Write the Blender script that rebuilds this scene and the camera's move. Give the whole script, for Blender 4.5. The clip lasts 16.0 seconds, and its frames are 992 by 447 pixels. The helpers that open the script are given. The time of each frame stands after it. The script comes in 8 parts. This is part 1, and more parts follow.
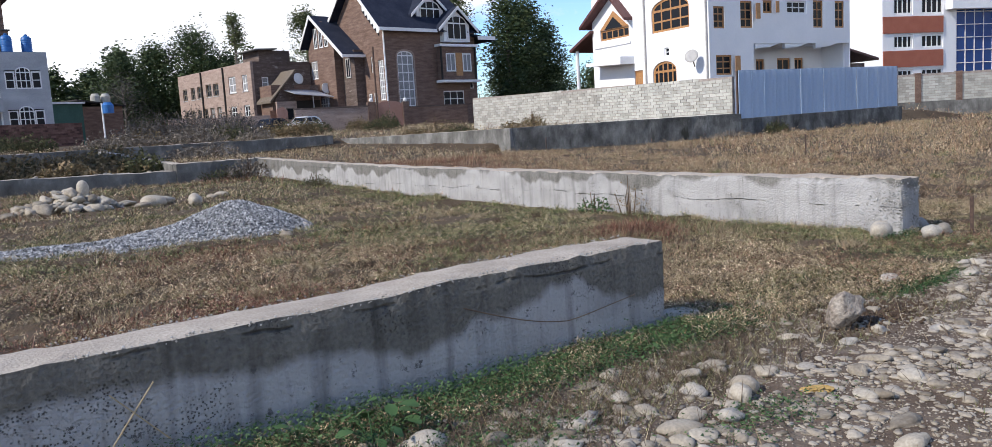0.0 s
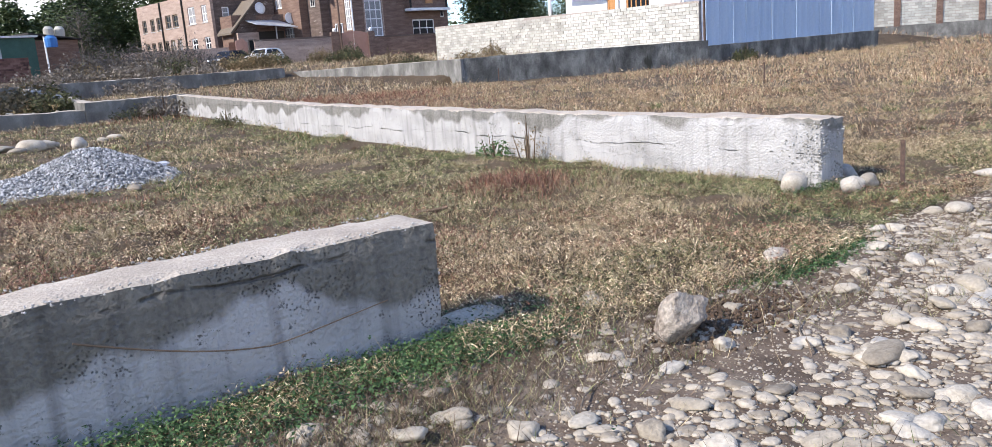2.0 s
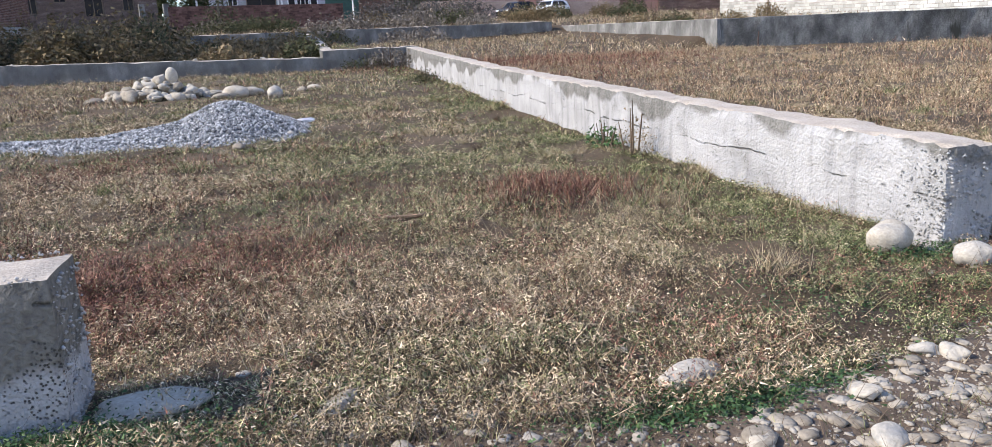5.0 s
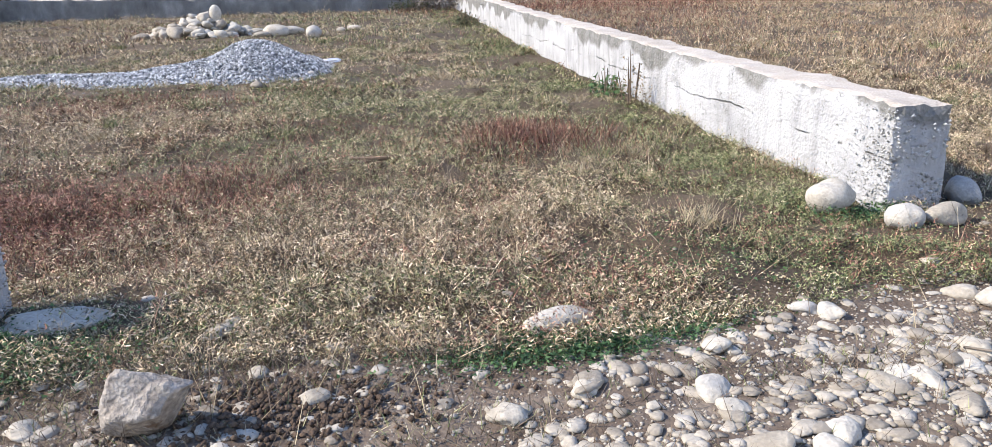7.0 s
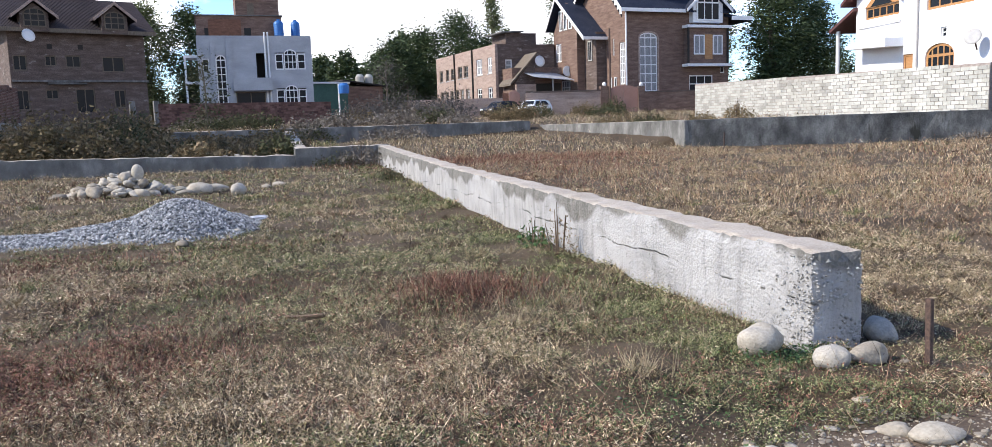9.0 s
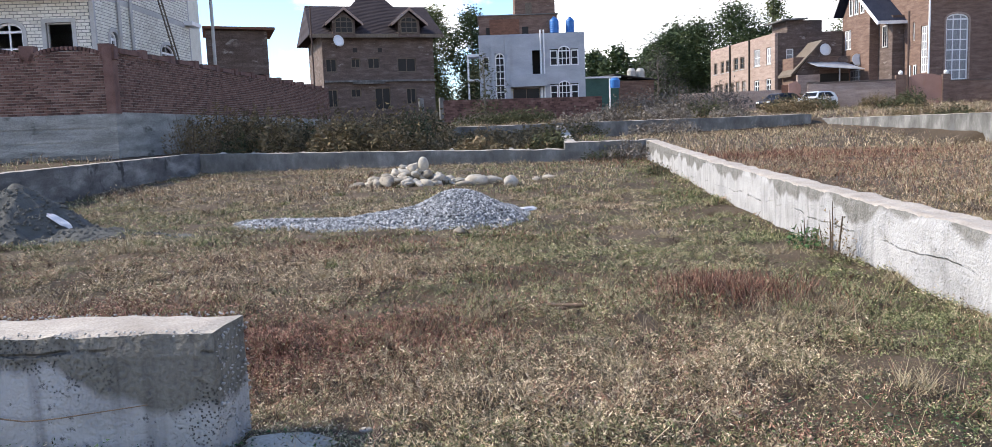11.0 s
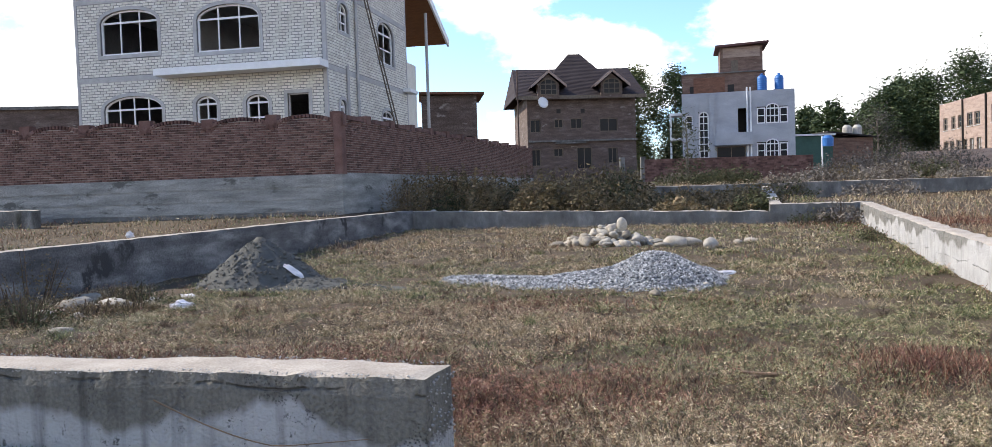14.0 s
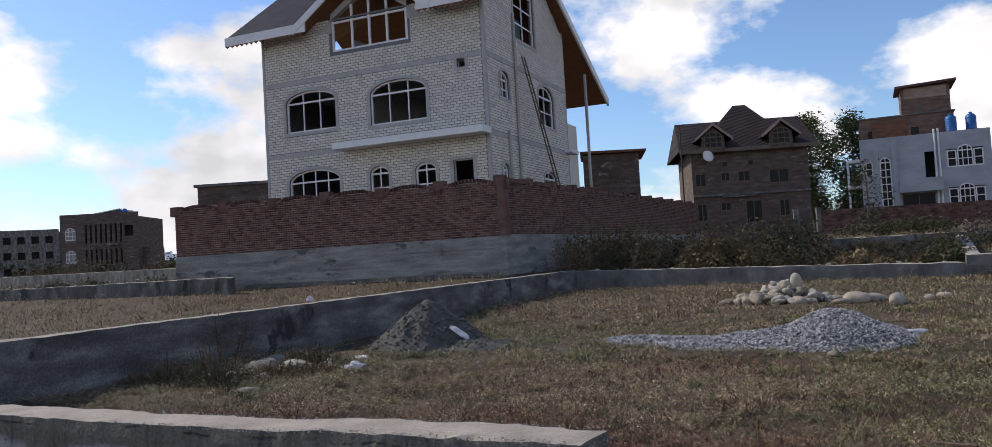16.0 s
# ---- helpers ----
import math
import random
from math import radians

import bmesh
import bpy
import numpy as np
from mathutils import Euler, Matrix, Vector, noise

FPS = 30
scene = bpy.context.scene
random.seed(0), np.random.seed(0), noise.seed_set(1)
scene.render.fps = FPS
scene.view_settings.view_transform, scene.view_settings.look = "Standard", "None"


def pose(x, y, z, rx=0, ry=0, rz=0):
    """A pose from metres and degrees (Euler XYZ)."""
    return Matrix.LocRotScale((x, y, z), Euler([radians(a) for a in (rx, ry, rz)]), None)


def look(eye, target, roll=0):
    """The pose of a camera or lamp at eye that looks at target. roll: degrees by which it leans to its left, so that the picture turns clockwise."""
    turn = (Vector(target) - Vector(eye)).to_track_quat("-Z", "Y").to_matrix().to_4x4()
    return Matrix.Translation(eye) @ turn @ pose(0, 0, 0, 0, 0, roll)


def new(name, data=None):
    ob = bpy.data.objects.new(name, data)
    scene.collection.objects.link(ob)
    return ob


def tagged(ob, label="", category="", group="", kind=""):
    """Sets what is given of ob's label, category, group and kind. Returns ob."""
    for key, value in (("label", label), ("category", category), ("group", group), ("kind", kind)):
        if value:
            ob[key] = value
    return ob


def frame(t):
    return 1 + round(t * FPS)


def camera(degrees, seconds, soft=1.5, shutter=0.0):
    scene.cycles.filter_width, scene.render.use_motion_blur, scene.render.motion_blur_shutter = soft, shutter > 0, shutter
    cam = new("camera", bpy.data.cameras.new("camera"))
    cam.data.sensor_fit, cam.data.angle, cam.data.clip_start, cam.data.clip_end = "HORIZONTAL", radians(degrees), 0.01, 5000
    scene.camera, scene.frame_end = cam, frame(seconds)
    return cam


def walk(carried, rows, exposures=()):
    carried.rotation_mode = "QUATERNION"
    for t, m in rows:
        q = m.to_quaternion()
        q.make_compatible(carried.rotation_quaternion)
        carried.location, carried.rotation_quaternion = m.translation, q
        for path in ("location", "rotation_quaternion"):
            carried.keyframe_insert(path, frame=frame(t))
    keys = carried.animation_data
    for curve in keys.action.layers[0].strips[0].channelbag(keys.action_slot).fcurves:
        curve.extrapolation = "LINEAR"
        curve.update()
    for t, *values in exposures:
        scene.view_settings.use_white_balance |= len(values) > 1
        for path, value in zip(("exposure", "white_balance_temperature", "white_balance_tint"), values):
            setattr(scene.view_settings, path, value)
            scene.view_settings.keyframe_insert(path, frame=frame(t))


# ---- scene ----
cam = camera(62.3, 16.0, soft=0.6)
PATH = [
    (0, (1.589, 1.896, 1.547), (2.723, 3.527, 1.312), -3.5),
    (0.5, (2.073, 2.064, 1.534), (3.199, 3.687, 1.225), -2.6),
    (1, (2.643, 2.157, 1.546), (3.716, 3.799, 1.154), -4.6),
    (1.5, (3.159, 2.294, 1.495), (4.223, 3.936, 1.08), -4.8),
    (2, (3.779, 2.434, 1.485), (4.914, 4.031, 1.083), -4.2),
    (2.5, (4.385, 2.491, 1.53), (5.522, 4.078, 1.096), -3.4),
    (3, (5.001, 2.486, 1.429), (6.134, 4.056, 0.926), -2.9),
    (3.5, (5.59, 2.458, 1.504), (6.698, 4.047, 1.005), -4.0),
    (4, (6.056, 2.45, 1.544), (6.882, 4.213, 1.085), -3.2),
    (4.5, (6.539, 2.703, 1.459), (7.136, 4.554, 0.991), -1.7),
    (4.7, (6.695, 2.775, 1.507), (7.245, 4.641, 1.045), -2.0),
    (6.8, (7.602, 2.471, 1.527), (7.82, 4.371, 0.941), -1.9),
    (7, (7.69, 2.464, 1.513), (8.003, 4.349, 0.922), -1.4),
    (7.5, (7.786, 2.449, 1.514), (8.452, 4.257, 0.976), 0.3),
    (8, (7.675, 2.439, 1.533), (8.487, 4.214, 1.097), 0.7),
    (8.5, (7.579, 2.418, 1.561), (8.314, 4.244, 1.206), -0.2),
    (9, (7.557, 2.417, 1.572), (8.08, 4.332, 1.328), -1.9),
    (9.5, (7.549, 2.399, 1.564), (7.876, 4.361, 1.363), -2.2),
    (10, (7.554, 2.4, 1.548), (7.731, 4.378, 1.311), -2.0),
    (10.2, (7.539, 2.404, 1.549), (7.657, 4.385, 1.302), -2.0),
    (12.3, (7.711, 1.971, 1.664), (7.377, 3.937, 1.52), -1.6),
    (12.5, (7.715, 1.955, 1.665), (7.376, 3.923, 1.546), -1.4),
    (13, (7.702, 1.965, 1.662), (7.312, 3.925, 1.572), -1.4),
    (13.5, (7.701, 1.934, 1.668), (7.222, 3.874, 1.587), -1.7),
    (14, (7.684, 1.931, 1.67), (7.098, 3.842, 1.59), -1.8),
    (14.5, (7.668, 1.932, 1.673), (6.967, 3.804, 1.619), -1.9),
    (15, (7.676, 1.936, 1.687), (6.884, 3.772, 1.694), -2.3),
    (15.5, (7.715, 1.922, 1.697), (6.841, 3.72, 1.765), -2.7),
    (16, (7.768, 1.944, 1.692), (6.819, 3.703, 1.773), -3.3),
]
EXPOSURES = [(0.0, -0.08, 6420, 12), (0.5, 0.49, 6440, 12), (1.5, 0.56, 6460, 13), (3.5, 0.57, 6510, 13), (4.5, 0.49, 6490, 13), (7.0, 0.84, 6470, 12), (8.5, 0.5, 6460, 12), (9.5, 0.35, 6460, 12), (10.2, 0.55, 6460, 12), (12.5, 0.55, 6750, 11), (14.0, 0.47, 6750, 11), (15.0, 0.16, 6880, 12), (16.0, -0.59, 6750, 13)]
walk(cam, [(t, look(eye, target, roll)) for t, eye, target, roll in PATH], EXPOSURES)


# ---- sky and sun ----
SUN_DIR = Vector((-0.84, 0.07, 0.66)).normalized()
world = bpy.data.worlds.new("sky")
scene.world = world
world.use_nodes = True
wt = world.node_tree
sky = wt.nodes.new("ShaderNodeTexSky")
sky.sky_type, sky.sun_disc, sky.dust_density, sky.ozone_density = "NISHITA", False, 0.3, 3.0
sky.sun_elevation, sky.sun_rotation = math.asin(SUN_DIR.z), math.atan2(SUN_DIR.x, SUN_DIR.y)
wco = wt.nodes.new("ShaderNodeTexCoord")
wmap = wt.nodes.new("ShaderNodeMapping")
wmap.inputs["Scale"].default_value = (1, 1, 1.7)
wmap.inputs["Location"].default_value = (0.35, 0.1, 0.0)
wno = wt.nodes.new("ShaderNodeTexNoise")
wno.inputs["Scale"].default_value, wno.inputs["Detail"].default_value, wno.inputs["Roughness"].default_value = 2.7, 10, 0.56
wra = wt.nodes.new("ShaderNodeValToRGB")
wra.color_ramp.elements[0].position, wra.color_ramp.elements[1].position = 0.455, 0.518
wno2 = wt.nodes.new("ShaderNodeTexNoise")
wno2.inputs["Scale"].default_value, wno2.inputs["Detail"].default_value = 6.0, 6
wra2 = wt.nodes.new("ShaderNodeValToRGB")
wra2.color_ramp.elements[0].color, wra2.color_ramp.elements[1].color = (8.8, 9.2, 9.9, 1), (15.0, 15.0, 15.2, 1)
wra2.color_ramp.elements[0].position, wra2.color_ramp.elements[1].position = 0.35, 0.6
wmix = wt.nodes.new("ShaderNodeMix")
wmix.data_type = "RGBA"
wt.links.new(wco.outputs["Generated"], wmap.inputs["Vector"])
wt.links.new(wmap.outputs[0], wno.inputs["Vector"])
wt.links.new(wmap.outputs[0], wno2.inputs["Vector"])
wsep = wt.nodes.new("ShaderNodeSeparateXYZ")
wt.links.new(wco.outputs["Generated"], wsep.inputs[0])
wthin = wt.nodes.new("ShaderNodeMapRange")  # cumulus stands densest low over the land, thin overhead
wthin.inputs["From Min"].default_value, wthin.inputs["From Max"].default_value = 0.2, 0.6
wthin.inputs["To Min"].default_value, wthin.inputs["To Max"].default_value = 0.0, -0.16
wt.links.new(wsep.outputs["Z"], wthin.inputs["Value"])
wadd = wt.nodes.new("ShaderNodeMath")
wt.links.new(wno.outputs["Fac"], wadd.inputs[0])
wt.links.new(wthin.outputs[0], wadd.inputs[1])
wt.links.new(wadd.outputs[0], wra.inputs[0])
wt.links.new(wno2.outputs["Fac"], wra2.inputs[0])
wt.links.new(wra.outputs[0], wmix.inputs[0])
wgain = wt.nodes.new("ShaderNodeVectorMath")
wgain.operation = "MULTIPLY"
wgain.inputs[1].default_value = (1.42, 1.66, 1.95)
wt.links.new(sky.outputs[0], wgain.inputs[0])
wt.links.new(wgain.outputs[0], wmix.inputs[6])
wt.links.new(wra2.outputs[0], wmix.inputs[7])
wt.links.new(wmix.outputs[2], wt.nodes["Background"].inputs[0])
wt.nodes["Background"].inputs[1].default_value = 0.115
sun = new("sun", bpy.data.lights.new("sun", "SUN"))
sun.data.energy, sun.data.angle, sun.data.color = 5.0, radians(0.6), (1.0, 0.925, 0.80)
sun.matrix_world = look(SUN_DIR * 50, (0, 0, 0))


# ---- materials ----
def surface(name, cols, scale=2.0, rough=0.9, bump=0.3, bscale=40.0, stretch=(1, 1, 1), fine=0.25, island=False, objrand=0.0, metal=0.0, spots=None, stripes=None, spec=0.3):
    """Noise-coloured material in world position: cols is a list of (position, rgb); fine: strength of the fine grain."""
    m = bpy.data.materials.new(name)
    m.use_nodes = True
    n, l = m.node_tree.nodes, m.node_tree.links
    p = n["Principled BSDF"]
    geo = n.new("ShaderNodeNewGeometry")
    mp = n.new("ShaderNodeMapping")
    mp.inputs["Scale"].default_value = stretch
    l.new(geo.outputs["Position"], mp.inputs["Vector"])
    no = n.new("ShaderNodeTexNoise")
    no.inputs["Scale"].default_value, no.inputs["Detail"].default_value, no.inputs["Roughness"].default_value = scale, 6, 0.6
    l.new(mp.outputs[0], no.inputs["Vector"])
    ra = n.new("ShaderNodeValToRGB")
    while len(ra.color_ramp.elements) < len(cols):
        ra.color_ramp.elements.new(0.5)
    for e, (q, c) in zip(ra.color_ramp.elements, cols):
        e.position, e.color = q, (*c, 1)
    src = no.outputs["Fac"]
    if island or objrand:
        add = n.new("ShaderNodeMath")
        add.operation = "MULTIPLY_ADD"
        if island:
            l.new(geo.outputs["Random Per Island"], add.inputs[0])
        else:
            oi = n.new("ShaderNodeObjectInfo")
            l.new(oi.outputs["Random"], add.inputs[0])
        k = objrand or (island if island is not True else 0.5)
        add.inputs[1].default_value = k
        sub = n.new("ShaderNodeMath")
        sub.operation = "SUBTRACT"
        sub.inputs[1].default_value = k / 2
        l.new(src, sub.inputs[0])
        l.new(sub.outputs[0], add.inputs[2])
        src = add.outputs[0]
    l.new(src, ra.inputs[0])
    col = ra.outputs[0]
    fn = n.new("ShaderNodeTexNoise")
    fn.inputs["Scale"].default_value, fn.inputs["Detail"].default_value = bscale, 5
    l.new(geo.outputs["Position"], fn.inputs["Vector"])
    if fine:
        fr = n.new("ShaderNodeMapRange")
        fr.inputs["From Min"].default_value, fr.inputs["From Max"].default_value = 0.3, 0.7
        fr.inputs["To Min"].default_value, fr.inputs["To Max"].default_value = 1 - fine, 1 + fine
        l.new(fn.outputs["Fac"], fr.inputs["Value"])
        mx = n.new("ShaderNodeMix")
        mx.data_type, mx.blend_type = "RGBA", "MULTIPLY"
        mx.inputs[0].default_value = 1
        l.new(col, mx.inputs[6])
        l.new(fr.outputs[0], mx.inputs[7])
        col = mx.outputs[2]
    if spots:
        thr, scol, sscale, sst = spots
        sm = n.new("ShaderNodeMapping")
        sm.inputs["Scale"].default_value = sst
        l.new(geo.outputs["Position"], sm.inputs["Vector"])
        sn = n.new("ShaderNodeTexNoise")
        sn.inputs["Scale"].default_value, sn.inputs["Detail"].default_value, sn.inputs["Roughness"].default_value = sscale, 7, 0.65
        l.new(sm.outputs[0], sn.inputs["Vector"])
        sr = n.new("ShaderNodeMapRange")
        sr.inputs["From Min"].default_value, sr.inputs["From Max"].default_value = thr, thr + 0.06
        l.new(sn.outputs["Fac"], sr.inputs["Value"])
        m2 = n.new("ShaderNodeMix")
        m2.data_type = "RGBA"
        l.new(sr.outputs[0], m2.inputs[0])
        l.new(col, m2.inputs[6])
        m2.inputs[7].default_value = (*scol, 1)
        col = m2.outputs[2]
    l.new(col, p.inputs["Base Color"])
    p.inputs["Roughness"].default_value, p.inputs["Metallic"].default_value = rough, metal
    p.inputs["Specular IOR Level"].default_value = spec
    if bump:
        bn = n.new("ShaderNodeBump")
        bn.inputs["Strength"].default_value, bn.inputs["Distance"].default_value = bump, 0.02
        l.new(fn.outputs["Fac"], bn.inputs["Height"])
        if stripes:
            wv = n.new("ShaderNodeTexWave")
            wv.bands_direction = stripes[0]
            wv.inputs["Scale"].default_value = stripes[1]
            l.new(n.new("ShaderNodeTexCoord").outputs["Object"], wv.inputs["Vector"])
            l.new(wv.outputs["Fac"], bn.inputs["Height"])
            bn.inputs["Distance"].default_value = 0.05
        l.new(bn.outputs[0], p.inputs["Normal"])
    return m


def wall_paint(name, upper, lower, edge, wave, patch, drip=0.5, pits=0.57):
    """Concrete whose upper lift is darker than the lower one, with an uneven line between, drips and pitted patches."""
    m = surface(name, [(0.3, [c * 0.85 for c in upper]), (0.7, [c * 1.12 for c in upper])], 3.0, 0.92, 1.0, 38, (1, 1, 0.5), 0.22)
    n, l = m.node_tree.nodes, m.node_tree.links
    p = n["Principled BSDF"]
    old = p.inputs["Base Color"].links[0].from_socket
    geo = n.new("ShaderNodeNewGeometry")
    sx = n.new("ShaderNodeSeparateXYZ")
    l.new(geo.outputs["Position"], sx.inputs[0])
    mp = n.new("ShaderNodeMapping")
    mp.inputs["Scale"].default_value = (1, 1, 0.35)
    l.new(geo.outputs["Position"], mp.inputs["Vector"])
    no = n.new("ShaderNodeTexNoise")
    no.inputs["Scale"].default_value, no.inputs["Detail"].default_value = 1.1, 6
    l.new(mp.outputs[0], no.inputs["Vector"])
    ma = n.new("ShaderNodeMath")
    ma.operation = "MULTIPLY_ADD"
    l.new(no.outputs["Fac"], ma.inputs[0])
    ma.inputs[1].default_value = -wave
    l.new(sx.outputs["Z"], ma.inputs[2])
    mr = n.new("ShaderNodeMapRange")
    mr.inputs["From Min"].default_value, mr.inputs["From Max"].default_value = edge - wave * 0.5 - 0.03, edge - wave * 0.5 + 0.03
    l.new(ma.outputs[0], mr.inputs["Value"])
    n2 = n.new("ShaderNodeTexNoise")
    n2.inputs["Scale"].default_value, n2.inputs["Detail"].default_value = 2.2, 8
    l.new(geo.outputs["Position"], n2.inputs["Vector"])
    r2 = n.new("ShaderNodeValToRGB")
    r2.color_ramp.elements[0].position, r2.color_ramp.elements[0].color = 0.35, (*[c * 0.8 for c in lower], 1)
    r2.color_ramp.elements[1].position, r2.color_ramp.elements[1].color = 0.6, (*lower, 1)
    l.new(n2.outputs["Fac"], r2.inputs[0])
    mx = n.new("ShaderNodeMix")
    mx.data_type = "RGBA"
    l.new(mr.outputs[0], mx.inputs[0])
    l.new(r2.outputs[0], mx.inputs[6])
    l.new(old, mx.inputs[7])
    vo = n.new("ShaderNodeTexNoise")
    vo.inputs["Scale"].default_value, vo.inputs["Detail"].default_value, vo.inputs["Roughness"].default_value = 15, 9, 0.72
    l.new(geo.outputs["Position"], vo.inputs["Vector"])
    vr = n.new("ShaderNodeMapRange")
    vr.inputs["From Min"].default_value, vr.inputs["From Max"].default_value = pits, pits + 0.06
    l.new(vo.outputs["Fac"], vr.inputs["Value"])
    m3 = n.new("ShaderNodeMix")
    m3.data_type = "RGBA"
    l.new(vr.outputs[0], m3.inputs[0])
    l.new(mx.outputs[2], m3.inputs[6])
    m3.inputs[7].default_value = (*patch, 1)
    dm = n.new("ShaderNodeMapping")
    dm.inputs["Scale"].default_value = (7, 7, 0.5)
    l.new(geo.outputs["Position"], dm.inputs["Vector"])
    dn = n.new("ShaderNodeTexNoise")
    dn.inputs["Scale"].default_value, dn.inputs["Detail"].default_value = 1.2, 5
    l.new(dm.outputs[0], dn.inputs["Vector"])
    dr = n.new("ShaderNodeMapRange")
    dr.inputs["From Min"].default_value, dr.inputs["From Max"].default_value = 0.5, 0.72
    dr.inputs["To Min"].default_value, dr.inputs["To Max"].default_value = 1.0, drip
    l.new(dn.outputs["Fac"], dr.inputs["Value"])
    m4 = n.new("ShaderNodeMix")
    m4.data_type, m4.blend_type = "RGBA", "MULTIPLY"
    m4.inputs[0].default_value = 1
    l.new(m3.outputs[2], m4.inputs[6])
    l.new(dr.outputs[0], m4.inputs[7])
    l.new(m4.outputs[2], p.inputs["Base Color"])
    return m


def plain(name, c, rough=0.6, metal=0.0, spec=0.4):
    m = bpy.data.materials.new(name)
    m.use_nodes = True
    p = m.node_tree.nodes["Principled BSDF"]
    p.inputs["Base Color"].default_value = (*c, 1)
    p.inputs["Roughness"].default_value, p.inputs["Metallic"].default_value = rough, metal
    p.inputs["Specular IOR Level"].default_value = spec
    return m


def cast_marks(m, boards, dark, amount):
    """Board seams, cold joints and honeycombed pits over a cast face."""
    n, l = m.node_tree.nodes, m.node_tree.links
    p = n["Principled BSDF"]
    col = p.inputs["Base Color"].links[0].from_socket
    geo = n.new("ShaderNodeNewGeometry")
    sep = n.new("ShaderNodeSeparateXYZ")
    l.new(geo.outputs["Position"], sep.inputs[0])
    warp = n.new("ShaderNodeTexNoise")
    warp.inputs["Scale"].default_value, warp.inputs["Detail"].default_value = 1.7, 6
    l.new(geo.outputs["Position"], warp.inputs["Vector"])
    zz = n.new("ShaderNodeMath")
    zz.operation = "MULTIPLY_ADD"
    l.new(warp.outputs["Fac"], zz.inputs[0])
    zz.inputs[1].default_value = 0.16
    l.new(sep.outputs["Z"], zz.inputs[2])
    pp = n.new("ShaderNodeMath")
    pp.operation = "PINGPONG"
    l.new(zz.outputs[0], pp.inputs[0])
    pp.inputs[1].default_value = boards
    seam = n.new("ShaderNodeMapRange")
    seam.inputs["From Min"].default_value, seam.inputs["From Max"].default_value = 0.012, 0.002
    l.new(pp.outputs[0], seam.inputs["Value"])
    brk = n.new("ShaderNodeTexNoise")
    brk.inputs["Scale"].default_value, brk.inputs["Detail"].default_value, brk.inputs["Roughness"].default_value = 2.6, 8, 0.7
    l.new(geo.outputs["Position"], brk.inputs["Vector"])
    bm_ = n.new("ShaderNodeMapRange")
    bm_.inputs["From Min"].default_value, bm_.inputs["From Max"].default_value = 0.5, 0.6
    l.new(brk.outputs["Fac"], bm_.inputs["Value"])
    vor = n.new("ShaderNodeTexVoronoi")
    vor.inputs["Scale"].default_value = 62
    l.new(geo.outputs["Position"], vor.inputs["Vector"])
    pit = n.new("ShaderNodeMapRange")
    pit.inputs["From Min"].default_value, pit.inputs["From Max"].default_value = 0.36, 0.22
    l.new(vor.outputs["Distance"], pit.inputs["Value"])
    reg = n.new("ShaderNodeMapRange")
    reg.inputs["From Min"].default_value, reg.inputs["From Max"].default_value = 0.55, 0.64
    l.new(brk.outputs["Fac"], reg.inputs["Value"])
    a = n.new("ShaderNodeMath")
    a.operation = "MULTIPLY"
    l.new(seam.outputs[0], a.inputs[0])
    l.new(bm_.outputs[0], a.inputs[1])
    c = n.new("ShaderNodeMath")
    c.operation = "MULTIPLY"
    l.new(pit.outputs[0], c.inputs[0])
    l.new(reg.outputs[0], c.inputs[1])
    mxm = n.new("ShaderNodeMath")
    mxm.operation = "MAXIMUM"
    l.new(a.outputs[0], mxm.inputs[0])
    l.new(c.outputs[0], mxm.inputs[1])
    k = n.new("ShaderNodeMath")
    k.operation = "MULTIPLY"
    l.new(mxm.outputs[0], k.inputs[0])
    k.inputs[1].default_value = amount
    mx = n.new("ShaderNodeMix")
    mx.data_type = "RGBA"
    l.new(k.outputs[0], mx.inputs[0])
    l.new(col, mx.inputs[6])
    mx.inputs[7].default_value = (*dark, 1)
    l.new(mx.outputs[2], p.inputs["Base Color"])
    old = p.inputs["Normal"].links[0].from_socket
    bp = n.new("ShaderNodeBump")
    bp.invert = True
    bp.inputs["Strength"].default_value, bp.inputs["Distance"].default_value = 0.9, 0.03
    l.new(mxm.outputs[0], bp.inputs["Height"])
    l.new(old, bp.inputs["Normal"])
    l.new(bp.outputs[0], p.inputs["Normal"])
    return m


M_WALL_A = cast_marks(wall_paint("formed_concrete", (0.15, 0.142, 0.125), (0.36, 0.36, 0.365), 0.36, 0.9, (0.10, 0.10, 0.10), 0.5, 0.60), 0.32, (0.06, 0.058, 0.055), 0.85)
M_WALL_B = cast_marks(wall_paint("limewashed_concrete", (0.18, 0.174, 0.16), (0.40, 0.395, 0.39), 0.60, 1.1, (0.24, 0.235, 0.225), 0.72, 0.61), 0.19, (0.15, 0.145, 0.135), 0.8)
# wall tops get a paler cement, the sun on them put into the colour
M_TOP = surface("sunlit_wall_top_cement", [(0.3, (0.31, 0.268, 0.222)), (0.7, (0.455, 0.402, 0.34))], 3, 0.95, 0.6, 70, fine=0.2)
M_CONC = surface("weathered_concrete", [(0.3, (0.075, 0.073, 0.068)), (0.52, (0.15, 0.147, 0.138)), (0.75, (0.30, 0.295, 0.28))], 1.6, 0.92, 0.4, 50, (1, 1, 0.6), 0.15, spots=(0.6, (0.12, 0.12, 0.12), 2.0, (1, 1, 0.3)))
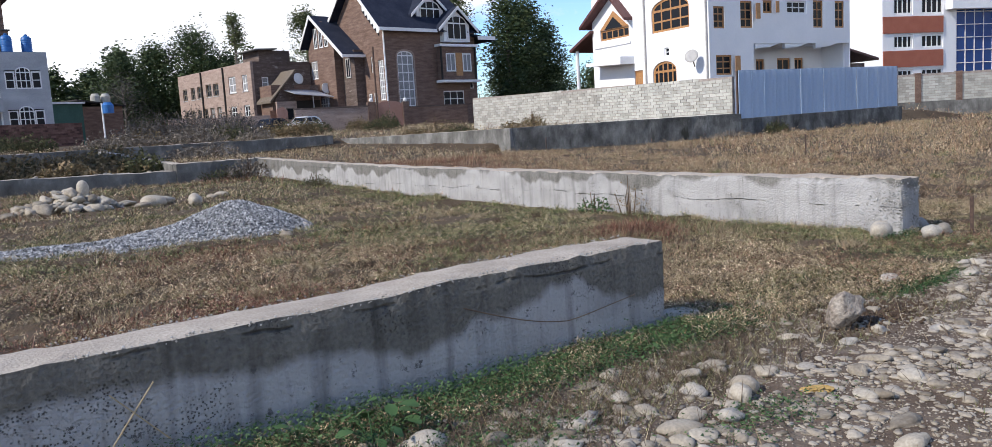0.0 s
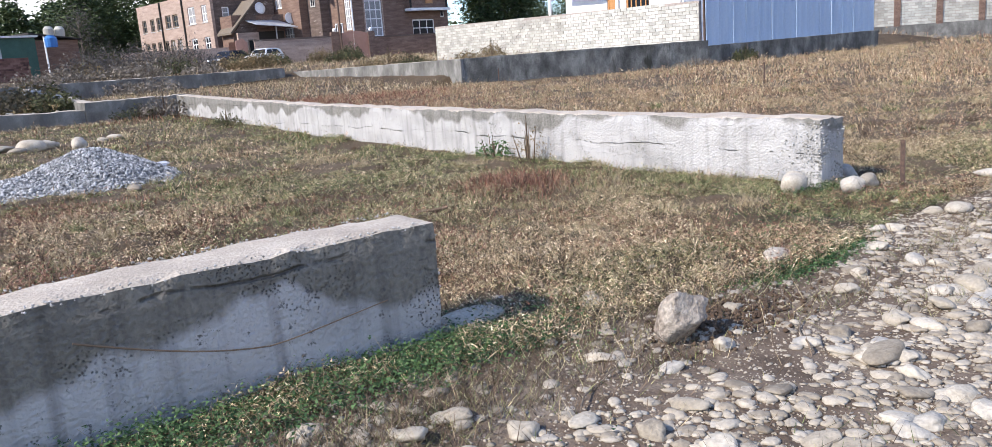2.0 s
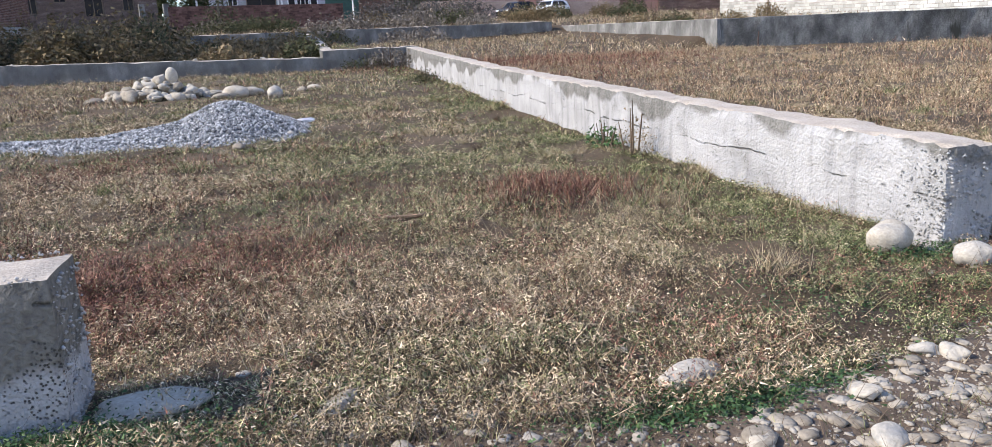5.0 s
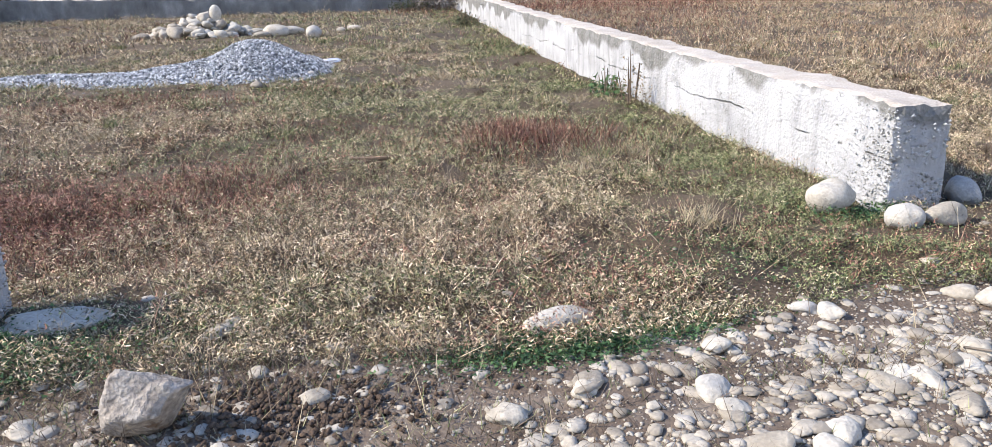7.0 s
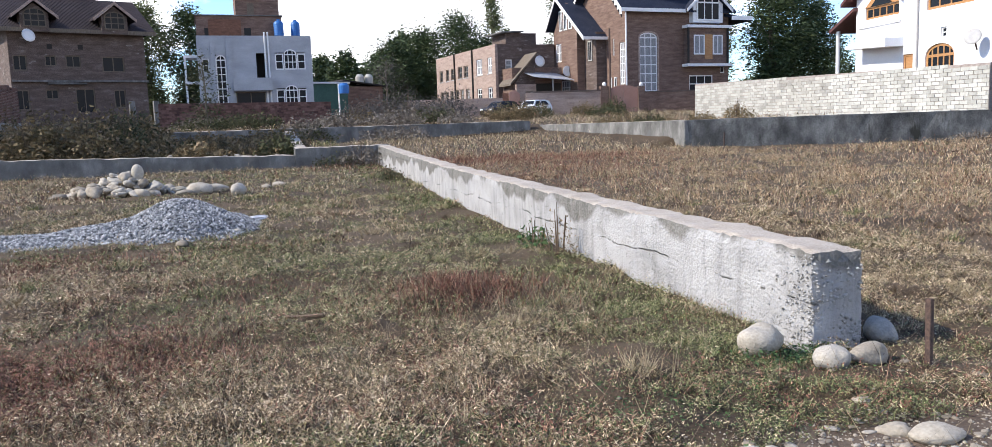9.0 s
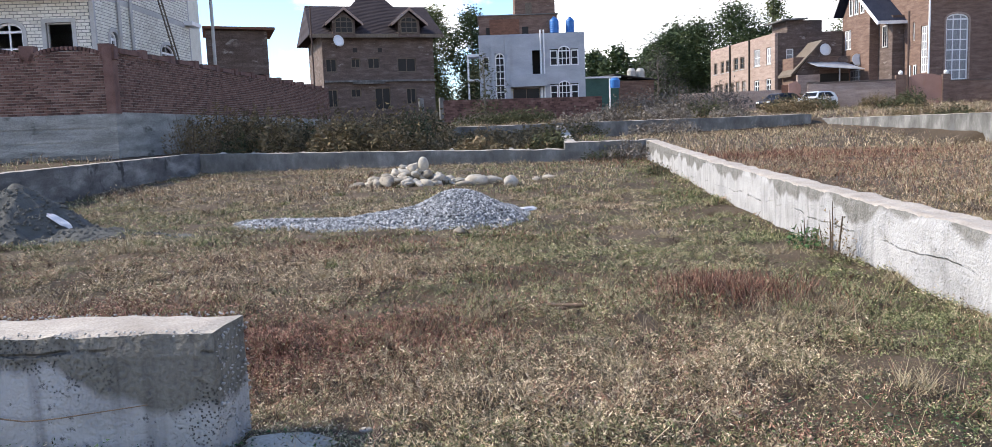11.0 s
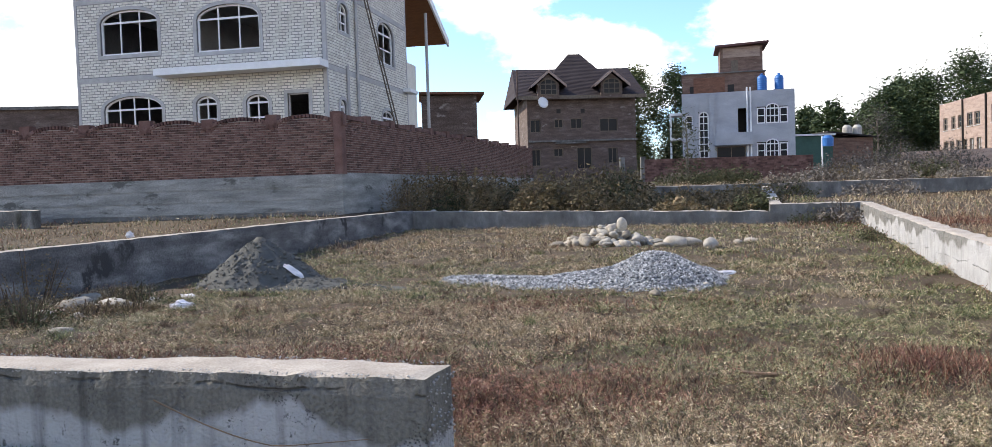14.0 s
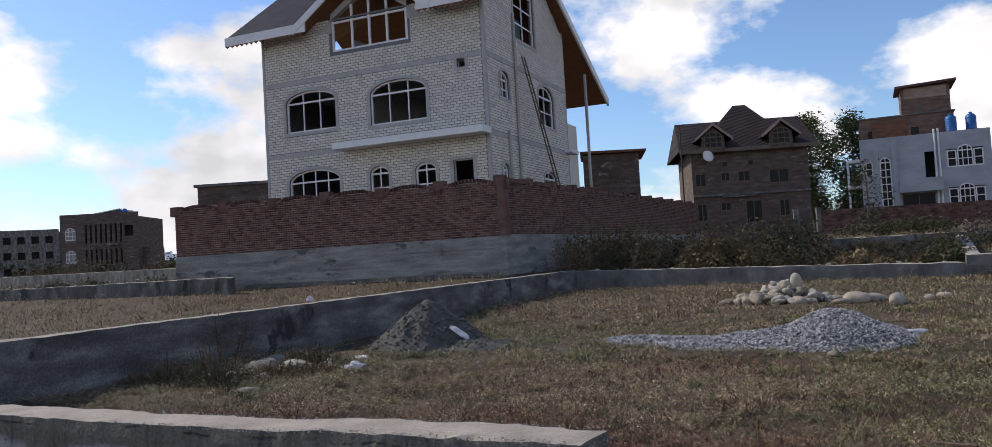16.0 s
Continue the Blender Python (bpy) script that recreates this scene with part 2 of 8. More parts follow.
# dark concrete for walls facing away from the sun: shade in the base colour
M_CONC_DARK = surface("shade_dark_concrete", [(0.32, (0.045, 0.045, 0.043)), (0.5, (0.10, 0.10, 0.096)), (0.68, (0.21, 0.21, 0.20))], 1.5, 0.95, 0.6, 24, (1, 1, 0.6), 0.35, spots=(0.6, (0.035, 0.036, 0.03), 1.2, (1, 1, 0.25)))
# darker stained copy for the left wall, its face's shade put into the colour
M_CONC_LEFT = surface("shade_dark_stained_concrete", [(0.32, (0.05, 0.05, 0.052)), (0.5, (0.115, 0.115, 0.118)), (0.66, (0.24, 0.24, 0.24))], 1.3, 0.92, 0.6, 30, (1, 0.5, 1.6), 0.3, spots=(0.58, (0.04, 0.04, 0.042), 1.5, (1, 0.6, 0.5)))
M_PLINTH = surface("board_marked_concrete", [(0.25, (0.13, 0.13, 0.122)), (0.5, (0.24, 0.24, 0.228)), (0.75, (0.36, 0.358, 0.34))], 1.1, 0.9, 0.8, 26, (0.6, 0.6, 3.5), 0.3, spots=(0.58, (0.10, 0.10, 0.092), 1.4, (0.5, 0.5, 1.2)))
M_BRICK = surface("red_brick", [(0.2, (0.06, 0.034, 0.030)), (0.5, (0.135, 0.074, 0.062)), (0.8, (0.205, 0.125, 0.106))], 2.0, 0.92, 0.4, 60, fine=0.2, island=True)
M_BRICK_ONE = surface("red_brick_single", [(0.2, (0.06, 0.034, 0.030)), (0.5, (0.135, 0.074, 0.062)), (0.8, (0.205, 0.125, 0.106))], 2.0, 0.92, 0.4, 60, fine=0.2, objrand=0.5)
M_MORTAR = surface("lime_mortar", [(0.3, (0.24, 0.20, 0.18)), (0.7, (0.38, 0.335, 0.30))], 5, 0.95, 0.3, 60)
M_WBRICK = surface("white_glazed_brick", [(0.15, (0.54, 0.51, 0.445)), (0.5, (0.66, 0.63, 0.555)), (0.85, (0.73, 0.705, 0.635))], 3.0, 0.7, 0.2, 60, fine=0.1, island=True)
M_WBRICK_ONE = surface("white_glazed_brick_single", [(0.15, (0.54, 0.51, 0.445)), (0.5, (0.66, 0.63, 0.555)), (0.85, (0.73, 0.705, 0.635))], 3.0, 0.7, 0.2, 60, fine=0.1, objrand=0.5)
M_WJOINT = surface("grey_joint", [(0.3, (0.15, 0.15, 0.155)), (0.7, (0.21, 0.21, 0.215))], 4, 0.95, 0.2, 50)
M_TRIM = surface("grey_stone_trim", [(0.3, (0.36, 0.35, 0.34)), (0.7, (0.47, 0.46, 0.45))], 3, 0.8, 0.2, 40, fine=0.1)
M_BROWNBRICK = surface("brown_facing_brick", [(0.3, (0.115, 0.072, 0.056)), (0.55, (0.175, 0.115, 0.09)), (0.75, (0.24, 0.17, 0.135))], 0.9, 0.9, 0.4, 18, (1, 1, 5), 0.3, spots=(0.66, (0.30, 0.25, 0.21), 1.3, (1, 1, 4)))
M_PINKBRICK = surface("pale_pink_brick", [(0.3, (0.25, 0.18, 0.15)), (0.7, (0.40, 0.31, 0.26))], 0.8, 0.9, 0.4, 18, (1, 1, 5), 0.25)
M_DARKBRICK = surface("dark_old_brick", [(0.3, (0.075, 0.055, 0.047)), (0.55, (0.125, 0.093, 0.08)), (0.75, (0.20, 0.165, 0.148))], 0.9, 0.92, 0.4, 16, (1, 1, 4), 0.35, spots=(0.62, (0.29, 0.26, 0.24), 0.9, (1, 1, 2)))
M_GREYPLASTER = surface("raw_grey_plaster", [(0.3, (0.31, 0.325, 0.35)), (0.7, (0.43, 0.445, 0.47))], 0.5, 0.9, 0.2, 12, (1, 1, 2), 0.1, spots=(0.68, (0.22, 0.23, 0.25), 0.7, (1, 1, 0.4)))
M_WHITEWALL = surface("white_painted_wall", [(0.3, (0.72, 0.73, 0.75)), (0.7, (0.80, 0.80, 0.81))], 0.5, 0.7, 0.1, 10, fine=0.03)
M_WHITE = surface("white_paint", [(0.3, (0.70, 0.70, 0.70)), (0.7, (0.78, 0.78, 0.78))], 4, 0.55, 0.1, 30, fine=0.05)
M_REDPANEL = surface("brick_red_cladding", [(0.3, (0.30, 0.095, 0.06)), (0.7, (0.36, 0.125, 0.08))], 1, 0.7, 0.2, 20, fine=0.1)
M_ROOF = surface("dark_metal_roof", [(0.3, (0.032, 0.025, 0.028)), (0.7, (0.055, 0.043, 0.046))], 0.6, 0.8, 0.9, 20, fine=0.12, spec=0.1, stripes=("X", 3.0))
M_ROOFBLUE = surface("dark_slate_sheet_roof", [(0.3, (0.018, 0.022, 0.038)), (0.7, (0.036, 0.042, 0.062))], 0.8, 0.85, 0.4, 14, fine=0.2, spec=0.08, spots=(0.72, (0.09, 0.095, 0.10), 2.5, (1, 1, 1)))
M_ROOFMAROON = surface("maroon_sheet_roof", [(0.3, (0.085, 0.035, 0.035)), (0.7, (0.13, 0.06, 0.055))], 1, 0.6, 0.6, 20, fine=0.15)
M_SOFFIT = surface("varnished_brown_boarding", [(0.3, (0.17, 0.075, 0.035)), (0.7, (0.25, 0.115, 0.055))], 2, 0.6, 0.3, 20, (1, 6, 1), 0.15)
M_WOOD = surface("varnished_window_wood", [(0.3, (0.33, 0.16, 0.06)), (0.7, (0.46, 0.25, 0.11))], 3, 0.5, 0.2, 30, (1, 1, 4), 0.15)
M_OLDWOOD = surface("weathered_wood", [(0.3, (0.10, 0.08, 0.06)), (0.7, (0.19, 0.155, 0.12))], 4, 0.85, 0.4, 40, (4, 4, 1), 0.25)
M_TIN = surface("galvanised_tin", [(0.3, (0.45, 0.48, 0.52)), (0.7, (0.60, 0.63, 0.67))], 2, 0.45, 0.4, 20, fine=0.1, metal=0.5)
M_RUST = surface("rusty_sheet", [(0.3, (0.12, 0.055, 0.035)), (0.7, (0.22, 0.11, 0.07))], 1.5, 0.8, 0.5, 20, (1, 1, 4), 0.3)
M_FENCE = surface("pale_blue_sheet", [(0.3, (0.27, 0.36, 0.50)), (0.7, (0.33, 0.42, 0.56))], 0.4, 0.5, 0.2, 10, (2, 2, 0.3), 0.04)
M_GATE = surface("faded_orange_gate_sheet", [(0.3, (0.30, 0.165, 0.125)), (0.7, (0.37, 0.21, 0.165))], 1, 0.6, 0.2, 15, fine=0.08)
M_BLOCK = surface("pale_cement_block", [(0.2, (0.29, 0.28, 0.25)), (0.5, (0.40, 0.39, 0.35)), (0.8, (0.48, 0.47, 0.425))], 1.5, 0.92, 0.3, 40, fine=0.12, island=True)
M_BLOCK_ONE = surface("pale_cement_block_single", [(0.2, (0.33, 0.325, 0.295)), (0.5, (0.45, 0.445, 0.405)), (0.8, (0.53, 0.525, 0.48))], 1.5, 0.92, 0.3, 40, fine=0.12, objrand=0.5)
M_GLASS = plain("dark_window_glass", (0.012, 0.014, 0.018), 0.25, 0.0, 0.12)
M_GLASSBLUE = plain("blue_curtain_glass", (0.012, 0.05, 0.19), 0.12, 0.0, 0.12)
M_CURTAIN = surface("pale_curtain", [(0.3, (0.19, 0.195, 0.205)), (0.7, (0.32, 0.32, 0.325))], 2, 0.8, 0.1, 20, (6, 6, 1))
# near-black: room shade put into sheets behind windows; also pipes, vents and tyres
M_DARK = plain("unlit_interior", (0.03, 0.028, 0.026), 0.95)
M_INNER = surface("bare_inner_plaster", [(0.3, (0.38, 0.37, 0.35)), (0.7, (0.48, 0.47, 0.45))], 1.5, 0.95, 0.2, 20)
M_TANK = surface("blue_water_tank_plastic", [(0.3, (0.02, 0.11, 0.34)), (0.7, (0.04, 0.16, 0.42))], 2, 0.45, 0.1, 20, fine=0.08)
M_GREENSHED = surface("green_sheet", [(0.3, (0.03, 0.085, 0.07)), (0.7, (0.05, 0.12, 0.10))], 1, 0.6, 0.4, 20)
M_ROCK = surface("river_stone", [(0.1, (0.17, 0.142, 0.108)), (0.4, (0.31, 0.272, 0.215)), (0.7, (0.42, 0.378, 0.312)), (0.92, (0.26, 0.252, 0.238))], 6, 0.85, 0.35, 60, fine=0.16, objrand=0.7)
M_ROCKS = surface("river_pebbles", [(0.05, (0.115, 0.094, 0.07)), (0.4, (0.265, 0.228, 0.178)), (0.7, (0.37, 0.328, 0.268)), (0.95, (0.22, 0.21, 0.196))], 6, 0.85, 0.3, 60, fine=0.16, island=True)
M_GRAVEL = surface("blue_grey_gravel", [(0.05, (0.065, 0.068, 0.075)), (0.4, (0.18, 0.186, 0.195)), (0.75, (0.33, 0.337, 0.345)), (0.97, (0.52, 0.525, 0.53))], 12, 0.85, 0.3, 90, fine=0.2, island=0.9)
M_SAND = surface("damp_grey_sand", [(0.3, (0.07, 0.07, 0.064)), (0.7, (0.115, 0.113, 0.102))], 5, 0.95, 0.6, 90, fine=0.2)
M_BAG = surface("white_woven_sack", [(0.3, (0.52, 0.51, 0.52)), (0.6, (0.72, 0.70, 0.70)), (0.75, (0.55, 0.33, 0.33))], 6, 0.6, 0.3, 60, fine=0.1)
M_IRON = surface("rusted_iron", [(0.3, (0.05, 0.035, 0.03)), (0.7, (0.11, 0.07, 0.055))], 20, 0.8, 0.3, 80)
M_BARK = surface("grey_bark", [(0.3, (0.10, 0.085, 0.065)), (0.7, (0.19, 0.17, 0.14))], 6, 0.95, 0.5, 30, (1, 1, 0.3), 0.2)
M_LEAF = surface("dark_tree_leaves", [(0.2, (0.022, 0.038, 0.017)), (0.5, (0.05, 0.078, 0.029)), (0.8, (0.10, 0.125, 0.05))], 0.5, 0.7, 0, 20, fine=0.15, island=True)
M_LEAFPALE = surface("thinning_poplar_leaves", [(0.2, (0.05, 0.07, 0.03)), (0.5, (0.105, 0.125, 0.05)), (0.8, (0.18, 0.185, 0.08))], 0.5, 0.7, 0, 20, fine=0.15, island=True)
M_SHRUBGREY = surface("grey_bare_shrub", [(0.2, (0.06, 0.055, 0.05)), (0.8, (0.13, 0.12, 0.11))], 0.8, 0.9, 0, 20, fine=0.15, island=True)
M_SHRUB = surface("brown_autumn_scrub", [(0.1, (0.05, 0.044, 0.024)), (0.35, (0.115, 0.092, 0.046)), (0.6, (0.19, 0.137, 0.072)), (0.9, (0.29, 0.21, 0.13))], 0.7, 0.85, 0, 20, fine=0.2, island=True)
M_SHRUBPALE = surface("pale_seed_heads", [(0.2, (0.10, 0.085, 0.065)), (0.7, (0.21, 0.18, 0.15)), (0.95, (0.40, 0.36, 0.33))], 3, 0.85, 0, 20, fine=0.15, island=True)
M_SHRUBDARK = surface("dark_green_scrub", [(0.15, (0.028, 0.032, 0.015)), (0.6, (0.065, 0.07, 0.03)), (0.9, (0.13, 0.12, 0.055))], 0.9, 0.85, 0, 20, fine=0.2, island=True)
# grass: dark ramp ends and strong grain also paint in shadow among blades
M_DRY = surface("dry_grass_blades", [(0.02, (0.05, 0.034, 0.021)), (0.32, (0.20, 0.14, 0.081)), (0.58, (0.42, 0.315, 0.198)), (0.85, (0.62, 0.51, 0.355)), (0.98, (0.25, 0.22, 0.11))], 1.4, 0.85, 0, 12, fine=0.9, island=0.95)
M_GOLD = surface("golden_field_grass", [(0.02, (0.10, 0.062, 0.037)), (0.3, (0.27, 0.175, 0.105)), (0.6, (0.39, 0.285, 0.18)), (0.9, (0.50, 0.41, 0.28)), (0.99, (0.23, 0.20, 0.10))], 0.25, 0.85, 0, 12, fine=0.9, island=0.95)
M_GREEN = surface("green_grass_blades", [(0.02, (0.04, 0.055, 0.02)), (0.4, (0.13, 0.15, 0.058)), (0.75, (0.25, 0.245, 0.115)), (0.98, (0.40, 0.35, 0.21))], 0.6, 0.8, 0, 12, fine=0.9, island=0.95)
M_LUSH = surface("lush_low_leaves", [(0.1, (0.02, 0.05, 0.018)), (0.5, (0.042, 0.092, 0.03)), (0.85, (0.088, 0.15, 0.055))], 2, 0.7, 0, 20, fine=0.1, island=0.95)
M_RED = surface("reddish_dry_weed", [(0.05, (0.08, 0.032, 0.022)), (0.5, (0.19, 0.085, 0.058)), (0.9, (0.33, 0.20, 0.135))], 1, 0.85, 0, 12, fine=0.9, island=0.95)
M_STRAW = surface("straw_stalks", [(0.2, (0.26, 0.20, 0.12)), (0.8, (0.42, 0.35, 0.23))], 2, 0.85, 0, 20, fine=0.1, island=0.95)
M_TWIG = surface("dead_brown_stalks", [(0.2, (0.07, 0.05, 0.035)), (0.8, (0.16, 0.115, 0.08))], 3, 0.9, 0, 20, fine=0.1, island=0.95)


def ground_material():
    """Trodden turf and bare soil; the track's wet silt and grit for y < 5.9; one sheet."""
    # turf soil is kept extra dark: shade between the blades is in its colour
    m = surface("turf_and_soil", [(0.25, (0.036, 0.025, 0.016)), (0.45, (0.068, 0.047, 0.028)), (0.62, (0.095, 0.068, 0.042)), (0.8, (0.06, 0.052, 0.027))], 0.55, 0.95, 0.7, 45, fine=0.35)
    n, l = m.node_tree.nodes, m.node_tree.links
    p = n["Principled BSDF"]
    old = p.inputs["Base Color"].links[0].from_socket
    geo = n.new("ShaderNodeNewGeometry")
    sx = n.new("ShaderNodeSeparateXYZ")
    l.new(geo.outputs["Position"], sx.inputs[0])
    no = n.new("ShaderNodeTexNoise")
    no.inputs["Scale"].default_value, no.inputs["Detail"].default_value = 1.3, 7
    l.new(geo.outputs["Position"], no.inputs["Vector"])
    ma = n.new("ShaderNodeMath")
    ma.operation = "MULTIPLY_ADD"
    l.new(no.outputs["Fac"], ma.inputs[0])
    ma.inputs[1].default_value = -1.6
    l.new(sx.outputs["Y"], ma.inputs[2])
    mr = n.new("ShaderNodeMapRange")
    mr.inputs["From Min"].default_value, mr.inputs["From Max"].default_value = 4.75, 5.05
    l.new(ma.outputs[0], mr.inputs["Value"])
    n2 = n.new("ShaderNodeTexNoise")
    n2.inputs["Scale"].default_value, n2.inputs["Detail"].default_value, n2.inputs["Roughness"].default_value = 2.0, 9, 0.7
    l.new(geo.outputs["Position"], n2.inputs["Vector"])
    r2 = n.new("ShaderNodeValToRGB")
    for _ in range(2):
        r2.color_ramp.elements.new(0.5)
    for e, (q, c) in zip(r2.color_ramp.elements, ((0.3, (0.055, 0.038, 0.026)), (0.48, (0.11, 0.08, 0.058)), (0.6, (0.165, 0.13, 0.1)), (0.74, (0.24, 0.2, 0.162)))):
        e.position, e.color = q, (*c, 1)
    l.new(n2.outputs["Fac"], r2.inputs[0])
    mx = n.new("ShaderNodeMix")
    mx.data_type = "RGBA"
    l.new(mr.outputs[0], mx.inputs[0])
    l.new(r2.outputs[0], mx.inputs[6])
    l.new(old, mx.inputs[7])
    l.new(mx.outputs[2], p.inputs["Base Color"])
    return m


M_GROUND = ground_material()


# ---- mesh tools ----
class MB:
    """Collects vertices and faces; M places what is added."""

    def __init__(self, M=None):
        self.v, self.f, self.M = [], [], M

    def add(self, vs, fs):
        o = len(self.v)
        self.v += [tuple(self.M @ Vector(p)) if self.M else tuple(p) for p in vs]
        self.f += [tuple(i + o for i in f) for f in fs]
        return self

    def box(self, x0, x1, y0, y1, z0, z1):
        return self.add([(x, y, z) for z in (z0, z1) for y in (y0, y1) for x in (x0, x1)],
                        [(0, 2, 3, 1), (4, 5, 7, 6), (0, 1, 5, 4), (2, 6, 7, 3), (0, 4, 6, 2), (1, 3, 7, 5)])

    def hexa(self, pts):
        return self.add(pts, [(0, 2, 3, 1), (4, 5, 7, 6), (0, 1, 5, 4), (2, 6, 7, 3), (0, 4, 6, 2), (1, 3, 7, 5)])

    def prism(self, poly, y0, y1):
        n = len(poly)
        return self.add([(u, y0, z) for u, z in poly] + [(u, y1, z) for u, z in poly],
                        [tuple(range(n)), tuple(range(2 * n - 1, n - 1, -1))] + [(i, i + n, (i + 1) % n + n, (i + 1) % n) for i in range(n)])

    def slab(self, a, b, c, d, th):
        """A quad a b c d with thickness th downwards."""
        low = [(p[0], p[1], p[2] - th) for p in (a, b, c, d)]
        return self.add([a, b, c, d] + low, [(0, 1, 2, 3), (7, 6, 5, 4), (0, 4, 5, 1), (1, 5, 6, 2), (2, 6, 7, 3), (3, 7, 4, 0)])

    def rod(self, p, q, r0, r1=None, n=6):
        p, q = Vector(p), Vector(q)
        r1 = r0 if r1 is None else r1
        d = (q - p).normalized()
        a = d.orthogonal().normalized()
        b = d.cross(a)
        ring = [a * math.cos(k * math.tau / n) + b * math.sin(k * math.tau / n) for k in range(n)]
        return self.add([p + e * r0 for e in ring] + [q + e * r1 for e in ring],
                        [(k, (k + 1) % n, (k + 1) % n + n, k + n) for k in range(n)] + [tuple(range(n - 1, -1, -1)), tuple(range(n, 2 * n))])

    def lathe(self, c, prof, n=20):
        """prof: (radius, height) pairs about a vertical axis at c."""
        vs = [(c[0] + r * math.cos(k * math.tau / n), c[1] + r * math.sin(k * math.tau / n), c[2] + z) for r, z in prof for k in range(n)]
        fs = [(i * n + k, i * n + (k + 1) % n, (i + 1) * n + (k + 1) % n, (i + 1) * n + k) for i in range(len(prof) - 1) for k in range(n)]
        return self.add(vs, fs + [tuple(range(n - 1, -1, -1)), tuple(range((len(prof) - 1) * n, len(prof) * n))])


def mesh_of(name, mb, material, smooth=False):
    me = bpy.data.meshes.new(name)
    me.from_pydata(mb.v, [], mb.f)
    me.materials.append(material)
    if smooth:
        me.polygons.foreach_set("use_smooth", [True] * len(me.polygons))
    return me


def part(name, mb, material, parent=None, label="", smooth=False, kind=""):
    ob = new(name, mesh_of(name, mb, material, smooth))
    ob.parent = parent
    return tagged(ob, label, kind=kind)


def thing(name, label, category, m=None, group="", kind=""):
    ob = new(name)
    ob.empty_display_size = 0.2
    if m is not None:
        ob.matrix_basis = m
    return tagged(ob, label, category, group, kind)


def soup(name, verts, faces_n, material, label="", category="", kind="stuff", parent=None, smooth=False):
    """A mesh from numpy arrays: verts (n, 3), all faces of faces_n corners in order."""
    me = bpy.data.meshes.new(name)
    nv = len(verts)
    nf = nv // faces_n
    me.vertices.add(nv)
    me.vertices.foreach_set("co", np.asarray(verts, np.float32).ravel())
    me.loops.add(nv)
    me.loops.foreach_set("vertex_index", np.arange(nv, dtype=np.int32))
    me.polygons.add(nf)
    me.polygons.foreach_set("loop_start", np.arange(0, nv, faces_n, dtype=np.int32))
    me.update(calc_edges=True)
    me.materials.append(material)
    ob = new(name, me)
    ob.parent = parent
    return tagged(ob, label, category, kind=kind)


def indexed(name, verts, faces, material, parent=None, label="", category="", kind="", smooth=False):
    """A mesh from numpy arrays of vertices and triangles or quads with indices."""
    k = faces.shape[1]
    me = bpy.data.meshes.new(name)
    me.vertices.add(len(verts))
    me.vertices.foreach_set("co", np.asarray(verts, np.float32).ravel())
    me.loops.add(faces.size)
    me.loops.foreach_set("vertex_index", faces.astype(np.int32).ravel())
    me.polygons.add(len(faces))
    me.polygons.foreach_set("loop_start", np.arange(0, faces.size, k, dtype=np.int32))
    if smooth:
        me.polygons.foreach_set("use_smooth", np.ones(len(faces), bool))
    me.update(calc_edges=True)
    me.materials.append(material)
    ob = new(name, me)
    ob.parent = parent
    return tagged(ob, label, category, kind=kind)


rng = np.random.default_rng(7)


def sstep(a, b, t):
    k = np.clip((np.asarray(t, float) - a) / (b - a), 0, 1)
    return k * k * (3 - 2 * k)


def wob(x, y, f, s=0.0):
    """Soft pseudo-noise in -1..1 of about f waves a metre."""
    x, y = np.asarray(x, float) * f * 6.28, np.asarray(y, float) * f * 6.28
    return (np.sin(x * 0.83 + y * 0.41 + s) + np.sin(-x * 0.37 + y * 0.97 + 2.1 * s + 1.3) + np.sin(x * 1.57 - y * 1.21 + 0.7 * s) * 0.6 + np.sin(x * 0.61 + y * 1.83 + 1.9 * s + 4.0) * 0.6) / 3.2


def vnoise(x, y, f, s=0):
    """Value noise in 0..1, f cells a metre."""
    x, y = np.asarray(x, float) * f + 1000.3 + s * 17.1, np.asarray(y, float) * f + 1000.7 + s * 5.3
    i, j = np.floor(x).astype(np.int64), np.floor(y).astype(np.int64)
    u, v = x - i, y - j
    u, v = u * u * (3 - 2 * u), v * v * (3 - 2 * v)

    def cell(a, b):
        h = (a * 374761393 + b * 668265263 + s * 974634777) & 0xffffffff
        h = ((h ^ (h >> 13)) * 1274126177) & 0xffffffff
        return ((h ^ (h >> 16)) & 0xffff) / 65535.0
    return (cell(i, j) * (1 - u) + cell(i + 1, j) * u) * (1 - v) + (cell(i, j + 1) * (1 - u) + cell(i + 1, j + 1) * u) * v


def fill_line(x):
    return np.interp(x, (17, 23.4, 35.4, 47.8, 90), (36, 31.8, 28.7, 27.4, 24))


